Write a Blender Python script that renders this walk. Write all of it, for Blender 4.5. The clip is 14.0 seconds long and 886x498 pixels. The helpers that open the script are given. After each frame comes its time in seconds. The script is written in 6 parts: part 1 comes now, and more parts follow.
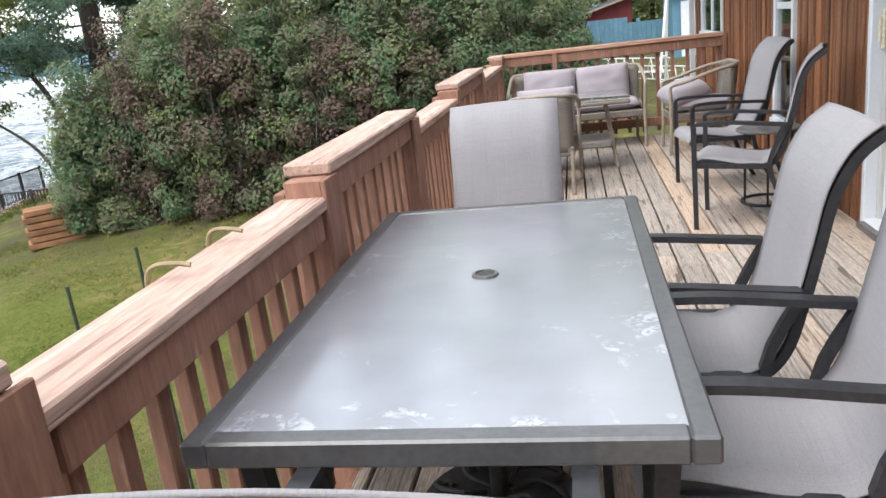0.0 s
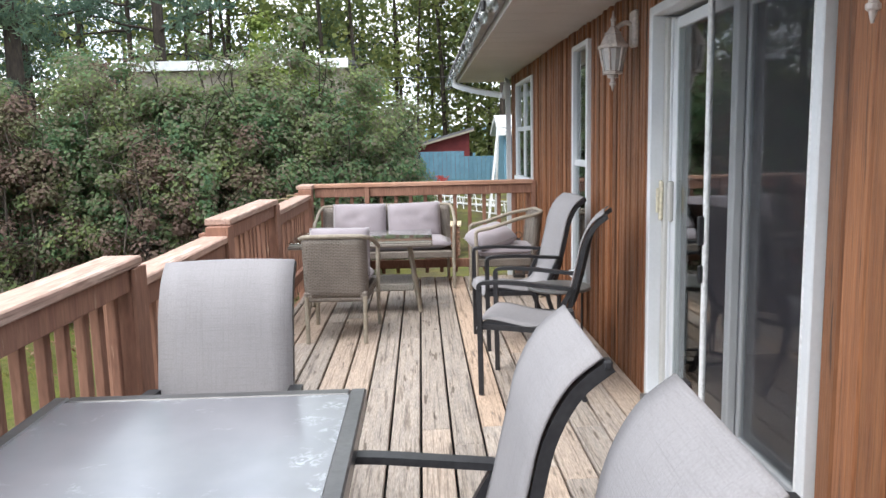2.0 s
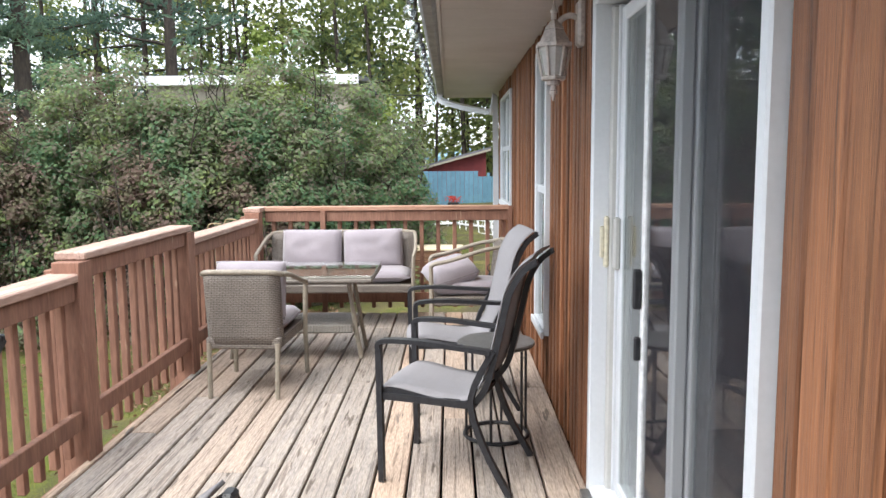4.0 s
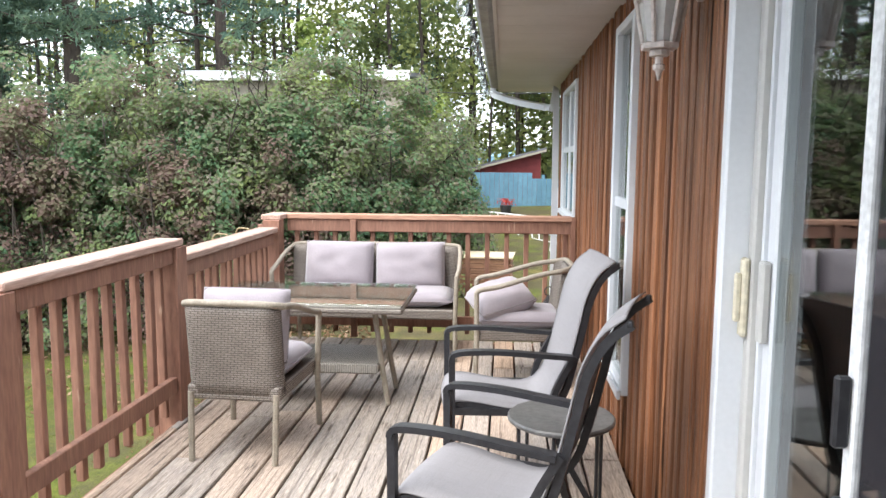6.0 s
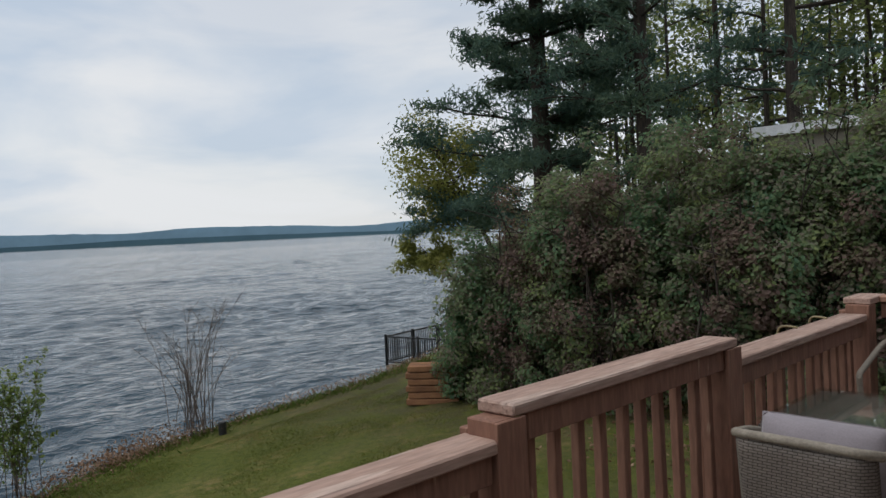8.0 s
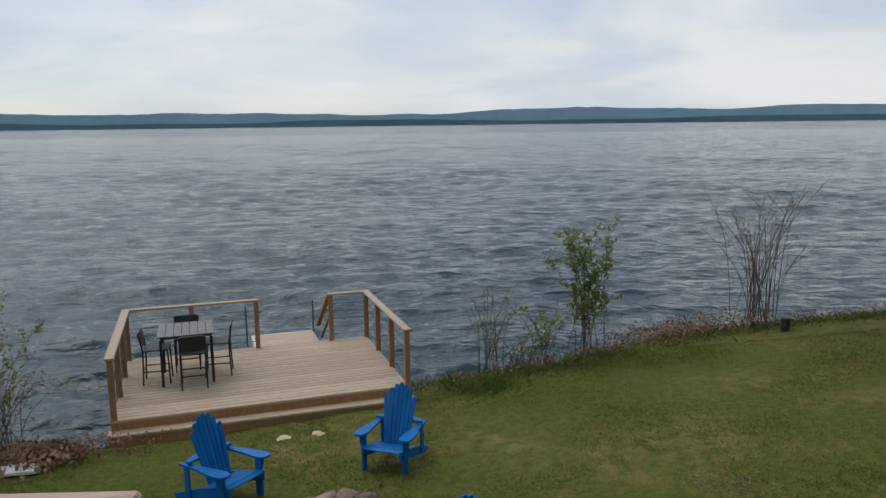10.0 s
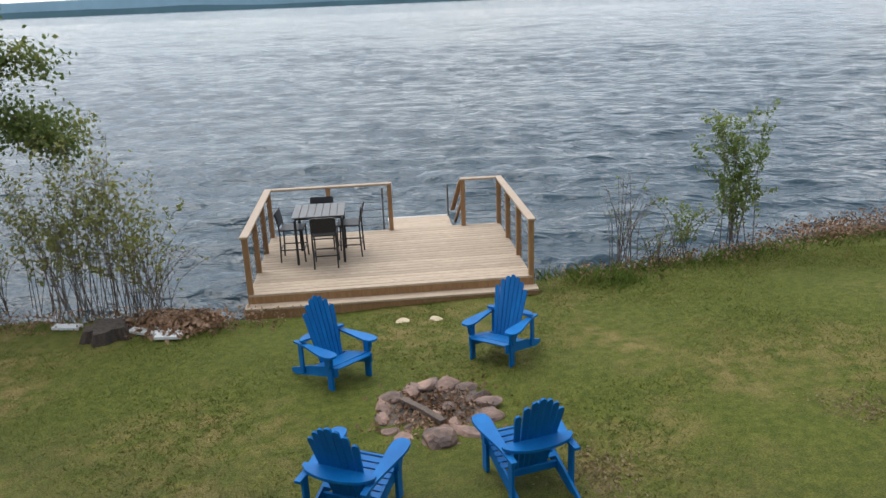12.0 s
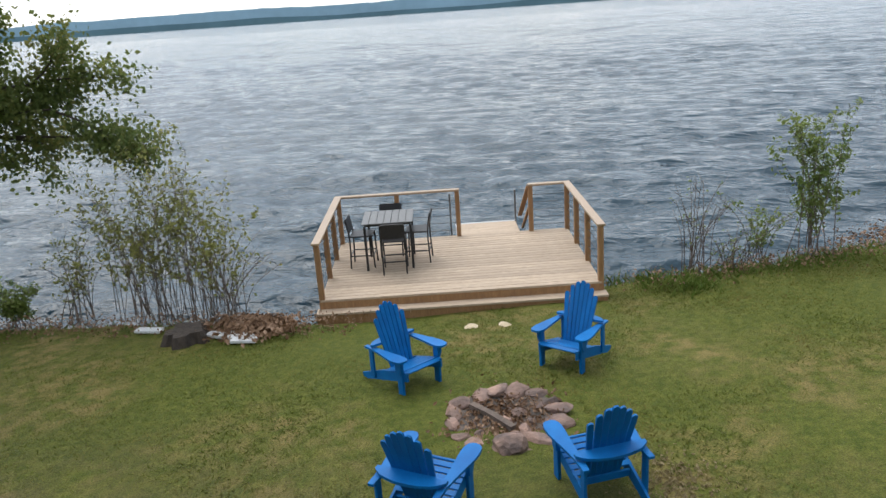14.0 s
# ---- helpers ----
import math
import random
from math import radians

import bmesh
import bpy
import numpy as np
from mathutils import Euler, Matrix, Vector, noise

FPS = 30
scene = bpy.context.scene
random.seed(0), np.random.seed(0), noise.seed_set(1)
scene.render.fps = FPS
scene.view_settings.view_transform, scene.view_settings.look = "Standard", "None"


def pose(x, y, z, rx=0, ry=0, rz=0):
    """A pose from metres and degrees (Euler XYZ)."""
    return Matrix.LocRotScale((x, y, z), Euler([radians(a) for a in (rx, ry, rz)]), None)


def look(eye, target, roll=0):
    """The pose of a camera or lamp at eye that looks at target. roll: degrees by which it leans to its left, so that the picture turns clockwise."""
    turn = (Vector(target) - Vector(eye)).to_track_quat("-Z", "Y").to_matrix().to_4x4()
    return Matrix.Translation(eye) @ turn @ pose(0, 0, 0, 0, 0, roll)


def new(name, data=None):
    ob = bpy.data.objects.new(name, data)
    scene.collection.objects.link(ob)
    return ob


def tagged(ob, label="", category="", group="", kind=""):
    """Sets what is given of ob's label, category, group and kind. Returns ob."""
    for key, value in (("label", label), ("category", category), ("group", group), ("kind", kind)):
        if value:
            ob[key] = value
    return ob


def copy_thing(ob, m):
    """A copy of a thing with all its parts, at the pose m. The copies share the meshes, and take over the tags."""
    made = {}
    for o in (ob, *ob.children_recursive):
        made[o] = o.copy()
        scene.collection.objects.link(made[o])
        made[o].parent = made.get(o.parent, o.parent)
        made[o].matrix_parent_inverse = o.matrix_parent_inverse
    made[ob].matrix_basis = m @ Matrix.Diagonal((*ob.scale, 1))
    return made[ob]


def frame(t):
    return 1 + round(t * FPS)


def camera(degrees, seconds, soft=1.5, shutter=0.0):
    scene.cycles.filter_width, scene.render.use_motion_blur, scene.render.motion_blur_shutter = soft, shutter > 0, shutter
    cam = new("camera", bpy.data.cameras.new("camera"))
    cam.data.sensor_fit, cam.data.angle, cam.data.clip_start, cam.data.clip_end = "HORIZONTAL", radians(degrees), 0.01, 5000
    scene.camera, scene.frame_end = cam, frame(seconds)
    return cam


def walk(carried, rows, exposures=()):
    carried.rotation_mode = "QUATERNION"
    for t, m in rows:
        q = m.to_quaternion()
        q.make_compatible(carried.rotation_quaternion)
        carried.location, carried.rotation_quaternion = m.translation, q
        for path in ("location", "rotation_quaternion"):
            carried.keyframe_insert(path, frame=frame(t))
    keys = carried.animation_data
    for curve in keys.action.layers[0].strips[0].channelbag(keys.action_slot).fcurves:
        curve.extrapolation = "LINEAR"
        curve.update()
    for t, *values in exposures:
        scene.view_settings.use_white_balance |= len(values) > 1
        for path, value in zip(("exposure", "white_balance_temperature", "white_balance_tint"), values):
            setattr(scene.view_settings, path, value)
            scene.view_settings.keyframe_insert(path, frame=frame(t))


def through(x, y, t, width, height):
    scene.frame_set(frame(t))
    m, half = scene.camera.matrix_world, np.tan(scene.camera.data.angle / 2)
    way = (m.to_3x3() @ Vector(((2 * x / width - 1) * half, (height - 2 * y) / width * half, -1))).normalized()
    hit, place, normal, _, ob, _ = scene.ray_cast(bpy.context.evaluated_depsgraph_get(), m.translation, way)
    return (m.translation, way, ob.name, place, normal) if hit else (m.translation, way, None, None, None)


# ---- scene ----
cam = camera(60.5, 14.0)
PATH = [
    (0, (-0.155, 0.589, 1.358), (-0.521, 2.476, 0.804), -6.6),
    (0.5, (-0.048, 0.654, 1.356), (-0.44, 2.514, 0.735), -6.2),
    (1, (-0.023, 0.82, 1.368), (-0.248, 2.731, 0.825), -4.2),
    (1.5, (0.032, 0.999, 1.41), (0.041, 2.971, 1.076), -2.1),
    (2, (0.22, 1.154, 1.435), (0.273, 3.133, 1.152), -1.3),
    (2.5, (0.349, 1.344, 1.435), (0.414, 3.329, 1.199), -0.5),
    (3.5, (0.78, 1.8, 1.435), (0.8, 3.785, 1.2), -0.5),
    (4.15, (0.85, 2.12, 1.432), (0.82, 4.105, 1.2), -0.5),
    (4.8, (0.758, 2.476, 1.431), (0.687, 4.462, 1.202), -0.4),
    (5, (0.808, 2.582, 1.434), (0.693, 4.566, 1.208), 0.3),
    (5.5, (0.879, 2.847, 1.421), (0.737, 4.829, 1.189), 0.8),
    (6, (0.85, 3.109, 1.448), (0.695, 5.089, 1.215), 0.4),
    (6.5, (0.866, 3.35, 1.459), (0.491, 5.302, 1.232), -1.3),
    (7, (0.761, 3.61, 1.51), (-0.005, 5.444, 1.285), -1.2),
    (7.5, (0.66, 3.787, 1.534), (-0.446, 5.451, 1.452), -1.9),
    (8, (0.585, 3.909, 1.542), (-0.844, 5.308, 1.493), -2.7),
    (8.5, (0.428, 4.179, 1.535), (-1.292, 5.199, 1.515), -2.2),
    (9, (0.298, 4.311, 1.504), (-1.577, 5.001, 1.422), -2.3),
    (9.2, (0.229, 4.354, 1.505), (-1.694, 4.893, 1.407), -2.4),
    (11.3, (-0.203, 5.137, 1.633), (-2.069, 4.769, 1.016), -2.3),
    (11.5, (-0.262, 5.186, 1.607), (-2.126, 4.81, 0.989), -2.6),
    (12, (-0.401, 5.327, 1.591), (-2.263, 4.939, 0.969), -2.3),
    (12.5, (-0.432, 5.393, 1.574), (-2.288, 4.991, 0.948), -2.2),
    (13, (-0.419, 5.362, 1.567), (-2.26, 4.901, 0.94), -2.8),
    (13.5, (-0.419, 5.329, 1.572), (-2.247, 4.805, 0.956), -3.6),
    (14, (-0.36, 5.288, 1.603), (-2.186, 4.733, 1.005), -4.0),
]
EXPO = [(0.0, 1.74), (1.0, 1.64), (2.5, 1.93), (5.0, 2.13), (6.0, 2.27), (6.5, 2.25), (7.0, 1.15), (7.5, 0.32), (9.2, -0.2), (10.4, 0.25), (11.3, 0.98), (12.5, 0.7), (14.0, 0.86)]
walk(cam, [(t, look(e, g, r)) for t, e, g, r in PATH], EXPO)

# ---- world and sun: bright overcast, sun veiled high behind the house ----
world = bpy.data.worlds.new("world")
scene.world = world
world.use_nodes = True
wt = world.node_tree
W = wt.nodes
sky = W.new("ShaderNodeTexSky")
sky.sky_type = "NISHITA"
sky.sun_disc = False
sky.sun_elevation = radians(48)
sky.sun_rotation = radians(222)
coord = W.new("ShaderNodeTexCoord")
stretch = W.new("ShaderNodeMapping")
stretch.inputs["Scale"].default_value = (1.2, 1.2, 4.2)
cloud = W.new("ShaderNodeTexNoise")
cloud.inputs["Scale"].default_value = 1.6
cloud.inputs["Detail"].default_value = 7
cloud.inputs["Roughness"].default_value = 0.52
cloud.inputs["Distortion"].default_value = 0.5
cover = W.new("ShaderNodeMapRange")
cover.inputs["From Min"].default_value = 0.36
cover.inputs["From Max"].default_value = 0.62
cover.inputs["To Min"].default_value = 0.70
cover.inputs["To Max"].default_value = 0.97
veil = W.new("ShaderNodeMix")
veil.data_type = "RGBA"
tone = W.new("ShaderNodeTexNoise")
tone.inputs["Scale"].default_value = 2.6
tone.inputs["Detail"].default_value = 6
tone.inputs["Distortion"].default_value = 0.4
shade = W.new("ShaderNodeValToRGB")
shade.color_ramp.elements[0].position, shade.color_ramp.elements[0].color = 0.36, (4.9, 5.6, 6.5, 1)
shade.color_ramp.elements[1].position, shade.color_ramp.elements[1].color = 0.60, (6.9, 7.05, 7.25, 1)
wt.links.new(stretch.outputs["Vector"], tone.inputs["Vector"])
wt.links.new(tone.outputs["Fac"], shade.inputs["Fac"])
wt.links.new(shade.outputs["Color"], veil.inputs["B"])
wt.links.new(coord.outputs["Generated"], stretch.inputs["Vector"])
wt.links.new(stretch.outputs["Vector"], cloud.inputs["Vector"])
wt.links.new(cloud.outputs["Fac"], cover.inputs["Value"])
wt.links.new(cover.outputs["Result"], veil.inputs["Factor"])
wt.links.new(sky.outputs["Color"], veil.inputs["A"])
wt.links.new(veil.outputs["Result"], W["Background"].inputs["Color"])
W["Background"].inputs["Strength"].default_value = 0.115

sun = new("sun", bpy.data.lights.new("sun", "SUN"))
sun.data.energy = 1.15
sun.data.angle = radians(48)
sun.data.color = (1.0, 0.97, 0.93)
sun.matrix_world = look((0, 0, 20), (9, 10, 0))

# ---- materials ----


def mat(name, c1, c2, scale=6.0, stretch=(1, 1, 1), rough=0.7, bump=0.15, rnd=0.0, fine=60.0, metal=0.0, dist=0.01, spots=None, spot_scale=8.0, spot_at=0.62, spec=0.4, warm=None, sheen=0.0, amp=1.0):
    """Two colours mixed by a coarse noise, darkened by a fine one, with bump; rnd varies each object; spots are wear of a colour of its own."""
    m = bpy.data.materials.new(name)
    m.use_nodes = True
    t = m.node_tree
    n, l = t.nodes, t.links
    b = n["Principled BSDF"]
    tc, info, mp = n.new("ShaderNodeTexCoord"), n.new("ShaderNodeObjectInfo"), n.new("ShaderNodeMapping")
    off = n.new("ShaderNodeVectorMath")
    off.operation = "SCALE"
    comb = n.new("ShaderNodeCombineXYZ")
    for i in range(3):
        l.new(info.outputs["Random"], comb.inputs[i])
    off.inputs["Scale"].default_value = 37.0
    l.new(comb.outputs[0], off.inputs[0])
    l.new(off.outputs[0], mp.inputs["Location"])
    l.new(tc.outputs["Object"], mp.inputs["Vector"])
    mp.inputs["Scale"].default_value = stretch
    a, f = n.new("ShaderNodeTexNoise"), n.new("ShaderNodeTexNoise")
    a.inputs["Scale"].default_value, a.inputs["Detail"].default_value = scale, 6
    f.inputs["Scale"].default_value, f.inputs["Detail"].default_value = fine, 4
    l.new(mp.outputs[0], a.inputs["Vector"])
    l.new(mp.outputs[0], f.inputs["Vector"])
    ra = n.new("ShaderNodeMapRange")
    ra.inputs["From Min"].default_value, ra.inputs["From Max"].default_value = 0.34, 0.66
    l.new(a.outputs["Fac"], ra.inputs["Value"])
    mix = n.new("ShaderNodeMix")
    mix.data_type = "RGBA"
    mix.inputs["A"].default_value, mix.inputs["B"].default_value = (*c1, 1), (*c2, 1)
    l.new(ra.outputs[0], mix.inputs["Factor"])
    out = mix.outputs["Result"]
    if warm:
        wm = n.new("ShaderNodeMix")
        wm.data_type = "RGBA"
        wm.inputs["B"].default_value = (*warm, 1)
        rr = n.new("ShaderNodeMapRange")
        rr.inputs["From Min"].default_value, rr.inputs["From Max"].default_value = 0.55, 1.0
        l.new(info.outputs["Random"], rr.inputs["Value"])
        l.new(rr.outputs[0], wm.inputs["Factor"])
        l.new(out, wm.inputs["A"])
        out = wm.outputs["Result"]
    if spots:
        sp = n.new("ShaderNodeTexNoise")
        sp.inputs["Scale"].default_value, sp.inputs["Detail"].default_value = spot_scale, 5
        l.new(mp.outputs[0], sp.inputs["Vector"])
        sr = n.new("ShaderNodeMapRange")
        sr.inputs["From Min"].default_value, sr.inputs["From Max"].default_value = spot_at, spot_at + 0.06
        l.new(sp.outputs["Fac"], sr.inputs["Value"])
        sm = n.new("ShaderNodeMix")
        sm.data_type = "RGBA"
        sm.inputs["B"].default_value = (*spots, 1)
        l.new(sr.outputs[0], sm.inputs["Factor"])
        l.new(out, sm.inputs["A"])
        out = sm.outputs["Result"]
    hsv = n.new("ShaderNodeHueSaturation")
    v1 = n.new("ShaderNodeMapRange")
    v1.inputs["From Min"].default_value, v1.inputs["From Max"].default_value = 0.3, 0.7
    v1.inputs["To Min"].default_value, v1.inputs["To Max"].default_value = 1 - 0.2 * amp, 1 + 0.15 * amp
    l.new(f.outputs["Fac"], v1.inputs["Value"])
    v2 = n.new("ShaderNodeMath")
    v2.operation = "MULTIPLY_ADD"
    l.new(info.outputs["Random"], v2.inputs[0])
    v2.inputs[1].default_value, v2.inputs[2].default_value = rnd, 1 - rnd / 2
    v3 = n.new("ShaderNodeMath")
    v3.operation = "MULTIPLY"
    l.new(v1.outputs[0], v3.inputs[0])
    l.new(v2.outputs[0], v3.inputs[1])
    l.new(v3.outputs[0], hsv.inputs["Value"])
    l.new(out, hsv.inputs["Color"])
    l.new(hsv.outputs[0], b.inputs["Base Color"])
    b.inputs["Roughness"].default_value, b.inputs["Metallic"].default_value = rough, metal
    b.inputs["Specular IOR Level"].default_value = spec
    if sheen:
        b.inputs["Sheen Weight"].default_value = sheen
    if bump:
        bp = n.new("ShaderNodeBump")
        bp.inputs["Strength"].default_value, bp.inputs["Distance"].default_value = bump, dist
        l.new(f.outputs["Fac"], bp.inputs["Height"])
        l.new(bp.outputs[0], b.inputs["Normal"])
    return m


def leafmat(name, cols, patch=0.6, through=0.25):
    """Leaves: colours by patches of the crown and by leaf, some light through them."""
    m = bpy.data.materials.new(name)
    m.use_nodes = True
    n, l = m.node_tree.nodes, m.node_tree.links
    b = n["Principled BSDF"]
    tc, geo, no = n.new("ShaderNodeTexCoord"), n.new("ShaderNodeNewGeometry"), n.new("ShaderNodeTexNoise")
    no.inputs["Scale"].default_value, no.inputs["Detail"].default_value = patch, 3
    l.new(tc.outputs["Object"], no.inputs["Vector"])
    ad = n.new("ShaderNodeMath")
    ad.operation = "MULTIPLY_ADD"
    l.new(geo.outputs["Random Per Island"], ad.inputs[0])
    ad.inputs[1].default_value = 0.26
    l.new(no.outputs["Fac"], ad.inputs[2])
    cr = n.new("ShaderNodeValToRGB")
    e = cr.color_ramp.elements
    while len(e) < len(cols):
        e.new(0.5)
    for i, c in enumerate(cols):
        e[i].position = 0.40 + 0.44 * i / (len(cols) - 1)
        e[i].color = (*c, 1)
    l.new(ad.outputs[0], cr.inputs["Fac"])
    l.new(cr.outputs["Color"], b.inputs["Base Color"])
    b.inputs["Roughness"].default_value = 0.55
    b.inputs["Specular IOR Level"].default_value = 0.15
    tr, ms = n.new("ShaderNodeBsdfTranslucent"), n.new("ShaderNodeMixShader")
    l.new(cr.outputs["Color"], tr.inputs["Color"])
    ms.inputs[0].default_value = through
    l.new(b.outputs[0], ms.inputs[1])
    l.new(tr.outputs[0], ms.inputs[2])
    l.new(ms.outputs[0], n["Material Output"].inputs["Surface"])
    return m


def glassmat(name, tint=(0.9, 0.95, 0.95), clear=0.75, rough=0.02, face=0.05):
    m = bpy.data.materials.new(name)
    m.use_nodes = True
    n, l = m.node_tree.nodes, m.node_tree.links
    n.remove(n["Principled BSDF"])
    g, t, fr, mx = n.new("ShaderNodeBsdfGlossy"), n.new("ShaderNodeBsdfTransparent"), n.new("ShaderNodeLayerWeight"), n.new("ShaderNodeMixShader")
    pw, sc = n.new("ShaderNodeMath"), n.new("ShaderNodeMath")
    pw.operation, sc.operation = "POWER", "MULTIPLY_ADD"
    pw.inputs[1].default_value = 4.0
    sc.inputs[1].default_value, sc.inputs[2].default_value = 0.9, face
    g.inputs["Roughness"].default_value = rough
    t.inputs["Color"].default_value = (*[c * clear for c in tint], 1)
    fr.inputs["Blend"].default_value = 0.5
    l.new(fr.outputs["Facing"], pw.inputs[0])
    l.new(pw.outputs[0], sc.inputs[0])
    l.new(sc.outputs[0], mx.inputs[0])
    l.new(t.outputs[0], mx.inputs[1])
    l.new(g.outputs[0], mx.inputs[2])
    l.new(mx.outputs[0], n["Material Output"].inputs["Surface"])
    return m


def weavemat(name, c1, c2, rough=0.6, flat=False):
    """Woven strands: alternating over and under rows, as colour and relief."""
    m = mat(name, c1, c2, 7, rough=rough, bump=0, fine=90)
    n, l = m.node_tree.nodes, m.node_tree.links
    b = n["Principled BSDF"]
    tc, mp, br = n.new("ShaderNodeTexCoord"), n.new("ShaderNodeMapping"), n.new("ShaderNodeTexBrick")
    geo = n.new("ShaderNodeSeparateXYZ")
    l.new(tc.outputs["Object"], geo.inputs[0])
    sm = n.new("ShaderNodeMath")
    sm.operation = "ADD"
    l.new(geo.outputs[0], sm.inputs[0])
    l.new(geo.outputs[1], sm.inputs[1])
    cb = n.new("ShaderNodeCombineXYZ")
    l.new(sm.outputs[0], cb.inputs[0])
    l.new(geo.outputs[0 if flat else 2], cb.inputs[1])
    if flat:
        l.new(geo.outputs[1], cb.inputs[0])
    mp.inputs["Scale"].default_value = (1, 1, 1)
    l.new(cb.outputs[0], mp.inputs["Vector"])
    l.new(mp.outputs[0], br.inputs["Vector"])
    br.inputs["Scale"].default_value = 1.0
    br.inputs["Brick Width"].default_value = 0.034
    br.inputs["Row Height"].default_value = 0.011
    br.inputs["Mortar Size"].default_value = 0.0022
    br.inputs["Mortar Smooth"].default_value = 0.6
    mx = n.new("ShaderNodeMix")
    mx.data_type = "RGBA"
    mx.blend_type = "MULTIPLY"
    old = b.inputs["Base Color"].links[0].from_socket
    l.new(old, mx.inputs["A"])
    mx.inputs["B"].default_value = (0.32, 0.30, 0.28, 1)
    l.new(br.outputs["Fac"], mx.inputs["Factor"])
    l.new(mx.outputs["Result"], b.inputs["Base Color"])
    bp = n.new("ShaderNodeBump")
    bp.invert = True
    bp.inputs["Strength"].default_value, bp.inputs["Distance"].default_value = 0.8, 0.004
    l.new(br.outputs["Fac"], bp.inputs["Height"])
    l.new(bp.outputs[0], b.inputs["Normal"])
    return m


DECK = mat("weathered_deck_wood", (0.46, 0.39, 0.33), (0.36, 0.315, 0.28), 5, (7.0, 0.8, 7.0), 0.75, 0.5, 0.34, 26, warm=(0.43, 0.31, 0.225), spots=(0.17, 0.135, 0.11), spot_scale=4, spot_at=0.63, amp=1.5)
CAP = mat("faded_cap_wood", (0.455, 0.31, 0.25), (0.385, 0.25, 0.195), 4, (3, 0.4, 3), 0.75, 0.4, 0.15, 24, spots=(0.50, 0.365, 0.30), spot_scale=5, spot_at=0.58)
CAPX = mat("faded_cap_wood_across", (0.46, 0.27, 0.19), (0.38, 0.20, 0.13), 4, (0.4, 3, 3), 0.75, 0.4, 0.15, 24, spots=(0.50, 0.36, 0.28), spot_scale=5, spot_at=0.6)
RAIL = mat("stained_rail_wood", (0.285, 0.148, 0.10), (0.22, 0.108, 0.074), 5, (3, 3, 0.5), 0.8, 0.25, 0.2, 24, spots=(0.42, 0.27, 0.19), spot_scale=9, spot_at=0.68)
SIDING = mat("brown_stained_siding", (0.285, 0.122, 0.056), (0.195, 0.078, 0.036), 4, (11, 11, 0.35), 0.5, 0.45, 0.7, 26, spots=(0.07, 0.034, 0.02), spot_scale=4.5, spot_at=0.63, amp=1.3)
WHITE = mat("white_vinyl", (0.63, 0.65, 0.675), (0.58, 0.60, 0.625), 3, rough=0.4, bump=0.0, amp=0.15)
SOFFIT = mat("soffit_metal", (0.52, 0.49, 0.47), (0.46, 0.43, 0.41), 2, rough=0.5, bump=0.0, amp=0.2)
GUTTER = mat("dirty_gutter_metal", (0.30, 0.295, 0.29), (0.21, 0.205, 0.20), 5, rough=0.5, bump=0.05)
LINER = mat("beige_vinyl_liner", (0.50, 0.495, 0.475), (0.44, 0.435, 0.415), 3, rough=0.5, bump=0.0, amp=0.2)
LAMPW = mat("white_lamp_haze_paint", (0.54, 0.48, 0.45), (0.42, 0.37, 0.34), 20, rough=0.45, bump=0.1)
FRAME = mat("dark_powder_coat", (0.018, 0.018, 0.021), (0.026, 0.026, 0.029), 30, rough=0.42, bump=0.05)
SLING = mat("grey_mesh_fabric", (0.268, 0.257, 0.266), (0.238, 0.228, 0.237), 2.5, rough=0.8, bump=0, fine=230, amp=0.4)


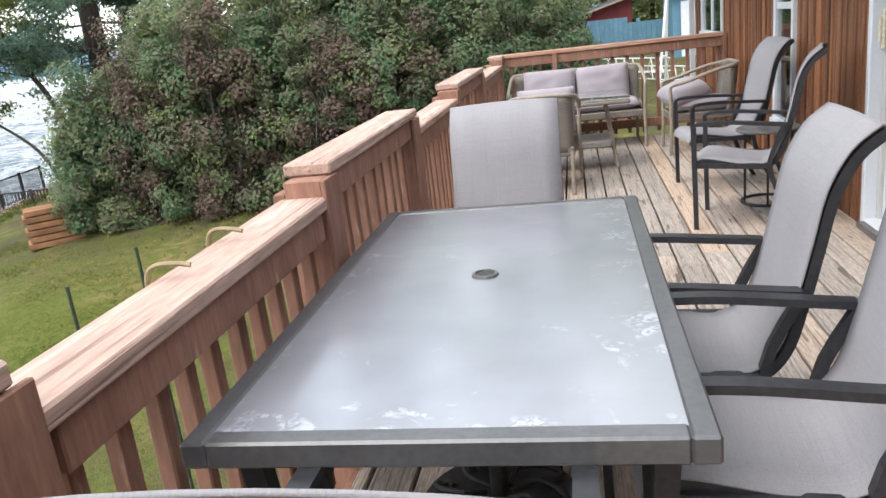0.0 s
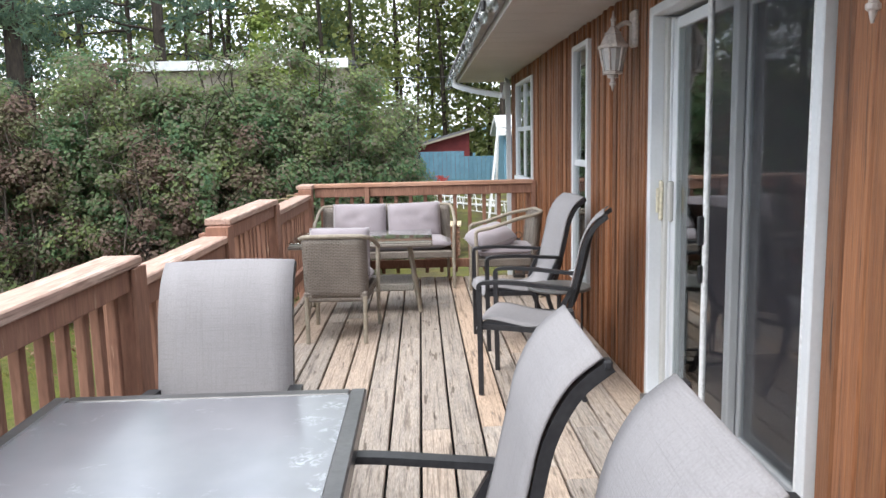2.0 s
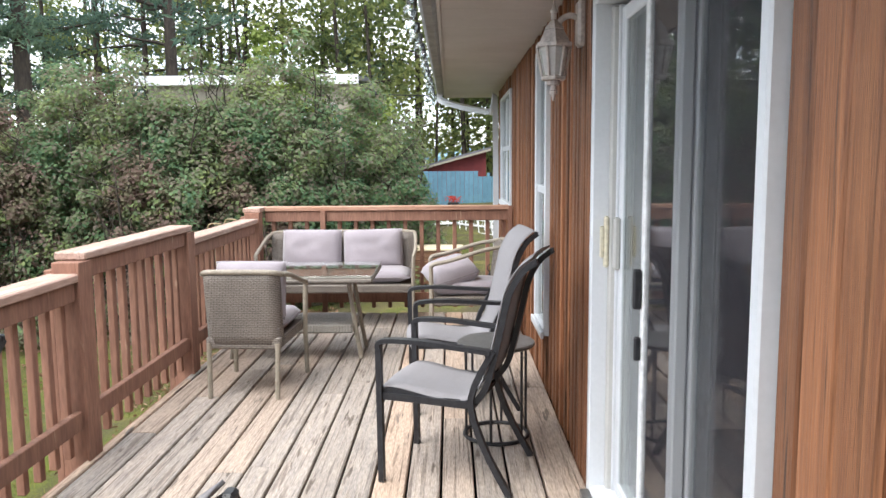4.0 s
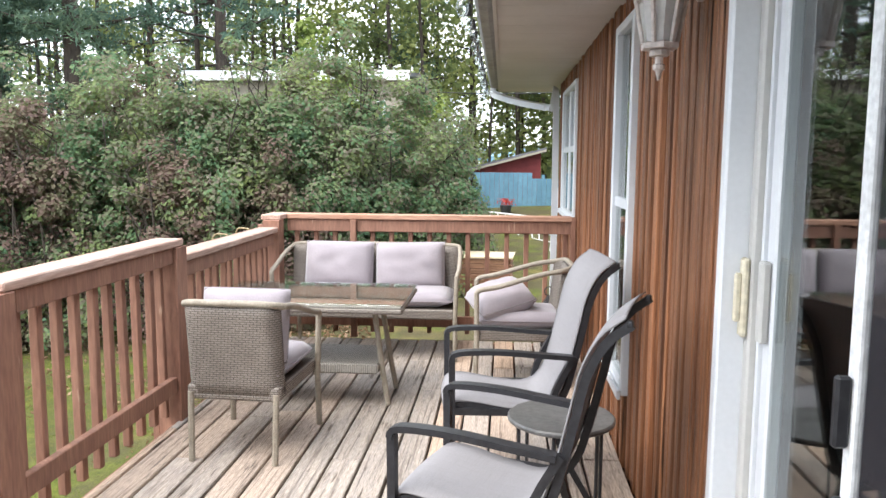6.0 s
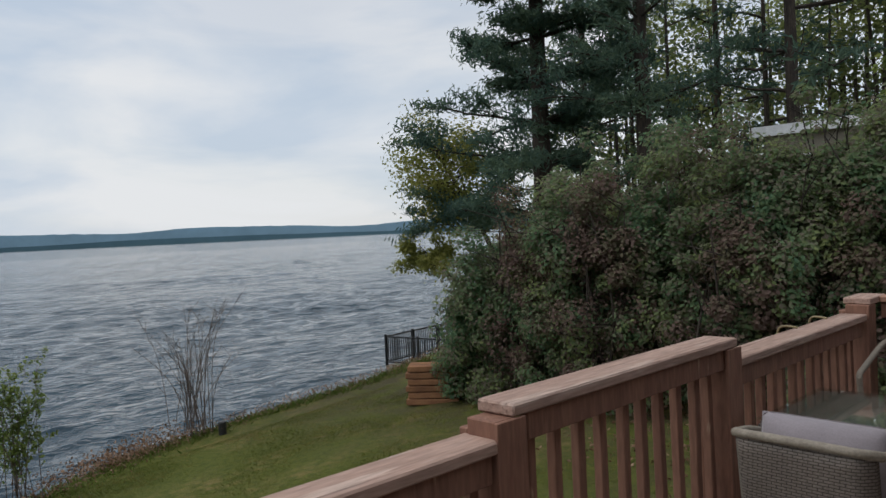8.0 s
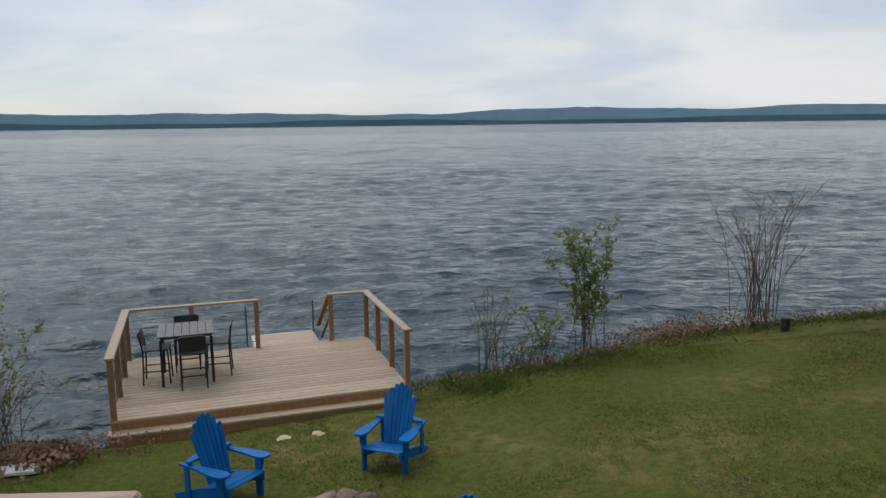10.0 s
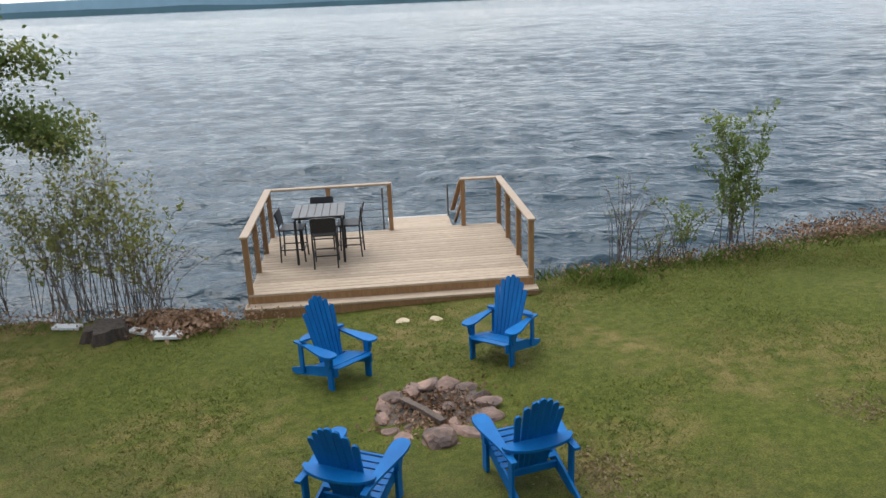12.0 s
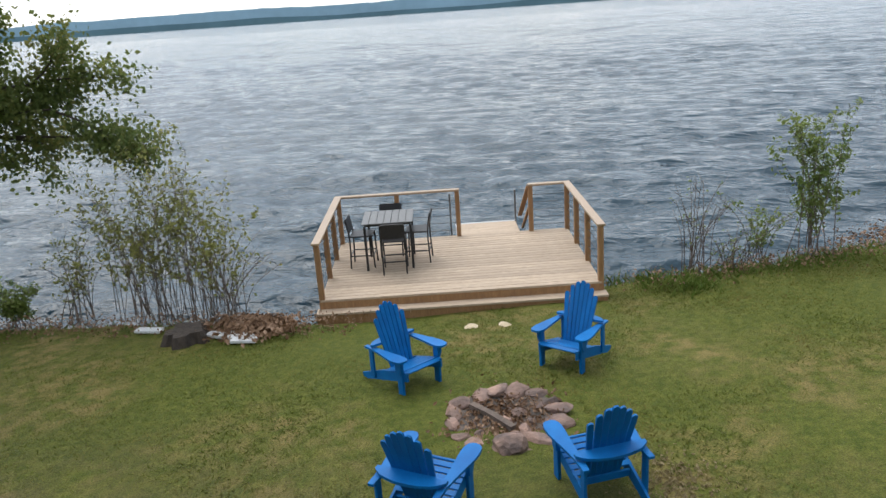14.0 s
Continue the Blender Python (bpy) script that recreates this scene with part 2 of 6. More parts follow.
def threads(m, runs, depth, relief):
    """Fine lines along the given stretches, as shade and relief: the threads of a cloth or the grain of a board."""
    n, l = m.node_tree.nodes, m.node_tree.links
    b = n["Principled BSDF"]
    tc, info, ofs = n.new("ShaderNodeTexCoord"), n.new("ShaderNodeObjectInfo"), n.new("ShaderNodeVectorMath")
    ofs.operation = "MULTIPLY_ADD"
    comb = n.new("ShaderNodeCombineXYZ")
    for i in range(3):
        l.new(info.outputs["Random"], comb.inputs[i])
    l.new(comb.outputs[0], ofs.inputs[0])
    ofs.inputs[1].default_value = (9.1, 5.7, 7.3)
    l.new(tc.outputs["Object"], ofs.inputs[2])
    total = None
    for stretch_, lo, hi in runs:
        mp, no, mr = n.new("ShaderNodeMapping"), n.new("ShaderNodeTexNoise"), n.new("ShaderNodeMapRange")
        mp.inputs["Scale"].default_value = stretch_
        no.inputs["Scale"].default_value, no.inputs["Detail"].default_value, no.inputs["Distortion"].default_value = 1.0, 4, 0.25
        mr.inputs["From Min"].default_value, mr.inputs["From Max"].default_value = lo, hi
        l.new(ofs.outputs[0], mp.inputs["Vector"])
        l.new(mp.outputs[0], no.inputs["Vector"])
        l.new(no.outputs["Fac"], mr.inputs["Value"])
        if total is None:
            total = mr.outputs[0]
        else:
            av = n.new("ShaderNodeMath")
            av.operation = "MAXIMUM"
            l.new(total, av.inputs[0])
            l.new(mr.outputs[0], av.inputs[1])
            total = av.outputs[0]
    mx, mu = n.new("ShaderNodeMix"), n.new("ShaderNodeMath")
    mx.data_type, mx.blend_type = "RGBA", "MULTIPLY"
    mu.operation = "MULTIPLY"
    mu.inputs[1].default_value = depth
    l.new(total, mu.inputs[0])
    l.new(mu.outputs[0], mx.inputs["Factor"])
    l.new(b.inputs["Base Color"].links[0].from_socket, mx.inputs["A"])
    mx.inputs["B"].default_value = (0.30, 0.27, 0.25, 1)
    l.new(mx.outputs["Result"], b.inputs["Base Color"])
    bp = n.new("ShaderNodeBump")
    bp.invert = True
    bp.inputs["Strength"].default_value, bp.inputs["Distance"].default_value = 0.6, relief
    l.new(total, bp.inputs["Height"])
    if b.inputs["Normal"].links:
        l.new(b.inputs["Normal"].links[0].from_socket, bp.inputs["Normal"])
    l.new(bp.outputs[0], b.inputs["Normal"])


threads(SLING, (((4, 300, 300), 0.46, 0.70), ((380, 5, 5), 0.46, 0.70)), 0.15, 0.0008)
threads(DECK, (((95, 1.6, 95), 0.54, 0.66), ((30, 2.2, 30), 0.60, 0.70)), 0.62, 0.003)
threads(CAP, (((80, 1.3, 80), 0.58, 0.68), ((16, 0.8, 16), 0.665, 0.69)), 0.6, 0.003)
threads(CAPX, (((1.3, 80, 80), 0.58, 0.68),), 0.5, 0.003)
threads(SIDING, (((60, 60, 1.2), 0.57, 0.68),), 0.6, 0.003)
WICKER = weavemat("grey_wicker", (0.26, 0.225, 0.195), (0.21, 0.18, 0.155))
WICKTOP = weavemat("grey_wicker_flat", (0.36, 0.335, 0.30), (0.30, 0.28, 0.25), flat=True)
WTUBE = mat("taupe_wrapped_tube", (0.31, 0.27, 0.215), (0.25, 0.215, 0.17), 30, rough=0.6, bump=0.3, fine=120)
CUSH = mat("mauve_grey_cushion", (0.305, 0.27, 0.29), (0.26, 0.23, 0.248), 5, rough=0.9, bump=0.2, fine=150, dist=0.003, sheen=0.3, amp=0.4)
PIPE = mat("cushion_piping", (0.22, 0.19, 0.20), (0.2, 0.17, 0.18), 20, rough=0.9, bump=0.1)
TGLASS = mat("frosted_table_glass", (0.19, 0.192, 0.215), (0.15, 0.152, 0.175), 2.2, rough=0.30, bump=0.0, fine=7, spec=1.0, amp=0.5)


def crusted(m, half_w, half_l):
    """White mineral crust: thin broken wisps that gather along the sides of the top and round the middle hole."""
    n, l = m.node_tree.nodes, m.node_tree.links
    b = n["Principled BSDF"]
    tc, sep = n.new("ShaderNodeTexCoord"), n.new("ShaderNodeSeparateXYZ")
    l.new(tc.outputs["Object"], sep.inputs[0])

    def rise(sock, lo, hi, to=1.0):
        r = n.new("ShaderNodeMapRange")
        r.inputs["From Min"].default_value, r.inputs["From Max"].default_value = lo, hi
        r.inputs["To Max"].default_value = to
        l.new(sock, r.inputs["Value"])
        return r.outputs[0]

    def both(op, p, q):
        k = n.new("ShaderNodeMath")
        k.operation = op
        l.new(p, k.inputs[0])
        l.new(q, k.inputs[1])
        return k.outputs[0]

    east = rise(sep.outputs[0], half_w - 0.20, half_w - 0.05)
    west = rise(sep.outputs[0], -half_w + 0.11, -half_w + 0.05, 0.7)
    south = rise(sep.outputs[1], -half_l + 0.19, -half_l + 0.05)
    north = rise(sep.outputs[1], half_l - 0.10, half_l - 0.05, 0.9)
    edge = both("MAXIMUM", both("MAXIMUM", east, west), both("MAXIMUM", south, north))
    cr, fn = n.new("ShaderNodeTexNoise"), n.new("ShaderNodeTexNoise")
    cr.inputs["Scale"].default_value, cr.inputs["Detail"].default_value, cr.inputs["Distortion"].default_value = 7.0, 9, 1.6
    fn.inputs["Scale"].default_value, fn.inputs["Detail"].default_value, fn.inputs["Distortion"].default_value = 34.0, 6, 2.0
    for q in (cr, fn):
        l.new(tc.outputs["Object"], q.inputs["Vector"])
    shift = n.new("ShaderNodeMath")
    shift.operation = "MULTIPLY_ADD"
    l.new(edge, shift.inputs[0])
    shift.inputs[1].default_value = 0.17
    l.new(cr.outputs["Fac"], shift.inputs[2])
    mask = both("MULTIPLY", rise(shift.outputs[0], 0.64, 0.76, 0.5), rise(fn.outputs["Fac"], 0.44, 0.56))
    mx = n.new("ShaderNodeMix")
    mx.data_type = "RGBA"
    l.new(b.inputs["Base Color"].links[0].from_socket, mx.inputs["A"])
    mx.inputs["B"].default_value = (0.52, 0.55, 0.60, 1)
    l.new(mask, mx.inputs["Factor"])
    l.new(mx.outputs["Result"], b.inputs["Base Color"])
    b.inputs["Coat Weight"].default_value, b.inputs["Coat Roughness"].default_value, b.inputs["Coat IOR"].default_value = 1.0, 0.16, 1.75
TABLEFRAME = mat("dark_table_metal", (0.078, 0.077, 0.079), (0.058, 0.057, 0.059), 8, rough=0.3, bump=0.05, spec=0.7)
TFRAME = mat("table_frame_metal", (0.16, 0.155, 0.15), (0.12, 0.118, 0.115), 8, rough=0.35, bump=0.08, metal=0.3)
CLEAR = glassmat("window_glass", clear=0.9, face=0.09)
SCREEN = mat("screen_mesh", (0.034, 0.032, 0.042), (0.028, 0.027, 0.035), 3, rough=0.6, bump=0)
_n, _l = SCREEN.node_tree.nodes, SCREEN.node_tree.links
_t, _x = _n.new("ShaderNodeBsdfTransparent"), _n.new("ShaderNodeMixShader")
_x.inputs[0].default_value = 0.25
_l.new(_t.outputs[0], _x.inputs[1])
_l.new(_n["Principled BSDF"].outputs[0], _x.inputs[2])
_l.new(_x.outputs[0], _n["Material Output"].inputs["Surface"])
TABLEGLASS = glassmat("coffee_table_glass", tint=(0.93, 0.98, 0.96), clear=0.97, face=0.13)
BULB = glassmat("bulb_glass", clear=0.85, face=0.12)
FROST = mat("frosted_lantern_glass", (0.52, 0.51, 0.50), (0.45, 0.44, 0.43), 12, rough=0.25, bump=0.0, amp=0.3)
GROOVE = mat("siding_groove", (0.05, 0.022, 0.012), (0.035, 0.016, 0.01), 3, rough=0.9, bump=0)
# shade put into the colour: unlit rooms, under the deck, neighbour's panes
DARK = mat("shade_dark", (0.085, 0.078, 0.08), (0.06, 0.056, 0.058), 3, rough=0.9, bump=0)
CURTAIN = mat("blue_curtain", (0.10, 0.16, 0.24), (0.07, 0.11, 0.17), 9, rough=0.9, bump=0.2)
IRON = mat("black_iron", (0.02, 0.02, 0.021), (0.03, 0.03, 0.03), 30, rough=0.5, bump=0.1)
NEWWOOD = mat("pale_dock_wood", (0.46, 0.36, 0.265), (0.38, 0.29, 0.21), 5, (3, 0.4, 3), 0.7, 0.25, 0.3, 24)
POSTW = mat("oiled_dock_post", (0.33, 0.185, 0.085), (0.26, 0.14, 0.065), 6, (3, 3, 0.5), 0.65, 0.25, 0.2, 24)
DOCKCAP = mat("pale_oiled_cap", (0.40, 0.285, 0.185), (0.34, 0.235, 0.15), 6, (3, 3, 1), 0.38, 0.2, 0.2, 24, spec=0.6)
BLUE = mat("bright_blue_haze_paint", (0.002, 0.150, 0.44), (0.002, 0.115, 0.36), 4, rough=0.5, spec=0.2, bump=0.03, rnd=0.12, amp=0.3)
STONE = mat("fieldstone", (0.28, 0.18, 0.14), (0.12, 0.088, 0.078), 4, rough=0.85, bump=0.6, rnd=0.6, fine=18, dist=0.03)
BARK = mat("bark", (0.075, 0.058, 0.045), (0.04, 0.032, 0.027), 5, (2, 2, 0.5), 0.9, 0.8, 0.2, 12, dist=0.05)
TWIG = mat("grey_twig", (0.165, 0.125, 0.10), (0.105, 0.08, 0.066), 8, rough=0.9, bump=0.2)
TIMBER = mat("orange_timber", (0.33, 0.16, 0.075), (0.22, 0.10, 0.05), 4, rough=0.8, bump=0.3, rnd=0.4)
PALLET = mat("old_pallet_wood", (0.27, 0.145, 0.085), (0.20, 0.105, 0.065), 4, rough=0.85, bump=0.3, rnd=0.4)
PALE = mat("pale_board", (0.55, 0.45, 0.31), (0.47, 0.38, 0.25), 4, rough=0.8, bump=0.2)
WPAINT = mat("white_painted_metal", (0.72, 0.73, 0.74), (0.62, 0.63, 0.64), 6, rough=0.4, bump=0.05)
REDW = mat("red_barn_board", (0.16, 0.028, 0.028), (0.12, 0.02, 0.022), 3, rough=0.8, bump=0.2)
BLUEW = mat("faded_blue_board", (0.115, 0.235, 0.31), (0.09, 0.19, 0.255), 3, rough=0.8, bump=0.2, rnd=0.15)
ROOFG = mat("grey_shingle", (0.15, 0.15, 0.16), (0.10, 0.10, 0.11), 8, rough=0.9, bump=0.4)
TAN = mat("tan_siding", (0.33, 0.29, 0.23), (0.28, 0.25, 0.2), 3, rough=0.8, bump=0.1)
DRYLEAF = leafmat("dry_leaves", [(0.10, 0.055, 0.03), (0.22, 0.13, 0.075), (0.33, 0.22, 0.15)], 3, 0.1)
LILAC = leafmat("hedge_leaves", [(0.10, 0.18, 0.105), (0.135, 0.225, 0.12), (0.18, 0.265, 0.125), (0.235, 0.19, 0.155), (0.20, 0.265, 0.125), (0.31, 0.36, 0.15)], 0.8, 0.58)
REDBUSH = leafmat("reddish_leaves", [(0.12, 0.082, 0.068), (0.19, 0.128, 0.105), (0.15, 0.16, 0.085)], 0.9, 0.45)
SPRING = leafmat("spring_shoots", [(0.19, 0.21, 0.065), (0.27, 0.28, 0.09), (0.34, 0.32, 0.12)], 0.8, 0.5)
YOUNG = leafmat("young_leaves", [(0.13, 0.19, 0.05), (0.20, 0.26, 0.07), (0.29, 0.33, 0.10)], 0.8, 0.5)
NEEDLE = leafmat("pine_needles", [(0.065, 0.115, 0.095), (0.105, 0.17, 0.125), (0.155, 0.22, 0.135)], 0.5, 0.45)
FOREST = leafmat("forest_leaves", [(0.10, 0.135, 0.065), (0.16, 0.20, 0.08), (0.25, 0.285, 0.10), (0.33, 0.35, 0.13)], 0.22, 0.7)

# ---- builders ----


def thing(name, label, category, m=None, group="", kind=""):
    ob = tagged(new(name), label, category, group, kind)
    ob.empty_display_size = 0.2
    if m is not None:
        ob.matrix_world = m
    return ob


def mesh(name, bm, material, smooth=False):
    bmesh.ops.recalc_face_normals(bm, faces=bm.faces)
    me = bpy.data.meshes.new(name)
    bm.to_mesh(me)
    bm.free()
    me.materials.append(material)
    if smooth:
        for p in me.polygons:
            p.use_smooth = True
    return me


def part(name, bm, material, parent, label="", smooth=False, m=None):
    ob = new(name, mesh(name, bm, material, smooth))
    ob.parent = parent
    if m is not None:
        ob.matrix_basis = m
    if label:
        ob["label"] = label
    return ob


def piece(name, me, parent, m):
    ob = new(name, me)
    ob.parent = parent
    ob.matrix_basis = m
    return ob


def bx(x0, x1, y0, y1, z0, z1, bev=0.0, bm=None):
    """A box between two corners, its edges rounded by bev."""
    own = bmesh.new()
    bmesh.ops.create_cube(own, size=1)
    for v in own.verts:
        v.co = ((x0 + x1) / 2 + v.co.x * (x1 - x0), (y0 + y1) / 2 + v.co.y * (y1 - y0), (z0 + z1) / 2 + v.co.z * (z1 - z0))
    if bev:
        bmesh.ops.bevel(own, geom=own.edges[:], offset=bev, segments=1, affect="EDGES")
    if bm is None:
        return own
    me = bpy.data.meshes.new("tmp")
    own.to_mesh(me)
    own.free()
    bm.from_mesh(me)
    bpy.data.meshes.remove(me)
    return bm


def curve(pts, steps=6):
    """Points of a smooth line through pts."""
    p = [Vector(q) for q in pts]
    if len(p) < 3:
        return p
    out = []
    for i in range(len(p) - 1):
        a, b, c, d = p[max(i - 1, 0)], p[i], p[i + 1], p[min(i + 2, len(p) - 1)]
        for k in range(steps):
            t = k / steps
            out.append(0.5 * (2 * b + (c - a) * t + (2 * a - 5 * b + 4 * c - d) * t * t + (3 * b - a - 3 * c + d) * t ** 3))
    return out + [p[-1]]


def sweep(pts, w, h=None, n=8, bm=None, up=(0, 0, 1), ends=None):
    """A tube of radius w, or a flat bar of width w and height h, along pts; ends gives the end's share of the radius."""
    bm = bm or bmesh.new()
    up = Vector(up)
    rings = []
    for i, p in enumerate(pts):
        d = (pts[min(i + 1, len(pts) - 1)] - pts[max(i - 1, 0)]).normalized()
        s = d.cross(up)
        s = s.normalized() if s.length > 1e-3 else Vector((1, 0, 0))
        u = s.cross(d)
        k = 1 if ends is None else 1 + (ends - 1) * i / max(len(pts) - 1, 1)
        if h is None:
            ring = [bm.verts.new(p + (s * math.cos(2 * math.pi * j / n) + u * math.sin(2 * math.pi * j / n)) * w * k) for j in range(n)]
        else:
            ring = [bm.verts.new(p + s * a * w / 2 * k + u * b * h / 2 * k) for a, b in ((-1, -1), (1, -1), (1, 1), (-1, 1))]
        rings.append(ring)
    m = len(rings[0])
    for a, b in zip(rings, rings[1:]):
        for j in range(m):
            bm.faces.new((a[j], a[(j + 1) % m], b[(j + 1) % m], b[j]))
    bm.faces.new(rings[0][::-1])
    bm.faces.new(rings[-1])
    return bm


def sheet(profile, x0, x1, thick, sag=0.0, n=7):
    """A cloth stretched between two side rails along a profile in the yz plane."""
    bm = bmesh.new()
    pr = curve(profile, 5)
    grid = []
    for i, p in enumerate(pr):
        d = (pr[min(i + 1, len(pr) - 1)] - pr[max(i - 1, 0)]).normalized()
        nor = Vector((0, -d.z, d.y))
        grid.append([[bm.verts.new((x0 + (x1 - x0) * j / (n - 1), p.y - nor.y * (s + sag * (1 - (2 * j / (n - 1) - 1) ** 2)), p.z - nor.z * (s + sag * (1 - (2 * j / (n - 1) - 1) ** 2)))) for j in range(n)] for s in (0, thick)])
    for a, b in zip(grid, grid[1:]):
        for s in (0, 1):
            for j in range(n - 1):
                bm.faces.new((a[s][j], a[s][j + 1], b[s][j + 1], b[s][j]))
        for j in (0, n - 1):
            bm.faces.new((a[0][j], a[1][j], b[1][j], b[0][j]))
    for g in (grid[0], grid[-1]):
        for j in range(n - 1):
            bm.faces.new((g[0][j], g[0][j + 1], g[1][j + 1], g[1][j]))
    return bm


def pillow(w, d, h, n=14, flat=0.35, wob=0.0, seed=0):
    """A stuffed cushion, thick in the middle, with drawn-in edges and soft dents."""
    bm = bmesh.new()
    top, bot = [], []
    for i in range(n + 1):
        rt, rb = [], []
        for j in range(n + 1):
            u, v = 2 * i / n - 1, 2 * j / n - 1
            k = (max(0, 1 - abs(u) ** 3.2) * max(0, 1 - abs(v) ** 3.2)) ** flat
            pin = 1 - 0.045 * (1 - min(1, abs(u) ** 8 + abs(v) ** 8)) * (abs(u) + abs(v)) * 0.5
            x, y = u * w / 2 * pin, v * d / 2 * pin
            z = noise.noise(Vector((u * 1.9 + seed * 7, v * 1.9, seed))) * wob * k
            rt.append(bm.verts.new((x, y, k * h / 2 + z)))
            rb.append(rt[-1] if i in (0, n) or j in (0, n) else bm.verts.new((x, y, -k * h / 2 + z * 0.3)))
        top.append(rt)
        bot.append(rb)
    for g in (top, bot):
        for i in range(n):
            for j in range(n):
                q = (g[i][j], g[i + 1][j], g[i + 1][j + 1], g[i][j + 1])
                bm.faces.new(q if g is top else q[::-1])
    return bm


def disc(r, z0, z1, n=28, bev=0.004, bm=None, cx=0.0, cy=0.0, r1=None):
    own = bmesh.new()
    bmesh.ops.create_cone(own, cap_ends=True, segments=n, radius1=r, radius2=r if r1 is None else r1, depth=z1 - z0)
    for v in own.verts:
        v.co += Vector((cx, cy, (z0 + z1) / 2))
    if bev:
        bmesh.ops.bevel(own, geom=[e for e in own.edges if len(e.link_faces) == 2 and max(len(f.verts) for f in e.link_faces) > 4], offset=bev, segments=1, affect="EDGES")
    if bm is None:
        return own
    me = bpy.data.meshes.new("tmp")
    own.to_mesh(me)
    own.free()
    bm.from_mesh(me)
    bpy.data.meshes.remove(me)
    return bm


def rock(r, seed, sx=1.0, sy=1.0, sz=0.7):
    bm = bmesh.new()
    bmesh.ops.create_icosphere(bm, subdivisions=3, radius=1)
    rc = np.random.default_rng(int(abs(seed)) + 500)
    cut = [(Vector(rc.normal(size=3)).normalized(), rc.uniform(0.55, 0.85)) for _ in range(11)]
    for v in bm.verts:
        d = v.co.normalized()
        k = 1 + 0.32 * noise.noise(d * 1.3 + Vector((seed * 3.1, 0, 0))) + 0.14 * noise.noise(d * 3.1 + Vector((0, seed * 5.7, 0)))
        p = d * k
        for nn, dd in cut:
            over = p.dot(nn) - dd
            if over > 0:
                p = p - nn * over
        v.co = Vector((p.x * r * sx, p.y * r * sy, p.z * r * sz)) * 1.15
    return bm


def leaves(name, pos, size, material, parent, seed, droop=0.3, slim=0.55, label="", spread=0.5, hearts=None):
    """One mesh of many small folded leaves at the given places."""
    rg = np.random.default_rng(seed)
    pos = np.asarray(pos, float)
    n = len(pos)
    out = pos - pos.mean(axis=0)
    out /= np.linalg.norm(out, axis=1)[:, None] + 1e-9
    c = 0.6 * out + np.array([0, 0, 0.55]) + 0.55 * rg.normal(size=(n, 3))
    if hearts is not None:
        turn = pos - hearts
        turn /= np.linalg.norm(turn, axis=1)[:, None] + 1e-9
        c = 0.85 * turn + 0.4 * out + np.array([0, 0, 0.35]) + 0.38 * rg.normal(size=(n, 3))
    c /= np.linalg.norm(c, axis=1)[:, None]
    a = rg.normal(size=(n, 3)) - np.array([0, 0, droop])
    a = np.cross(c, a)
    a /= np.linalg.norm(a, axis=1)[:, None] + 1e-9
    b = np.cross(a, c)
    s = (size * (1 - spread / 2 + spread * rg.random(n)))[:, None]
    v = np.empty((n, 4, 3))
    v[:, 0] = pos - a * s * 0.5
    v[:, 1] = pos + b * s * slim * 0.5 + c * s * 0.10
    v[:, 2] = pos + a * s * 0.5
    v[:, 3] = pos - b * s * slim * 0.5 + c * s * 0.10
    me = bpy.data.meshes.new(name)
    me.from_pydata(v.reshape(-1, 3).tolist(), [], np.arange(n * 4).reshape(n, 4).tolist())
    me.materials.append(material)
    ob = new(name, me)
    ob.parent = parent
    ob["kind"] = "stuff"
    if label:
        ob["label"] = label
    return ob


def lawn_z(x, y):
    z = -3.1 + (0.075 if y > 6 else 0.02) * (y - 6) + 0.085 * (x + 12)
    z -= 0.11 * math.exp(-((x + 11.2) / 1.1) ** 2 - ((y - 0.8) / 1.6) ** 2)
    return max(-3.4, min(-0.1, z))


SHORE = [(-400, -9.0), (-40, -8.6), (-10, -9.3), (-4, -10.1), (0, -10.9), (4.6, -13.3), (8, -15.0), (11, -16.2), (14, -16.5), (17.5, -16.4), (24, -17.5), (45, -21), (120, -30), (400, -60)]


def shore_x(y):
    for (a, xa), (b, xb) in zip(SHORE, SHORE[1:]):
        if a <= y <= b:
            return xa + (xb - xa) * (y - a) / (b - a)
    return -60


def at(x, y, rz=0.0, dz=0.0):
    """A pose on the lawn."""
    return pose(x, y, lawn_z(x, y) + dz, 0, 0, rz)


WATER_Z = -3.75

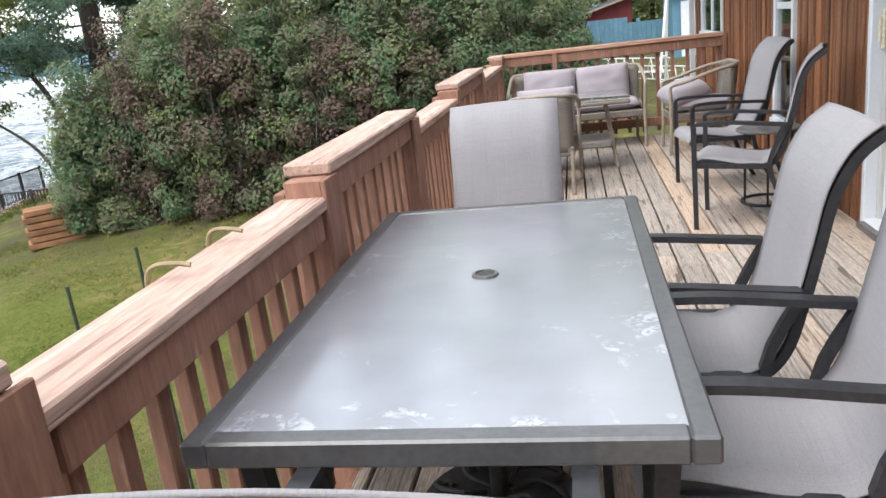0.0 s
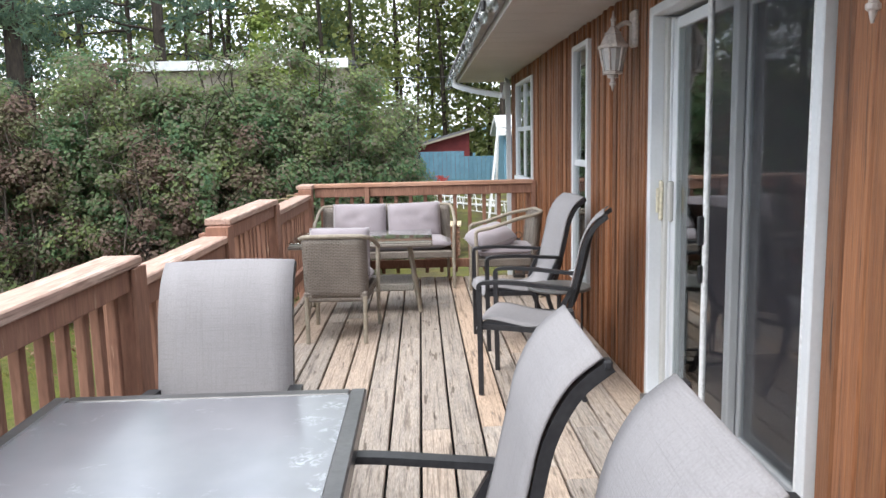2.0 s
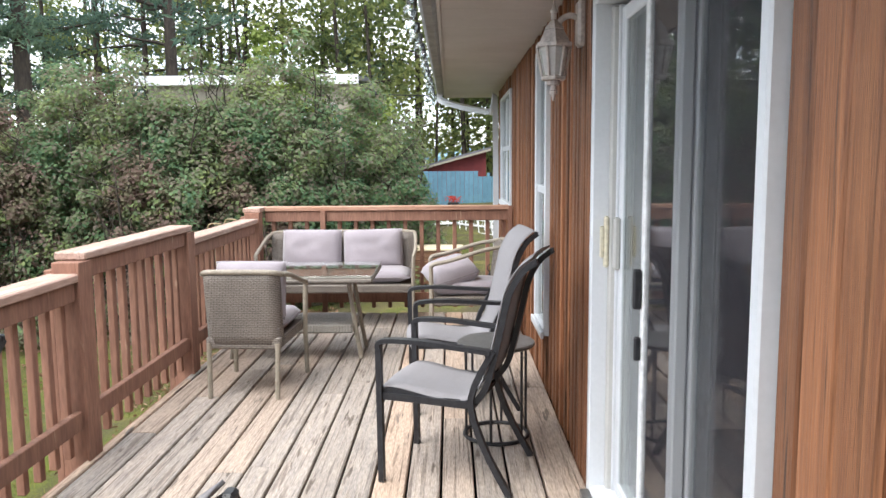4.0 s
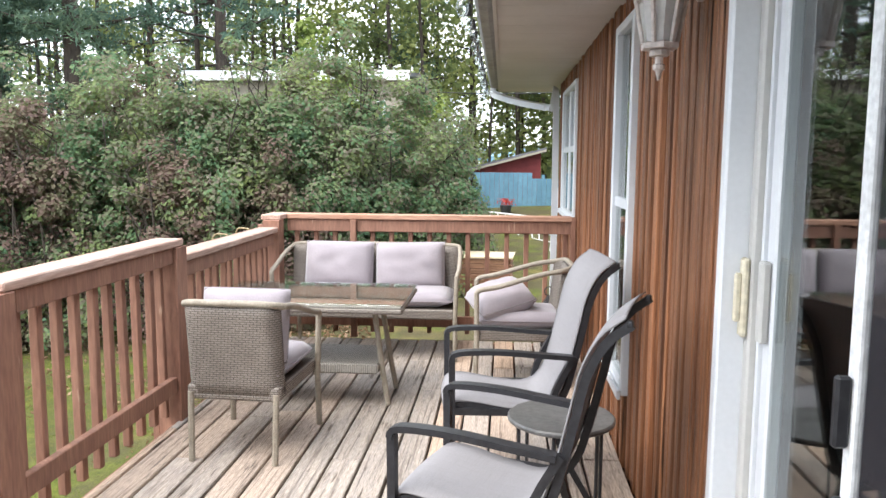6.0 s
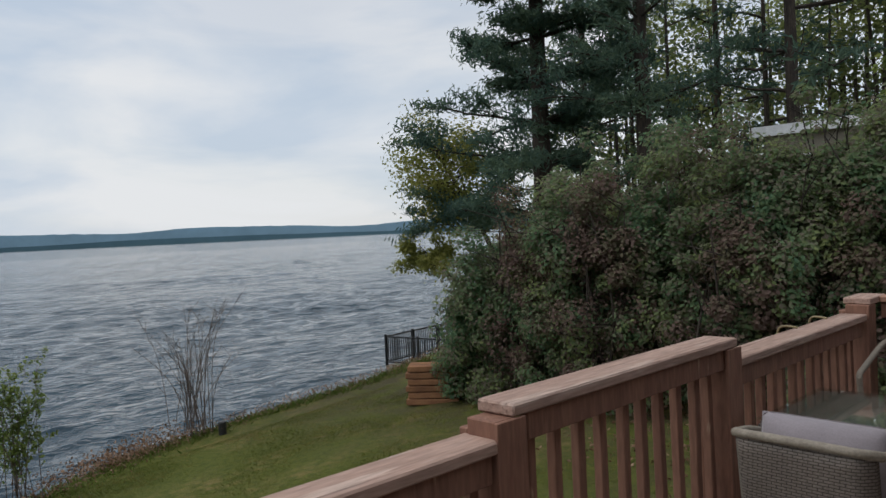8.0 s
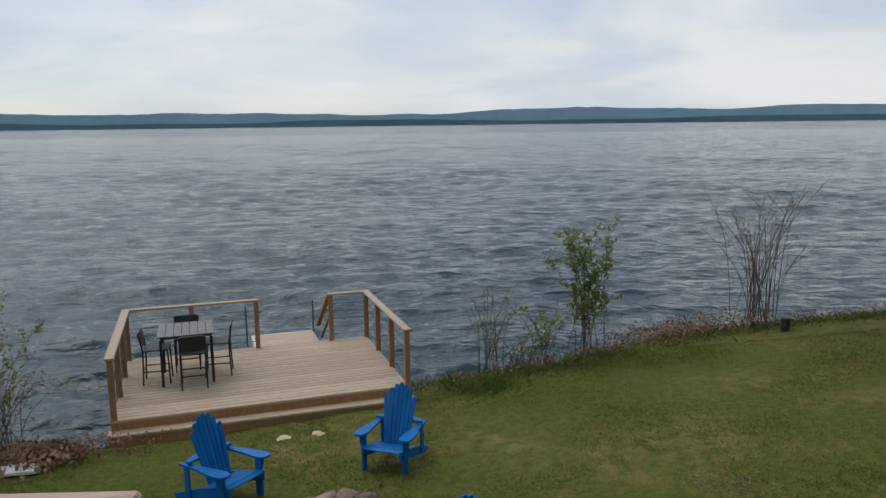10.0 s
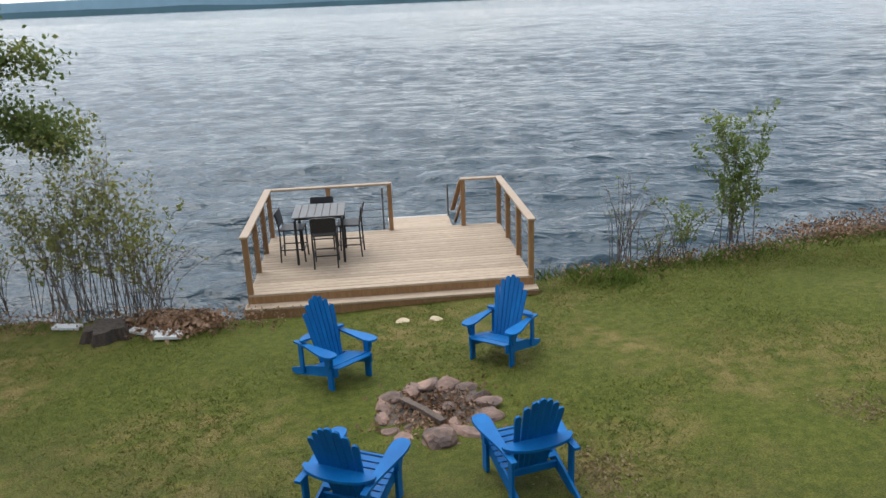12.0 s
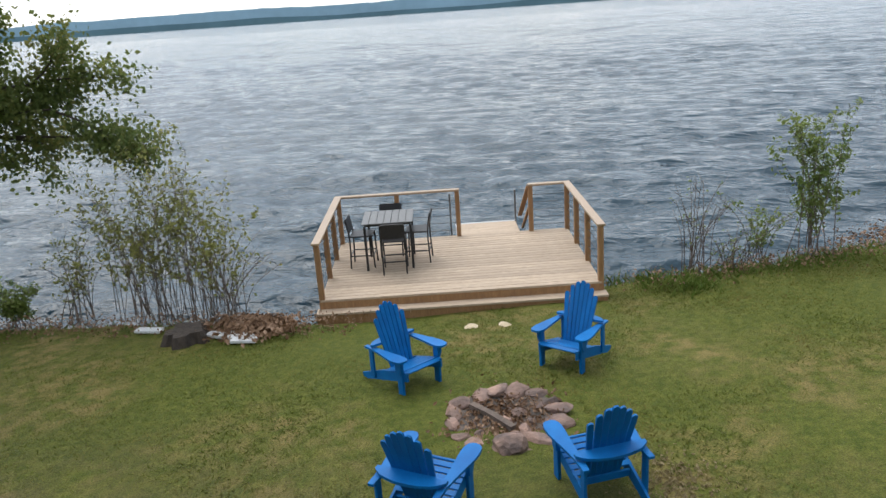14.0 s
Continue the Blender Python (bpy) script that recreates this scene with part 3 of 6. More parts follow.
# ---- ground, lake, far shore ----
def lawnmat():
    """Mown grass: broad worn patches, tufts and blades; by the house and hedge bare soil shows through, with their
    shade painted in.
    """
    m = bpy.data.materials.new("lawn_grass")
    m.use_nodes = True
    n, l = m.node_tree.nodes, m.node_tree.links
    b = n["Principled BSDF"]
    tc = n.new("ShaderNodeTexCoord")

    def noise_fac(scale, lo, hi, detail=5, stretch=(1, 1, 1), dist=0.0):
        mp, no, mr = n.new("ShaderNodeMapping"), n.new("ShaderNodeTexNoise"), n.new("ShaderNodeMapRange")
        mp.inputs["Scale"].default_value = stretch
        no.inputs["Scale"].default_value, no.inputs["Detail"].default_value, no.inputs["Distortion"].default_value = scale, detail, dist
        mr.inputs["From Min"].default_value, mr.inputs["From Max"].default_value = lo, hi
        l.new(tc.outputs["Object"], mp.inputs["Vector"])
        l.new(mp.outputs[0], no.inputs["Vector"])
        l.new(no.outputs["Fac"], mr.inputs["Value"])
        return mr.outputs[0], no.outputs["Fac"]

    def blend(fac, a, c):
        mx = n.new("ShaderNodeMix")
        mx.data_type = "RGBA"
        l.new(fac, mx.inputs["Factor"])
        for key, val in (("A", a), ("B", c)):
            if isinstance(val, tuple):
                mx.inputs[key].default_value = (*val, 1)
            else:
                l.new(val, mx.inputs[key])
        return mx.outputs["Result"]

    def times(p, q):
        mu = n.new("ShaderNodeMath")
        mu.operation = "MULTIPLY"
        l.new(p, mu.inputs[0])
        if isinstance(q, float):
            mu.inputs[1].default_value = q
        else:
            l.new(q, mu.inputs[1])
        return mu.outputs[0]

    tuft, _ = noise_fac(9.0, 0.36, 0.64)
    col = blend(tuft, (0.066, 0.086, 0.011), (0.112, 0.122, 0.021))
    worn, _ = noise_fac(0.42, 0.46, 0.66, 6, (1, 1, 1), 0.6)
    wornfine, _ = noise_fac(4.0, 0.40, 0.62, 6)
    col = blend(times(times(worn, wornfine), 0.95), col, (0.205, 0.158, 0.058))
    sep = n.new("ShaderNodeSeparateXYZ")
    l.new(tc.outputs["Object"], sep.inputs[0])
    near = n.new("ShaderNodeMapRange")
    near.inputs["From Min"].default_value, near.inputs["From Max"].default_value = -7.5, -3.0
    l.new(sep.outputs[0], near.inputs["Value"])
    far = n.new("ShaderNodeMapRange")
    far.inputs["From Min"].default_value, far.inputs["From Max"].default_value = 11.5, 16.0
    l.new(sep.outputs[1], far.inputs["Value"])
    either = n.new("ShaderNodeMath")
    either.operation = "MAXIMUM"
    l.new(near.outputs[0], either.inputs[0])
    l.new(far.outputs[0], either.inputs[1])
    # dark brown blend: bare soil and the painted shadow of house and hedge
    earth_shade, _ = noise_fac(1.7, 0.30, 0.58, 7)
    col = blend(times(times(either.outputs[0], earth_shade), 0.85), col, (0.070, 0.056, 0.032))
    blade, raw = noise_fac(55.0, 0.30, 0.70, 3)
    hsv, val = n.new("ShaderNodeHueSaturation"), n.new("ShaderNodeMapRange")
    val.inputs["To Min"].default_value, val.inputs["To Max"].default_value = 0.62, 1.36
    l.new(blade, val.inputs["Value"])
    l.new(val.outputs[0], hsv.inputs["Value"])
    l.new(col, hsv.inputs["Color"])
    l.new(hsv.outputs[0], b.inputs["Base Color"])
    b.inputs["Roughness"].default_value, b.inputs["Specular IOR Level"].default_value = 0.9, 0.2
    bp = n.new("ShaderNodeBump")
    bp.inputs["Strength"].default_value, bp.inputs["Distance"].default_value = 0.9, 0.03
    l.new(raw, bp.inputs["Height"])
    l.new(bp.outputs[0], b.inputs["Normal"])
    return m


GRASS = lawnmat()


def spread_axis(lo, hi, a, b, step, grow=1.35):
    out = list(np.arange(a, b + step / 2, step))
    s = step
    while out[-1] < hi:
        s *= grow
        out.append(min(out[-1] + s, hi))
    s = step
    while out[0] > lo:
        s *= grow
        out.insert(0, max(out[0] - s, lo))
    return out


def ground_sheet():
    ys = spread_axis(-400, 400, -14, 34, 0.4)
    us = [-3.0, -1.2, -0.7, -0.35, -0.12, 0.0, 0.15, 0.4] + spread_axis(0.8, 460, 0.8, 16, 0.4)
    verts, faces = [], []
    for y in ys:
        sx = shore_x(y)
        wig = 0.35 * noise.noise(Vector((y * 0.35, 0, 3))) + 0.15 * noise.noise(Vector((y * 1.3, 0, 8)))
        for u in us:
            x = sx + wig + u
            z = lawn_z(x, y)
            if u < 0:
                z = z + (WATER_Z - 0.25 - z) * min(1, -u / 1.3)
            z += 0.03 * noise.noise(Vector((x * 0.6, y * 0.6, 0))) + 0.012 * noise.noise(Vector((x * 2.3, y * 2.3, 5)))
            verts.append((x, y, z))
    w = len(us)
    for i in range(len(ys) - 1):
        for j in range(w - 1):
            faces.append((i * w + j, i * w + j + 1, (i + 1) * w + j + 1, (i + 1) * w + j))
    me = bpy.data.meshes.new("ground")
    me.from_pydata(verts, [], faces)
    me.materials.append(GRASS)
    for p in me.polygons:
        p.use_smooth = True
    return tagged(new("ground", me), "mown green lawn with worn yellow patches sloping to the lake", "lawn", kind="structure")


ground_sheet()


def watermat():
    """Dark clear water; the mesh carries the waves, the bump the ripples on them and the chop far out."""
    m = bpy.data.materials.new("lake_water")
    m.use_nodes = True
    n, l = m.node_tree.nodes, m.node_tree.links
    b = n["Principled BSDF"]
    b.inputs["Base Color"].default_value = (0.020, 0.046, 0.066, 1)
    b.inputs["Roughness"].default_value = 0.09
    b.inputs["IOR"].default_value = 1.33
    tc = n.new("ShaderNodeTexCoord")
    prev = None
    for sc, st, d in ((0.22, (1.0, 0.42, 1), 0.55), (0.8, (1.0, 0.5, 1), 0.42), (2.4, (1.0, 0.6, 1), 0.19), (7.0, (1, 0.8, 1), 0.03)):
        mp, no, bp = n.new("ShaderNodeMapping"), n.new("ShaderNodeTexNoise"), n.new("ShaderNodeBump")
        mp.inputs["Scale"].default_value = st
        mp.inputs["Rotation"].default_value = (0, 0, radians(9))
        no.inputs["Scale"].default_value, no.inputs["Detail"].default_value, no.inputs["Distortion"].default_value = sc, 3, 0.3
        bp.inputs["Strength"].default_value, bp.inputs["Distance"].default_value = 1.0, d
        l.new(tc.outputs["Object"], mp.inputs["Vector"])
        l.new(mp.outputs[0], no.inputs["Vector"])
        l.new(no.outputs["Fac"], bp.inputs["Height"])
        if prev:
            l.new(prev.outputs[0], bp.inputs["Normal"])
        prev = bp
    l.new(prev.outputs[0], b.inputs["Normal"])
    return m


def lake():
    """Wind waves: a sum of short-crested trains that run towards the shore, on a net that widens with distance."""
    rg = np.random.default_rng(17)
    us, u = [], 3.0
    while u < 4900:
        us.append(u)
        u += max(0.12, 0.006 * u) if u < 420 else 0.16 * u
    us = np.array(us + [4900.0])
    side = [0.0065]
    while side[-1] < 1.3:
        side.append(side[-1] + 0.0065)
    while side[-1] < 60:
        side.append(side[-1] + max(0.0065, 0.09 * (side[-1] - 1.22)))
    side = np.array(side)
    fan = 0.15 + np.r_[-side[::-1], 0.0, side]
    U, S = np.meshgrid(us, fan, indexing="ij")
    x, y = -U - 3.0, 5.0 + S * (U + 6.0)
    step = np.maximum(np.gradient(us)[:, None] * np.ones_like(S), np.gradient(fan)[None, :] * (U + 6.0))
    z, sx, sy = np.zeros_like(x), np.zeros_like(x), np.zeros_like(x)
    lengths = np.exp(np.linspace(math.log(0.36), math.log(2.6), 46))
    for lam in np.r_[lengths, np.linspace(3.2, 11.0, 10)]:
        a = (0.0074 if lam < 3 else 0.0042) * lam * rg.uniform(0.6, 1.3)
        th = rg.normal(0.10, 0.58)
        c, s_, ph = math.cos(th), math.sin(th), rg.uniform(0, 6.283)
        w = np.clip(lam / (1.9 * step) - 1, 0, 1)
        q = 2 * math.pi / lam * (c * x + s_ * y) + ph
        z += a * w * np.sin(q)
        sx += 0.8 * a * w * c * np.cos(q)
        sy += 0.8 * a * w * s_ * np.cos(q)
    gust = 0.75 + 0.35 * np.sin(x * 0.11 + 1.3 * np.sin(y * 0.07)) * np.sin(y * 0.09 + x * 0.03)
    verts = np.stack([x + sx * gust, y + sy * gust, WATER_Z + z * gust], axis=-1).reshape(-1, 3)
    nu, nf = U.shape
    idx = np.arange(nu * nf).reshape(nu, nf)
    faces = np.stack([idx[:-1, :-1], idx[1:, :-1], idx[1:, 1:], idx[:-1, 1:]], axis=-1).reshape(-1, 4)
    me = bpy.data.meshes.new("water")
    me.from_pydata(verts.tolist(), [], faces.tolist())
    me.materials.append(watermat())
    for p in me.polygons:
        p.use_smooth = True
    tagged(new("water", me), "choppy grey-blue lake with small wind waves", "lake", kind="structure")


lake()


def hills(name, radius, base, amp, colour, seed, label):
    # the given colour already includes the blue haze of the distance
    m = mat(name + "_haze_paint", colour, tuple(c * 0.85 for c in colour), 0.004, rough=1.0, bump=0, fine=0.03, spec=0.0, amp=0.25)
    verts, faces = [], []
    k = 260
    for i in range(k + 1):
        a = radians(60 + 170 * i / k)
        x, y = radius * math.cos(a), radius * math.sin(a)
        h = base + amp * (0.5 + 0.7 * noise.noise(Vector((i * 0.045, seed, 0))) + 0.32 * noise.noise(Vector((i * 0.13, seed, 4)))) + amp * 0.06 * noise.noise(Vector((i * 0.9, seed, 9)))
        verts += [(x, y, WATER_Z - 1), (x, y, WATER_Z + max(h, 6))]
        verts += [(x * 1.15, y * 1.15, WATER_Z + max(h, 6) * 0.9)]
    for i in range(k):
        for j in (0, 1):
            faces.append((i * 3 + j, i * 3 + 3 + j, i * 3 + 4 + j, i * 3 + 1 + j))
    me = bpy.data.meshes.new(name)
    me.from_pydata(verts, [], faces)
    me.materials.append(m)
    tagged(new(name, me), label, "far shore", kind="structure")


# haze over the lake is painted into both base colours
hills("backdrop_hills", 3900, 40, 54, (0.30, 0.45, 0.55), 2.0, "low hills across the lake with blue haze in their colour")
hills("backdrop_shore", 3300, 13, 16, (0.13, 0.225, 0.265), 7.0, "dark wooded far shore along the water line, haze in its colour")

# ---- house ----
X = 1.45
DOOR_Y, WIN1, WIN2 = (3.45, 5.2), (6.66, 7.21, 0.34, 2.13), (9.42, 10.75, 0.95, 2.11)
HOUSE_END = 11.35
OPEN = [(DOOR_Y[0], DOOR_Y[1], -0.02, 2.09), (WIN1[0], WIN1[1], WIN1[2], WIN1[3]), (WIN2[0], WIN2[1], WIN2[2], WIN2[3])]


def house_walls():
    wall = tagged(new("wall_lakeside", mesh("wall_lakeside", wall_bm(), GROOVE)), "brown wooden house wall behind the siding boards", "wall", kind="structure")
    return wall


def wall_bm():
    bm = bmesh.new()
    ycuts = [-3.2, *sorted(y for o in OPEN for y in o[:2]), HOUSE_END]
    for y0, y1 in zip(ycuts, ycuts[1:]):
        o = next((o for o in OPEN if o[0] == y0), None)
        if o:
            if o[2] > 0:
                bx(X + 0.03, X + 0.17, y0, y1, -3, o[2], 0, bm)
            else:
                bx(X + 0.03, X + 0.17, y0, y1, -3, -0.02, 0, bm)
            bx(X + 0.03, X + 0.17, y0, y1, o[3], 2.4, 0, bm)
        else:
            bx(X + 0.03, X + 0.17, y0, y1, -3, 2.4, 0, bm)
    return bm


wall = house_walls()
for nm, b in (("wall_end", (X + 0.03, 8, HOUSE_END, HOUSE_END + 0.12, -3, 2.4)), ("wall_back", (8, 8.12, -3.2, HOUSE_END, -3, 2.4)), ("wall_near", (X + 0.03, 8, -3.32, -3.2, -3, 2.4))):
    tagged(new(nm, mesh(nm, bx(*b), SIDING)), "plain brown house wall", "wall", kind="structure")
# plain rooms added behind the openings, their dimness painted as dark surfaces
tagged(new("inner_floor", mesh("inner_floor", bx(X + 0.17, 8, -3.2, HOUSE_END, -0.08, -0.02), DARK)), "floor inside the house, coloured dark for an unlit room", "floor", kind="structure")
tagged(new("ceiling", mesh("ceiling", bx(X + 0.17, 8, -3.2, HOUSE_END, 2.3, 2.38), DARK)), "ceiling inside the house, coloured dark for an unlit room", "ceiling", kind="structure")
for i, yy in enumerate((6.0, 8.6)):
    tagged(new("wall_inner", mesh("wall_inner", bx(X + 0.17, 8, yy, yy + 0.1, -0.02, 2.3), DARK)), "added partition inside the house, coloured dark for an unlit room", "wall", kind="structure")

# soffit, fascia, gutter, roof
EAVE = 0.80
soffit = bmesh.new()
y = -3.6
while y < HOUSE_END + 0.9:
    bx(EAVE, X + 0.03, y, min(y + 0.296, HOUSE_END + 0.95), 2.25, 2.262, 0.002, soffit)
    y += 0.30
tagged(new("soffit", mesh("soffit", soffit, SOFFIT)), "pale grey metal soffit panels under the eave", "soffit", kind="structure")
bm = bx(EAVE - 0.02, EAVE, -3.6, HOUSE_END + 0.95, 2.235, 2.42)
tagged(new("fascia", mesh("fascia", bm, SOFFIT)), "grey metal fascia board along the eave", "fascia", kind="structure")
gut = bmesh.new()
prof = [(EAVE - 0.02, 2.40), (EAVE - 0.02, 2.29), (EAVE - 0.05, 2.275), (EAVE - 0.10, 2.275), (EAVE - 0.12, 2.31), (EAVE - 0.135, 2.36), (EAVE - 0.13, 2.40), (EAVE - 0.118, 2.40), (EAVE - 0.12, 2.36), (EAVE - 0.105, 2.315), (EAVE - 0.095, 2.29), (EAVE - 0.05, 2.29), (EAVE - 0.032, 2.30), (EAVE - 0.032, 2.40)]
ra = [gut.verts.new((px, -3.6, pz)) for px, pz in prof]
rb = [gut.verts.new((px, HOUSE_END + 0.95, pz)) for px, pz in prof]
for i in range(len(prof)):
    gut.faces.new((ra[i], ra[(i + 1) % len(prof)], rb[(i + 1) % len(prof)], rb[i]))
gut.faces.new(ra)
gut.faces.new(rb)
gutter = thing("gutter", "grey-white metal eave gutter with a downspout at the corner", "gutter")
part("trough", gut, GUTTER, gutter)
part("downspout", sweep(curve([(EAVE - 0.08, HOUSE_END + 0.72, 2.28), (EAVE - 0.06, HOUSE_END + 0.70, 2.2), (1.05, HOUSE_END + 0.36, 2.08), (1.34, HOUSE_END + 0.08, 2.0), (1.40, HOUSE_END + 0.02, 1.9), (1.40, HOUSE_END + 0.02, -2.0)], 5), 0.062, 0.062, up=(1, 0, 0)), WHITE, gutter, "white downspout")
roof = bmesh.new()
for x0, z0, x1, z1 in ((EAVE - 0.05, 2.42, 5.0, 3.9), (5.0, 3.9, 9.0, 2.6)):
    va = [roof.verts.new(p) for p in ((x0, -3.7, z0), (x1, -3.7, z1), (x1, HOUSE_END + 1, z1), (x0, HOUSE_END + 1, z0), (x0, -3.7, z0 + 0.1), (x1, -3.7, z1 + 0.1), (x1, HOUSE_END + 1, z1 + 0.1), (x0, HOUSE_END + 1, z0 + 0.1))]
    for f in ((0, 1, 2, 3), (4, 5, 6, 7), (0, 1, 5, 4), (1, 2, 6, 5), (2, 3, 7, 6), (3, 0, 4, 7)):
        roof.faces.new([va[i] for i in f])
tagged(new("roof", mesh("roof", roof, ROOFG)), "low grey shingle roof of the cottage", "roof", kind="structure")


def trim_frame(x0, x1, y0, y1, z0, z1, w, bev=0.006):
    bm = bx(x0, x1, y0, y0 + w, z0, z1, bev)
    bx(x0, x1, y1 - w, y1, z0, z1, bev, bm)
    bx(x0, x1, y0 + w, y1 - w, z1 - w, z1, bev, bm)
    bx(x0, x1, y0 + w, y1 - w, z0, z0 + w, bev, bm)
    return bm


def glass_pane(name, x, y0, y1, z0, z1, parent, material=None):
    ob = part(name, bx(x, x + 0.006, y0, y1, z0, z1), material or CLEAR, parent)
    ob.visible_shadow = False
    return ob


# sliding patio door
d0, d1 = DOOR_Y
door = thing("door_1", "white sliding patio door with glass panel and dark insect screen", "door", kind="structure")
part("outer_frame", trim_frame(X - 0.022, X + 0.15, d0, d1, 0.0, 2.09, 0.047), WHITE, door)
part("track", bx(X - 0.06, X + 0.12, d0 + 0.055, d1 - 0.055, 0.0, 0.035, 0.004), TFRAME, door, "grey aluminium sill track")
part("jamb_liner", bx(X + 0.045, X + 0.12, d1 - 0.088, d1 - 0.047, 0.035, 2.03, 0.006), LINER, door, "beige vinyl jamb liner")
part("jamb_stop", bx(X + 0.065, X + 0.12, d1 - 0.104, d1 - 0.090, 0.035, 2.03, 0.003), WHITE, door)
gp = part("glass_panel", trim_frame(X + 0.075, X + 0.115, 4.30, d1 - 0.106, 0.05, 2.02, 0.058), WHITE, door)
glass_pane("pane", X + 0.082, 4.358, d1 - 0.164, 0.108, 1.962, gp)
fp = part("fixed_panel", trim_frame(X + 0.12, X + 0.15, d0 + 0.056, 4.36, 0.05, 2.02, 0.07), WHITE, door)
glass_pane("pane", X + 0.132, d0 + 0.126, 4.29, 0.12, 1.95, fp)
sp = part("screen_panel", trim_frame(X + 0.01, X + 0.03, d0 + 0.09, 4.465, 0.045, 2.03, 0.034, 0.004), WPAINT, door, "white-framed sliding insect screen")
glass_pane("mesh", X + 0.019, d0 + 0.124, 4.431, 0.079, 1.996, sp, SCREEN)
part("pull", bx(X - 0.018, X + 0.009, 4.437, 4.457, 0.95, 1.08, 0.005), FRAME, sp, "dark screen pull")
part("pull", bx(X - 0.012, X + 0.009, 4.439, 4.455, 0.78, 0.86, 0.005), FRAME, sp, "dark screen latch")
bm = bx(X + 0.025, X + 0.044, d1 - 0.085, d1 - 0.052, 0.99, 1.20, 0.006)
bx(X + 0.008, X + 0.027, d1 - 0.077, d1 - 0.062, 1.03, 1.16, 0.005, bm)
part("handle", bm, mat("cream_handle", (0.62, 0.57, 0.44), (0.56, 0.51, 0.39), 9, rough=0.4, bump=0), door, "cream plastic strike and handle")
part("handle", bx(X + 0.05, X + 0.074, d1 - 0.155, d1 - 0.118, 0.99, 1.20, 0.006), LINER, door, "grey door pull")

# windows
for i, (y0, y1, z0, z1) in enumerate((WIN1, WIN2)):
    win = thing("window_%d" % (i + 1), ("tall narrow white-framed window in the brown wall", "white-framed two-part window with blue curtain")[i], "window", kind="structure")
    wf = part("window_frame", trim_frame(X - 0.03, X + 0.03, y0, y1, z0, z1, 0.04), WHITE, win)
    part("window_sill", bx(X - 0.05, X - 0.031, y0 - 0.01, y1 + 0.01, z0 - 0.015, z0 + 0.03, 0.004), WHITE, win)
    zm = 1.24 if i == 0 else 1.55
    part("sash_bar", bx(X - 0.012, X + 0.028, y0 + 0.04, y1 - 0.04, zm - 0.025, zm + 0.025, 0.004), WHITE, win)
    if i == 1:
        part("mullion", bx(X - 0.014, X + 0.029, (y0 + y1) / 2 - 0.04, (y0 + y1) / 2 + 0.04, z0 + 0.05, z1 - 0.05, 0.004), WHITE, win)
    glass_pane("pane", X - 0.004, y0 + 0.04, y1 - 0.04, z0 + 0.04, zm - 0.025, win)
    glass_pane("pane", X + 0.004, y0 + 0.04, y1 - 0.04, zm + 0.025, z1 - 0.04, win)
bm = bmesh.new()
cy = [WIN2[0] + 0.1 + 0.045 * k for k in range(27)]
vs = [[bm.verts.new((X + 0.24 + (0.02 if k % 2 else -0.02), q, z)) for k, q in enumerate(cy)] for z in (0.9, 2.1)]
for k in range(26):
    bm.faces.new((vs[0][k], vs[0][k + 1], vs[1][k + 1], vs[1][k]))
cur = tagged(new("curtain", mesh("curtain", bm, CURTAIN)), "dull blue pleated curtain hanging behind the window", "curtain", kind="structure")

# wall lanterns


def wall_lantern(y, z):
    L = thing("wall_lantern", "weathered white six-sided outdoor lantern with a bulb on the wall", "lamp", pose(X - 0.14, y, z), "wall lanterns")
    part("backplate", bx(0.10, 0.14, -0.045, 0.045, 0.20, 0.40, 0.012), LAMPW, L)
    part("arm", sweep(curve([(0.11, 0, 0.32), (0.07, 0, 0.335), (0.03, 0, 0.315), (0.02, 0, 0.285)], 5), 0.013, n=8), LAMPW, L)
    bm = disc(0.086, 0.196, 0.216, 6, 0.003)
    disc(0.076, 0.216, 0.275, 6, 0.003, bm, r1=0.044)
    disc(0.050, 0.275, 0.287, 6, 0.002, bm, r1=0.042)
    disc(0.038, 0.287, 0.318, 6, 0.002, bm, r1=0.014)
    disc(0.012, 0.318, 0.345, 8, 0.002, bm)
    disc(0.016, 0.345, 0.360, 8, 0.003, bm)
    disc(0.010, 0.360, 0.400, 8, 0, bm, r1=0.003)
    part("cap", bm, LAMPW, L)
    for k in range(6):
        a = math.pi * 2 * k / 6
        c, s = math.cos(a), math.sin(a)
        part("cage_bar", sweep([Vector((c * 0.074, s * 0.074, 0.198)), Vector((c * 0.050, s * 0.050, 0.072))], 0.007, n=6), LAMPW, L)
    g = bmesh.new()
    bmesh.ops.create_cone(g, segments=6, radius1=0.047, radius2=0.069, depth=0.118)
    for v in g.verts:
        v.co.z += 0.135
    p = part("glass", g, FROST, L, "frosted white glass")
    p.visible_shadow = False
    bm = disc(0.058, 0.055, 0.074, 6, 0.003)
    disc(0.03, 0.035, 0.055, 10, 0.003, bm)
    disc(0.012, 0.012, 0.036, 10, 0.002, bm)
    disc(0.018, -0.006, 0.013, 10, 0.004, bm)
    disc(0.004, -0.035, -0.005, 8, 0, bm, r1=0.011)
    part("finial", bm, LAMPW, L)
    bm = bmesh.new()
    bmesh.ops.create_uvsphere(bm, u_segments=12, v_segments=8, radius=0.030)
    for v in bm.verts:
        v.co.z += 0.155
    part("bulb", bm, WPAINT, L, "white unlit bulb", True)


wall_lantern(5.48, 1.725)
wall_lantern(3.0, 1.725)

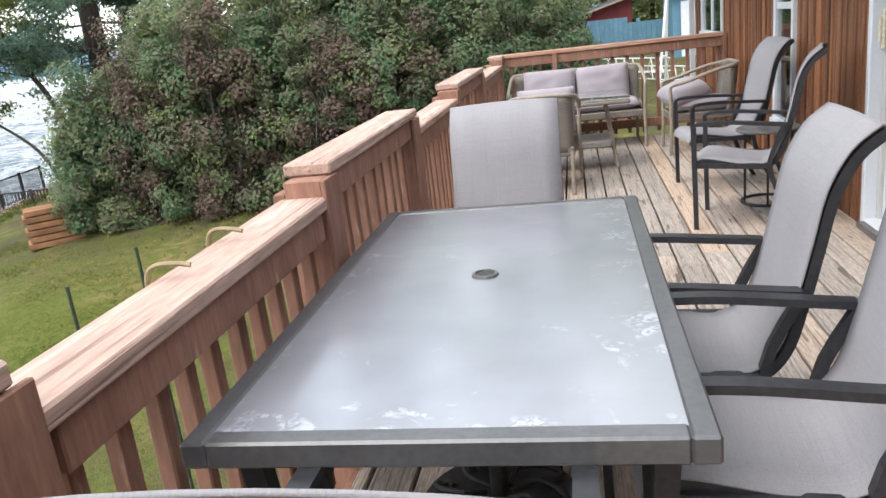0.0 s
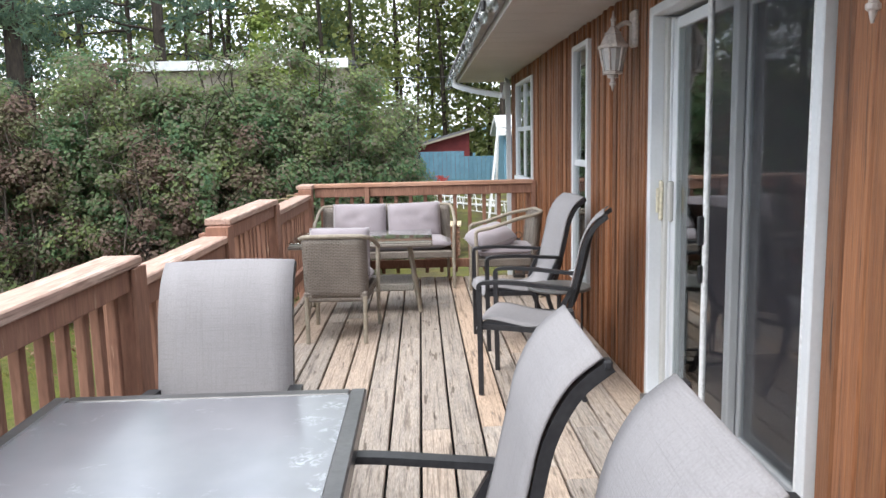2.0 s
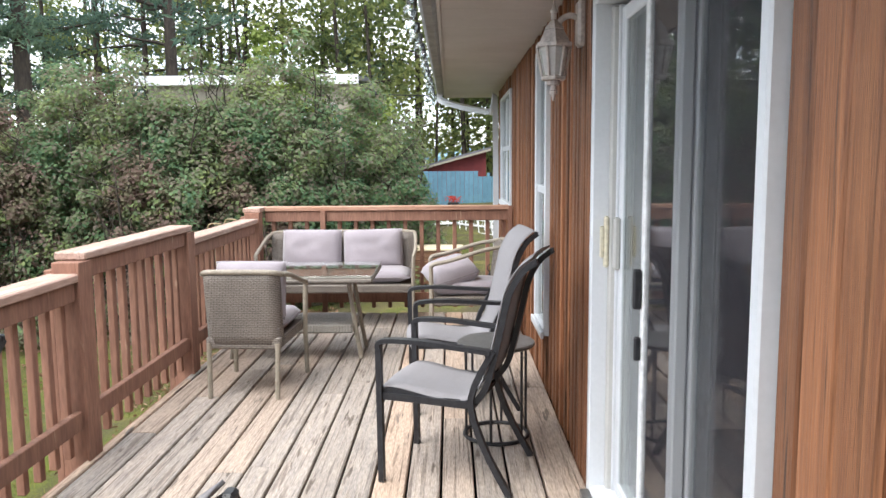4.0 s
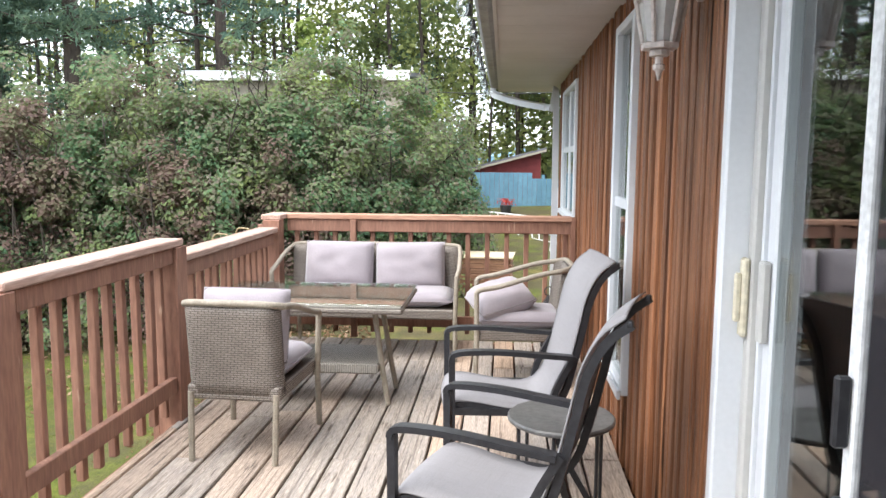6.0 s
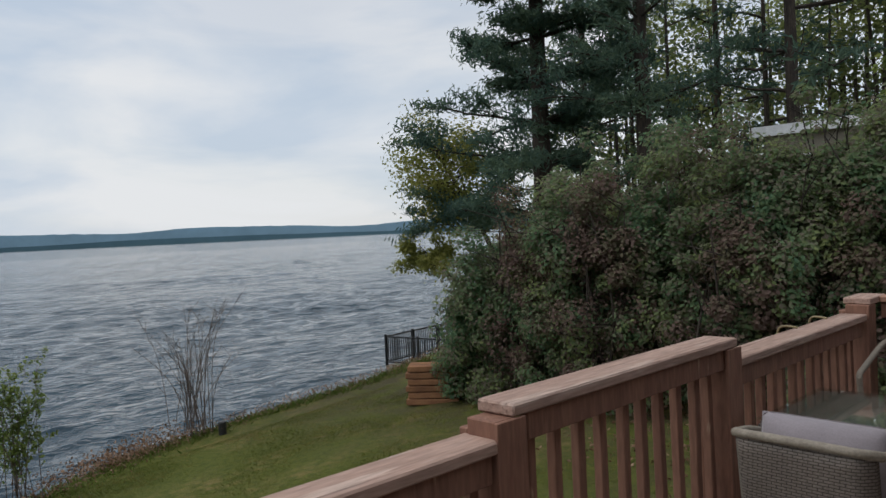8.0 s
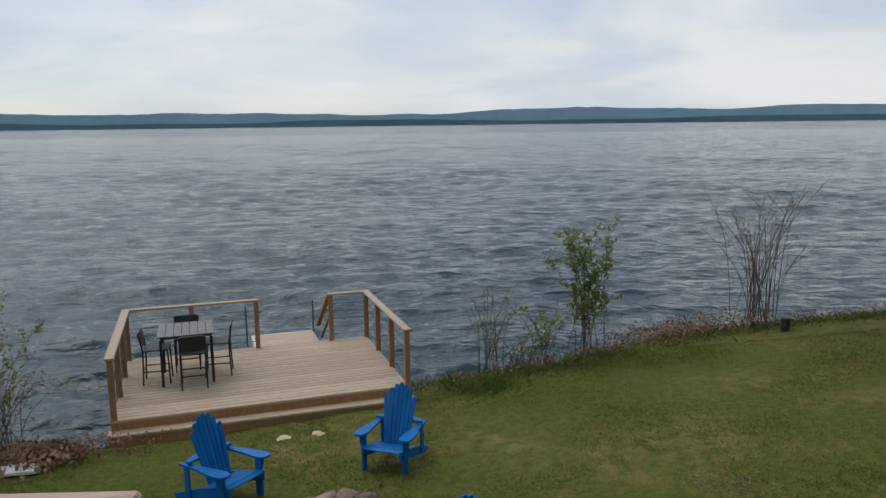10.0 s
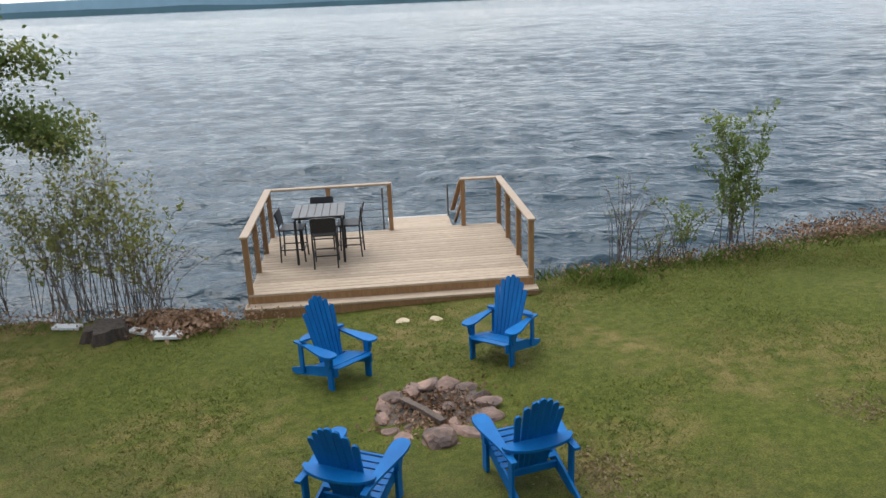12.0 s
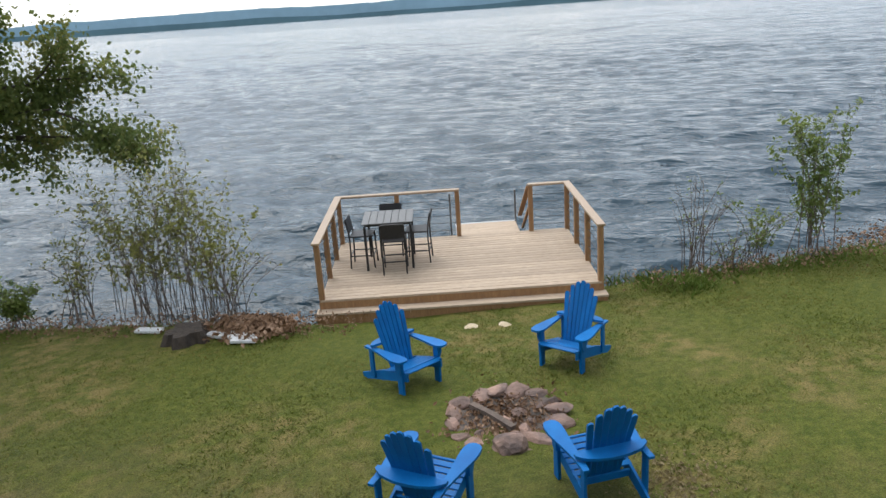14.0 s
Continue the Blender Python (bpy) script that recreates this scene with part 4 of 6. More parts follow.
# string of bulbs along the gutter
string = thing("string_lights", "dark cable of clear glass bulbs hung along the gutter", "string lights")
pts = []
yb = 0.2
k = 0
while yb < HOUSE_END + 0.8:
    pts += [Vector((EAVE - 0.15, yb, 2.345)), Vector((EAVE - 0.155, yb + 0.22, 2.305))]
    yb += 0.44
part("cable", sweep(pts, 0.005, n=5), IRON, string)
sock = mesh("socket", disc(0.017, -0.06, 0.0, 10, 0.003), IRON)
bb = bmesh.new()
bmesh.ops.create_uvsphere(bb, u_segments=10, v_segments=8, radius=0.036)
for v in bb.verts:
    v.co.z = v.co.z * 1.25 - 0.10
blb = mesh("bulb", bb, BULB, True)
for p in pts[1::2]:
    tilt = random.uniform(-14, 14)
    s = piece("socket", sock, string, Matrix.Translation(p) @ pose(0, 0, 0, tilt, random.uniform(-10, 10), 0))
    b = piece("bulb", blb, s, Matrix.Identity(4))

# ---- deck ----
DX0, DY0, DY1 = -0.93, -1.6, 9.12
# no joists: a dark sheet stands for the shade seen through the gaps
floor = tagged(new("floor", mesh("floor", bx(DX0 + 0.05, X - 0.02, DY0 + 0.05, DY1 - 0.02, -0.36, -0.26), DARK)), "weathered wooden deck over a dark sheet that stands for shade below", "deck floor", kind="structure")
tagged(new("trim", mesh("trim", bx(DX0 - 0.04, DX0 - 0.002, DY0, DY1 + 0.1, -0.30, -0.03, 0.004), RAIL)), "stained rim board along the deck edge", "trim", kind="structure")
tagged(new("trim", mesh("trim", bx(DX0, X - 0.02, DY1 + 0.03, DY1 + 0.07, -0.30, -0.03, 0.004), RAIL)), "stained rim board at the deck end", "trim", kind="structure")
for px, py in ((-0.8, -1.2), (-0.8, 2.0), (-0.8, 5.2), (-0.8, 8.8)):
    g = lawn_z(px, py)
    tagged(new("post", mesh("post", bx(px - 0.07, px + 0.07, py - 0.07, py + 0.07, g - 0.3, -0.32, 0.005), RAIL)), "wooden post that carries the deck", "post", kind="structure")

# ---- railing along the lake side ----
XI, XO = -0.907, -1.06
railing = thing("railing", "faded orange-brown wooden deck railing with stepped cap boards", "railing", kind="structure")
SECTIONS = [(-1.6, -0.03, 0.914), (-0.03, 1.40, 1.008), (1.40, 2.82, 0.914), (2.82, 4.20, 1.008), (4.20, 5.65, 0.914), (5.65, 7.16, 1.008), (7.16, 8.98, 0.914)]
bal_hi = mesh("baluster", bx(-0.019, 0.019, -0.019, 0.019, 0.03, 0.955, 0.004), RAIL)
bal_lo = mesh("baluster", bx(-0.019, 0.019, -0.019, 0.019, 0.03, 0.865, 0.004), RAIL)
for y0, y1, top in SECTIONS:
    hi = top > 0.95
    a, b = (y0 - 0.015, y1 - 0.0) if hi else (y0 + 0.003, y1 - 0.045)
    cap = part("cap_board", bx(XO, XI, a, b, top - 0.04, top, 0.006), CAP, railing)
    part("upper_rail", bx(XI - 0.055, XI - 0.017, y0 + 0.07, y1 - 0.10, top - 0.13, top - 0.042, 0.004), RAIL, railing)
    part("lower_rail", bx(XI - 0.055, XI - 0.017, y0 + 0.07, y1 - 0.10, 0.16, 0.25, 0.004), RAIL, railing)
    n = round((y1 - y0 - 0.2) / 0.128)
    for k in range(n):
        yy = y0 + 0.13 + (y1 - y0 - 0.27) * k / (n - 1)
        piece("baluster", bal_hi if hi else bal_lo, railing, pose(XI - 0.0755, yy, 0, random.uniform(-.5, .5), random.uniform(-.5, .5), random.uniform(-4, 4)))


def rail_post(y):
    """A post made of a core and boards nailed to it; it carries the end of a high cap."""
    p = part("post", bx(XI - 0.132, XI - 0.012, y - 0.095, y - 0.004, -0.3, 0.966, 0.004), RAIL, railing)
    part("post_board", bx(XI - 0.011, XI + 0.004, y - 0.105, y + 0.03, -0.005, 0.966, 0.003), RAIL, p)
    part("post_block", bx(XI - 0.13, XI - 0.09, y - 0.002, y + 0.036, -0.25, 0.966, 0.004), RAIL, p)
    part("post_block", bx(XI - 0.088, XI - 0.05, y - 0.002, y + 0.036, 0.26, 0.966, 0.004), RAIL, p)
    part("post_block", bx(XI - 0.172, XI - 0.134, y - 0.09, y - 0.01, -0.25, 0.93, 0.004), RAIL, p)


for y in (-1.5, 0.0, 1.40, 2.83, 4.20, 5.66, 7.16, 9.05):
    rail_post(y)

# end railing
YE = 9.15
end = thing("end_railing", "stained wooden railing across the deck end with square balusters", "railing", kind="structure")
part("cap_board", bx(-0.90, 1.40, YE, YE + 0.14, 0.966, 1.006, 0.005), CAPX, end)
part("cap_board", bx(XO, -0.902, 8.985, YE + 0.14, 0.966, 1.007, 0.006), CAP, end)
part("upper_rail", bx(-0.90, 1.40, YE + 0.02, YE + 0.056, 0.866, 0.964, 0.004), RAIL, end)
part("lower_rail", bx(-0.90, 1.40, YE + 0.02, YE + 0.056, 0.09, 0.18, 0.004), RAIL, end)
part("mid_post", bx(-0.375, -0.325, YE - 0.018, YE + 0.018, 0.0, 0.965, 0.004), RAIL, end)
part("wall_post", bx(1.39, 1.43, YE + 0.0, YE + 0.09, 0.0, 1.0, 0.004), RAIL, end)
for k in range(15):
    piece("baluster", bal_hi, end, pose(-0.83 + 0.156 * k, YE + 0.077, 0, random.uniform(-.5, .5), 0, random.uniform(-4, 4)))
hook = curve([(0, 0, -0.09), (0, 0, -0.01), (0.02, 0, 0.02), (0.07, 0, 0.022), (0.10, 0, 0.016)], 4)
for hx, hy, hz, r in ((XO - 0.01, 1.99, 0.926, 8), (XO - 0.01, 2.28, 0.926, -6), (XO - 0.01, 8.0, 0.926, 6), (XO - 0.01, 8.45, 0.926, -6)):
    h = tagged(new("rail_hook", mesh("rail_hook", sweep(hook, 0.006, n=6), mat("brass_wire", (0.30, 0.24, 0.12), (0.22, 0.17, 0.09), 20, rough=0.5, bump=0.1))), "bent brass wire hook over the rail cap", "hook", "rail hooks")
    h.matrix_world = pose(hx, hy, hz, 0, 0, r)

# ---- sling chairs ----
SLING_PROFILE = [(0, 0.30, 0.375), (0, 0.275, 0.425), (0, 0.20, 0.432), (0, 0.02, 0.40), (0, -0.11, 0.40), (0, -0.18, 0.47), (0, -0.22, 0.60), (0, -0.255, 0.75), (0, -0.285, 0.88), (0, -0.335, 0.975), (0, -0.40, 1.03)]


def sling_chair(label, group, w=0.47):
    """Faces +y; the seat and back are one stretched cloth between two bent rails."""
    c = thing("patio_chair", label, "chair", group=group)
    h = w / 2
    part("sling", sheet(SLING_PROFILE, -h + 0.012, h - 0.012, 0.006, 0.010), SLING, c, "taupe-grey woven mesh sling", True)
    for s in (-1, 1):
        part("side_rail", sweep(curve([(s * (h - 0.024), q[1] - 0.015, q[2] - 0.015) for q in SLING_PROFILE], 5), 0.026, 0.026, up=(1, 0, 0)), FRAME, c)
        part("armrest", sweep(curve([(s * h, 0.285, 0.615), (s * h, 0.26, 0.645), (s * h, 0.1, 0.65), (s * h, -0.1, 0.635), (s * h, -0.225, 0.625)], 4), 0.042, 0.020), FRAME, c)
        part("front_leg", sweep([Vector((s * h, 0.282, 0.625)), Vector((s * h, 0.28, 0.4)), Vector((s * (h + 0.005), 0.275, 0.0))], 0.028, 0.026, up=(0, 1, 0)), FRAME, c)
        part("rear_leg", sweep(curve([(s * (h - 0.005), -0.235, 0.63), (s * (h - 0.003), -0.14, 0.42), (s * h, -0.19, 0.22), (s * (h + 0.005), -0.31, 0.0)], 4), 0.028, 0.026, up=(0, 1, 0)), FRAME, c)
        part("seat_strut", sweep([Vector((s * (h - 0.01), 0.275, 0.395)), Vector((s * (h - 0.01), -0.14, 0.385))], 0.028, 0.03), FRAME, c)
        part("end_cap", bx(s * (h - 0.024) - 0.015, s * (h - 0.024) + 0.012, -0.418, -0.40, 1.006, 1.026, 0.004), FRAME, c)
    for y, z in ((0.25, 0.385), (-0.13, 0.365)):
        part("crossbar", sweep([Vector((-h + 0.02, y, z)), Vector((h - 0.02, y, z))], 0.022, 0.022), FRAME, c)
    return c


def facing(x, y, fx, fy):
    """A pose on the deck for a thing that faces (fx, fy)."""
    return pose(x, y, 0, 0, 0, math.degrees(math.atan2(-fx, fy)))


c1 = sling_chair("dark-framed patio chair with taupe mesh sling at the dining table", "patio chairs")
c1.matrix_world = facing(-0.445, 3.40, 0.02, -1)
for x, y, fx, fy in ((0.155, 2.74, -1, 0.03), (0.237, 2.19, -1, 0.05), (-0.41, 1.445, 0.0, 1)):
    copy_thing(c1, facing(x, y, fx, fy))
for x, y, fx, fy, lab in ((0.865, 5.455, -0.955, 0.29, "dark-framed patio chair with grey mesh sling by the house wall"), (0.90, 6.47, -0.99, -0.12, "dark-framed patio chair beside a small round table")):
    c = copy_thing(c1, facing(x, y, fx, fy))
    c["label"] = lab

# ---- dining table ----
TX0, TX1, TY0, TY1, TZ = -0.885, 0.04, 1.685, 3.36, 0.705
table = thing("dining_table", "long patio table with clouded glass top and grey metal frame", "table", pose((TX0 + TX1) / 2, (TY0 + TY1) / 2, 0))
hw, hl = (TX1 - TX0) / 2, (TY1 - TY0) / 2
crusted(TGLASS, hw, hl)
part("glass_top", bx(-hw + 0.045, hw - 0.045, -hl + 0.045, hl - 0.045, TZ - 0.014, TZ - 0.003, 0.002), TGLASS, table, "clouded grey glass with white mineral stains")
for nm, b in (("frame_rail", (-hw, -hw + 0.047, -hl, hl)), ("frame_rail", (hw - 0.047, hw, -hl, hl)), ("frame_rail", (-hw + 0.047, hw - 0.047, -hl, -hl + 0.047)), ("frame_rail", (-hw + 0.047, hw - 0.047, hl - 0.047, hl))):
    part(nm, bx(b[0], b[1], b[2], b[3], TZ - 0.052, TZ, 0.005), TABLEFRAME, table)
ring = bmesh.new()
for r0, r1, z0, z1 in ((0.038, 0.026, -0.003, 0.004),):
    for k in range(28):
        a0, a1 = 2 * math.pi * k / 28, 2 * math.pi * (k + 1) / 28
        q = [ring.verts.new((r * math.cos(a), r * math.sin(a), z)) for a in (a0, a1) for r, z in ((r0, z0), (r0 - 0.003, z1), (r1 + 0.002, z1), (r1, z0))]
        for i in range(3):
            ring.faces.new((q[i], q[i + 1], q[i + 5], q[i + 4]))
part("umbrella_ring", ring, TFRAME, table, "grey plastic umbrella hole ring", m=pose(-0.426 - (TX0 + TX1) / 2, 2.546 - (TY0 + TY1) / 2, TZ))
# black disc on the uncut glass, in place of the hole's dark inside
part("umbrella_hole", disc(0.027, 0.0, 0.0025, 24, 0), IRON, table, m=pose(-0.426 - (TX0 + TX1) / 2, 2.546 - (TY0 + TY1) / 2, TZ - 0.002))
for sx in (-1, 1):
    for sy in (-1, 1):
        part("leg", sweep(curve([(sx * (hw - 0.07), sy * (hl - 0.12), TZ - 0.05), (sx * (hw - 0.08), sy * (hl - 0.13), 0.4), (sx * (hw - 0.04), sy * (hl - 0.09), 0.0)], 4), 0.045, 0.045, up=(0, 1, 0)), FRAME, table)
base = thing("umbrella_base", "black cast iron umbrella stand with scroll pattern under the table", "umbrella stand", pose(-0.44, 2.5, 0))
part("plate", disc(0.235, 0.0, 0.03, 32, 0.008), IRON, base)
part("tube", disc(0.026, 0.03, 0.34, 16, 0.003), IRON, base)
for k in range(8):
    a = 45 * k
    part("scroll", sweep(curve([(0.04, 0, 0.05), (0.10, 0.03, 0.07), (0.17, 0.0, 0.06), (0.20, -0.05, 0.045), (0.16, -0.06, 0.045), (0.14, -0.03, 0.05)], 4), 0.009, n=6), IRON, base, m=pose(0, 0, 0, 0, 0, a))

# ---- small round table ----
rt = thing("side_table", "small round charcoal metal side table with ring base", "table", pose(1.08, 5.88, 0))
part("top", disc(0.20, 0.485, 0.505, 40, 0.006), TFRAME, rt)
for k in range(6):
    a = math.pi / 3 * k + 0.3
    part("leg", sweep([Vector((0.165 * math.cos(a), 0.165 * math.sin(a), 0.487)), Vector((0.165 * math.cos(a), 0.165 * math.sin(a), 0.01))], 0.007, n=6), FRAME, rt)
bm = sweep([Vector((0.165 * math.cos(2 * math.pi * k / 32), 0.165 * math.sin(2 * math.pi * k / 32), 0.011)) for k in range(33)], 0.01, n=6)
part("base_ring", bm, FRAME, rt)

# ---- wicker set ----


def wicker_seat(name, label, w, cushions, group=""):
    """Faces +y: a curved wicker back, apron, tube arms and loose cushions."""
    c = thing(name, label, name.replace("wicker_", ""), group=group)
    h = w / 2
    bm = bmesh.new()
    rows = []
    for zi in range(9):
        z = 0.33 + 0.44 * zi / 8
        row = []
        for j in range(17):
            u = 2 * j / 16 - 1
            xx = u * (h - 0.01)
            yy = -0.27 - 0.05 * zi / 8 + 0.10 * max(0, abs(u) - 0.75) ** 2 * 8
            row.append([bm.verts.new((xx, yy + t, z)) for t in (0, 0.03)])
        rows.append(row)
    for a, b in zip(rows, rows[1:]):
        for j in range(16):
            for t in (0, 1):
                bm.faces.new((a[j][t], a[j + 1][t], b[j + 1][t], b[j][t]))
        for j in (0, 16):
            bm.faces.new((a[j][0], a[j][1], b[j][1], b[j][0]))
    for r in (rows[0], rows[-1]):
        for j in range(16):
            bm.faces.new((r[j][0], r[j + 1][0], r[j + 1][1], r[j][1]))
    part("backrest", bm, WICKER, c, "woven grey-brown wicker", True)
    part("top_rim", sweep(curve([(-h, -0.24, 0.76), (-h + 0.04, -0.30, 0.775), (-h / 2, -0.315, 0.78), (h / 2, -0.315, 0.78), (h - 0.04, -0.30, 0.775), (h, -0.24, 0.76)], 5), 0.017, n=8), WTUBE, c, smooth=True)
    part("seat_base", bx(-h + 0.01, h - 0.01, -0.27, 0.29, 0.30, 0.375, 0.012), WICKER, c)
    for s in (-1, 1):
        part("arm", sweep(curve([(s * h, -0.25, 0.76), (s * (h + 0.012), -0.1, 0.735), (s * (h + 0.02), 0.15, 0.66), (s * (h + 0.015), 0.27, 0.635), (s * (h + 0.01), 0.295, 0.61)], 5), 0.0165, n=8), WTUBE, c, smooth=True)
        part("front_leg", sweep([Vector((s * (h + 0.01), 0.295, 0.62)), Vector((s * (h - 0.0), 0.29, 0.3)), Vector((s * (h + 0.005), 0.30, 0.0))], 0.0165, n=8, up=(0, 1, 0)), WTUBE, c)
        part("rear_leg", sweep([Vector((s * (h - 0.03), -0.27, 0.34)), Vector((s * (h - 0.035), -0.29, 0.0))], 0.016, n=8, up=(0, 1, 0)), WTUBE, c)
    n = cushions
    cw = (w - 0.04)
    sc = part("seat_cushion", pillow(cw, 0.54, 0.115, flat=0.16, wob=0.01, seed=len(name) + w), CUSH, c, smooth=True, m=pose(0, 0.01, 0.43))
    part("piping", sweep([Vector((math.copysign(min(abs(cw / 2 * 1.06 * math.cos(a) * 1.3), cw / 2), math.cos(a)), math.copysign(min(abs(0.27 * math.sin(a) * 1.3), 0.268), math.sin(a)), 0.0)) for a in [2 * math.pi * k / 48 for k in range(49)]], 0.006, n=5), PIPE, sc)
    return c


def back_pillow(m, w, d, label, seed, group="cushions", thick=0.17):
    p = thing("pillow", label, "pillow", m, group)
    part("cover", pillow(w, d, thick, 18, 0.42, 0.014, seed), CUSH, p, smooth=True)
    r = [Vector((math.copysign(min(abs(w / 2 * 1.35 * math.cos(a)), w / 2 * 0.985), math.cos(a)), math.copysign(min(abs(d / 2 * 1.35 * math.sin(a)), d / 2 * 0.985), math.sin(a)), 0)) for a in [2 * math.pi * k / 56 for k in range(57)]]
    part("piping", sweep(r, 0.0045, n=5), PIPE, p)
    return p


sofa = wicker_seat("wicker_sofa", "two-seat grey wicker sofa with mauve-grey cushions by the end railing", 1.33, 1)
sofa.matrix_world = pose(-0.145, 8.76, 0, 0, 0, 180)
for i, x in enumerate((-0.42, 0.14)):
    back_pillow(pose(x, 8.94, 0.63, 78, random.uniform(-2, 2), 0), 0.54, 0.36, "plump mauve-grey back pillow leaning on the wicker sofa", i + 1)
ac1 = wicker_seat("wicker_armchair", "grey wicker armchair with its woven back toward the stairs side", 0.485, 1, "wicker chairs")
ac1["label"] = "grey wicker armchair with mauve-grey cushions beside the railing"
ac1.matrix_world = pose(-0.40, 6.80, 0, 0, 0, -3)
back_pillow(pose(-0.385, 6.64, 0.645, 80, 0, -3), 0.44, 0.36, "mauve-grey pillow standing against the wicker backrest", 5)
ac2 = copy_thing(ac1, pose(0.98, 8.10, 0, 0, 0, 92))
ac2["label"] = "grey wicker armchair with a loose pillow by the house wall"
back_pillow(pose(0.84, 8.06, 0.545, 10, -14, 20), 0.38, 0.36, "mauve-grey pillow lying loose on the armchair seat", 9, thick=0.21)

# coffee table
ct = thing("coffee_table", "wicker coffee table with a clear glass top and lower shelf", "table", pose(-0.285, 7.62, 0))
cw, cl = 0.585, 0.38
part("glass_top", bx(-cw, cw, -cl, cl, 0.632, 0.640, 0.002), TABLEGLASS, ct, "clear glass top with dry spots").visible_shadow = False
part("woven_top", bx(-cw + 0.01, cw - 0.01, -cl + 0.01, cl - 0.01, 0.615, 0.628, 0.003), WICKTOP, ct)
part("edge_band", bx(-cw, cw, -cl, cl, 0.585, 0.614, 0.008), WICKER, ct)
part("shelf", bx(-cw + 0.16, cw - 0.16, -cl + 0.14, cl - 0.14, 0.20, 0.26, 0.01), WICKTOP, ct)
for sx in (-1, 1):
    for sy in (-1, 1):
        part("leg", sweep([Vector((sx * (cw - 0.2), sy * (cl - 0.25), 0.59)), Vector((sx * (cw - 0.15), sy * (cl - 0.22), 0.23)), Vector((sx * (cw - 0.11), sy * (cl - 0.21), 0.0))], 0.017, n=8, up=(0, 1, 0)), WTUBE, ct)

# candle lantern on the deck
cl_ = thing("candle_lantern", "small black metal candle lantern on the deck by the railing", "lantern", pose(1.22, 8.98, 0))
part("base", bx(-0.06, 0.06, -0.06, 0.06, 0, 0.03, 0.004), IRON, cl_)
for sx in (-1, 1):
    for sy in (-1, 1):
        part("corner_bar", bx(sx * 0.05 - 0.005, sx * 0.05 + 0.005, sy * 0.05 - 0.005, sy * 0.05 + 0.005, 0.03, 0.30), IRON, cl_)
part("roof", disc(0.095, 0.30, 0.40, 4, 0, r1=0.025), IRON, cl_, m=pose(0, 0, 0, 0, 0, 45))
part("ring", sweep([Vector((0.035 * math.cos(2 * math.pi * k / 20), 0, 0.44 + 0.035 * math.sin(2 * math.pi * k / 20))) for k in range(21)], 0.005, n=5, up=(0, 1, 0)), IRON, cl_)

# ---- lake dock ----
DOCK = pose(-12.58, 4.305, -2.9, 0, 0, 16.8)
dock = thing("dock_deck", "new pale wooden lakeside platform with steps and cable railing", "dock", DOCK)
part("rim", bx(-3.30, 0.03, -4.75, 0.03, -0.17, -0.04, 0.004), POSTW, dock)
part("step", bx(0.0, 0.25, -4.79, 0.08, -0.20, -0.162, 0.005), NEWWOOD, dock)
part("step_riser", bx(0.0, 0.235, -4.78, 0.07, -0.45, -0.202, 0.003), POSTW, dock)
for a in (-0.3, -3.1):
    for b in (-4.5, -2.3, -0.2):
        part("pile", bx(a - 0.07, a + 0.07, b - 0.07, b + 0.07, -1.4, -0.17, 0.004), POSTW, dock)
board = mesh("plank", bx(-0.0635, 0.0635, -2.37, 2.37, -0.038, 0.0, 0.004), NEWWOOD)
for k in range(24):
    piece("plank", board, dock, pose(-0.035 - 0.1385 * k, -2.36, random.uniform(-0.001, 0.001)))
pst = mesh("post", bx(-0.045, 0.045, -0.045, 0.045, -0.17, 0.965, 0.004), POSTW)
SIDE = [-0.02, -1.1, -2.18, -3.24]
RUNS = [[(a, 0.0) for a in SIDE], [(a, -4.70) for a in SIDE], [(-3.24, -0.75)], [(-3.24, -2.26), (-3.24, -3.5)]]
for run in RUNS:
    for a, b in run:
        piece("post", pst, dock, pose(a, b, 0))
for b in (0.0, -4.70):
    part("rail_cap", bx(-3.30, 0.05, b - 0.07, b + 0.07, 0.966, 1.004, 0.005), DOCKCAP, dock)
part("rail_cap", bx(-3.31, -3.17, -0.80, -0.071, 0.966, 1.004, 0.005), DOCKCAP, dock)
part("rail_cap", bx(-3.31, -3.17, -4.629, -2.21, 0.966, 1.004, 0.005), DOCKCAP, dock)
for z in (0.13, 0.29, 0.45, 0.61, 0.77):
    for (xa, ya), (xb, yb) in (((-0.02, 0), (-3.24, 0)), ((-0.02, -4.7), (-3.24, -4.7)), ((-3.24, 0), (-3.24, -0.75)), ((-3.24, -2.26), (-3.24, -4.7))):
        part("cable", sweep([Vector((xa, ya, z)), Vector((xb, yb, z))], 0.006, n=5), IRON, dock)
part("stair_rail", sweep([Vector((-3.26, -0.78, 0.95)), Vector((-4.35, -0.86, 0.05))], 0.09, 0.04), POSTW, dock)
part("stair_rail", sweep([Vector((-3.26, -0.78, 0.5)), Vector((-4.05, -0.84, -0.15))], 0.05, 0.04), POSTW, dock)
low = thing("lower_platform", "low weathered dock section at the water with pale edge", "dock", DOCK)
part("top", bx(-4.5, -3.42, -2.25, -0.95, -0.17, -0.11, 0.004), NEWWOOD, low)
part("edge", bx(-4.5, -3.42, -2.30, -2.252, -0.30, -0.10, 0.004), WPAINT, low)
part("edge", bx(-4.55, -4.502, -2.30, -0.95, -0.30, -0.10, 0.004), WPAINT, low)
for a, b in ((-4.45, -0.95), (-4.45, -2.4)):
    part("pipe", sweep([Vector((a, b, -1.3)), Vector((a, b, 0.62))], 0.02, n=8, up=(0, 1, 0)), TFRAME, low)

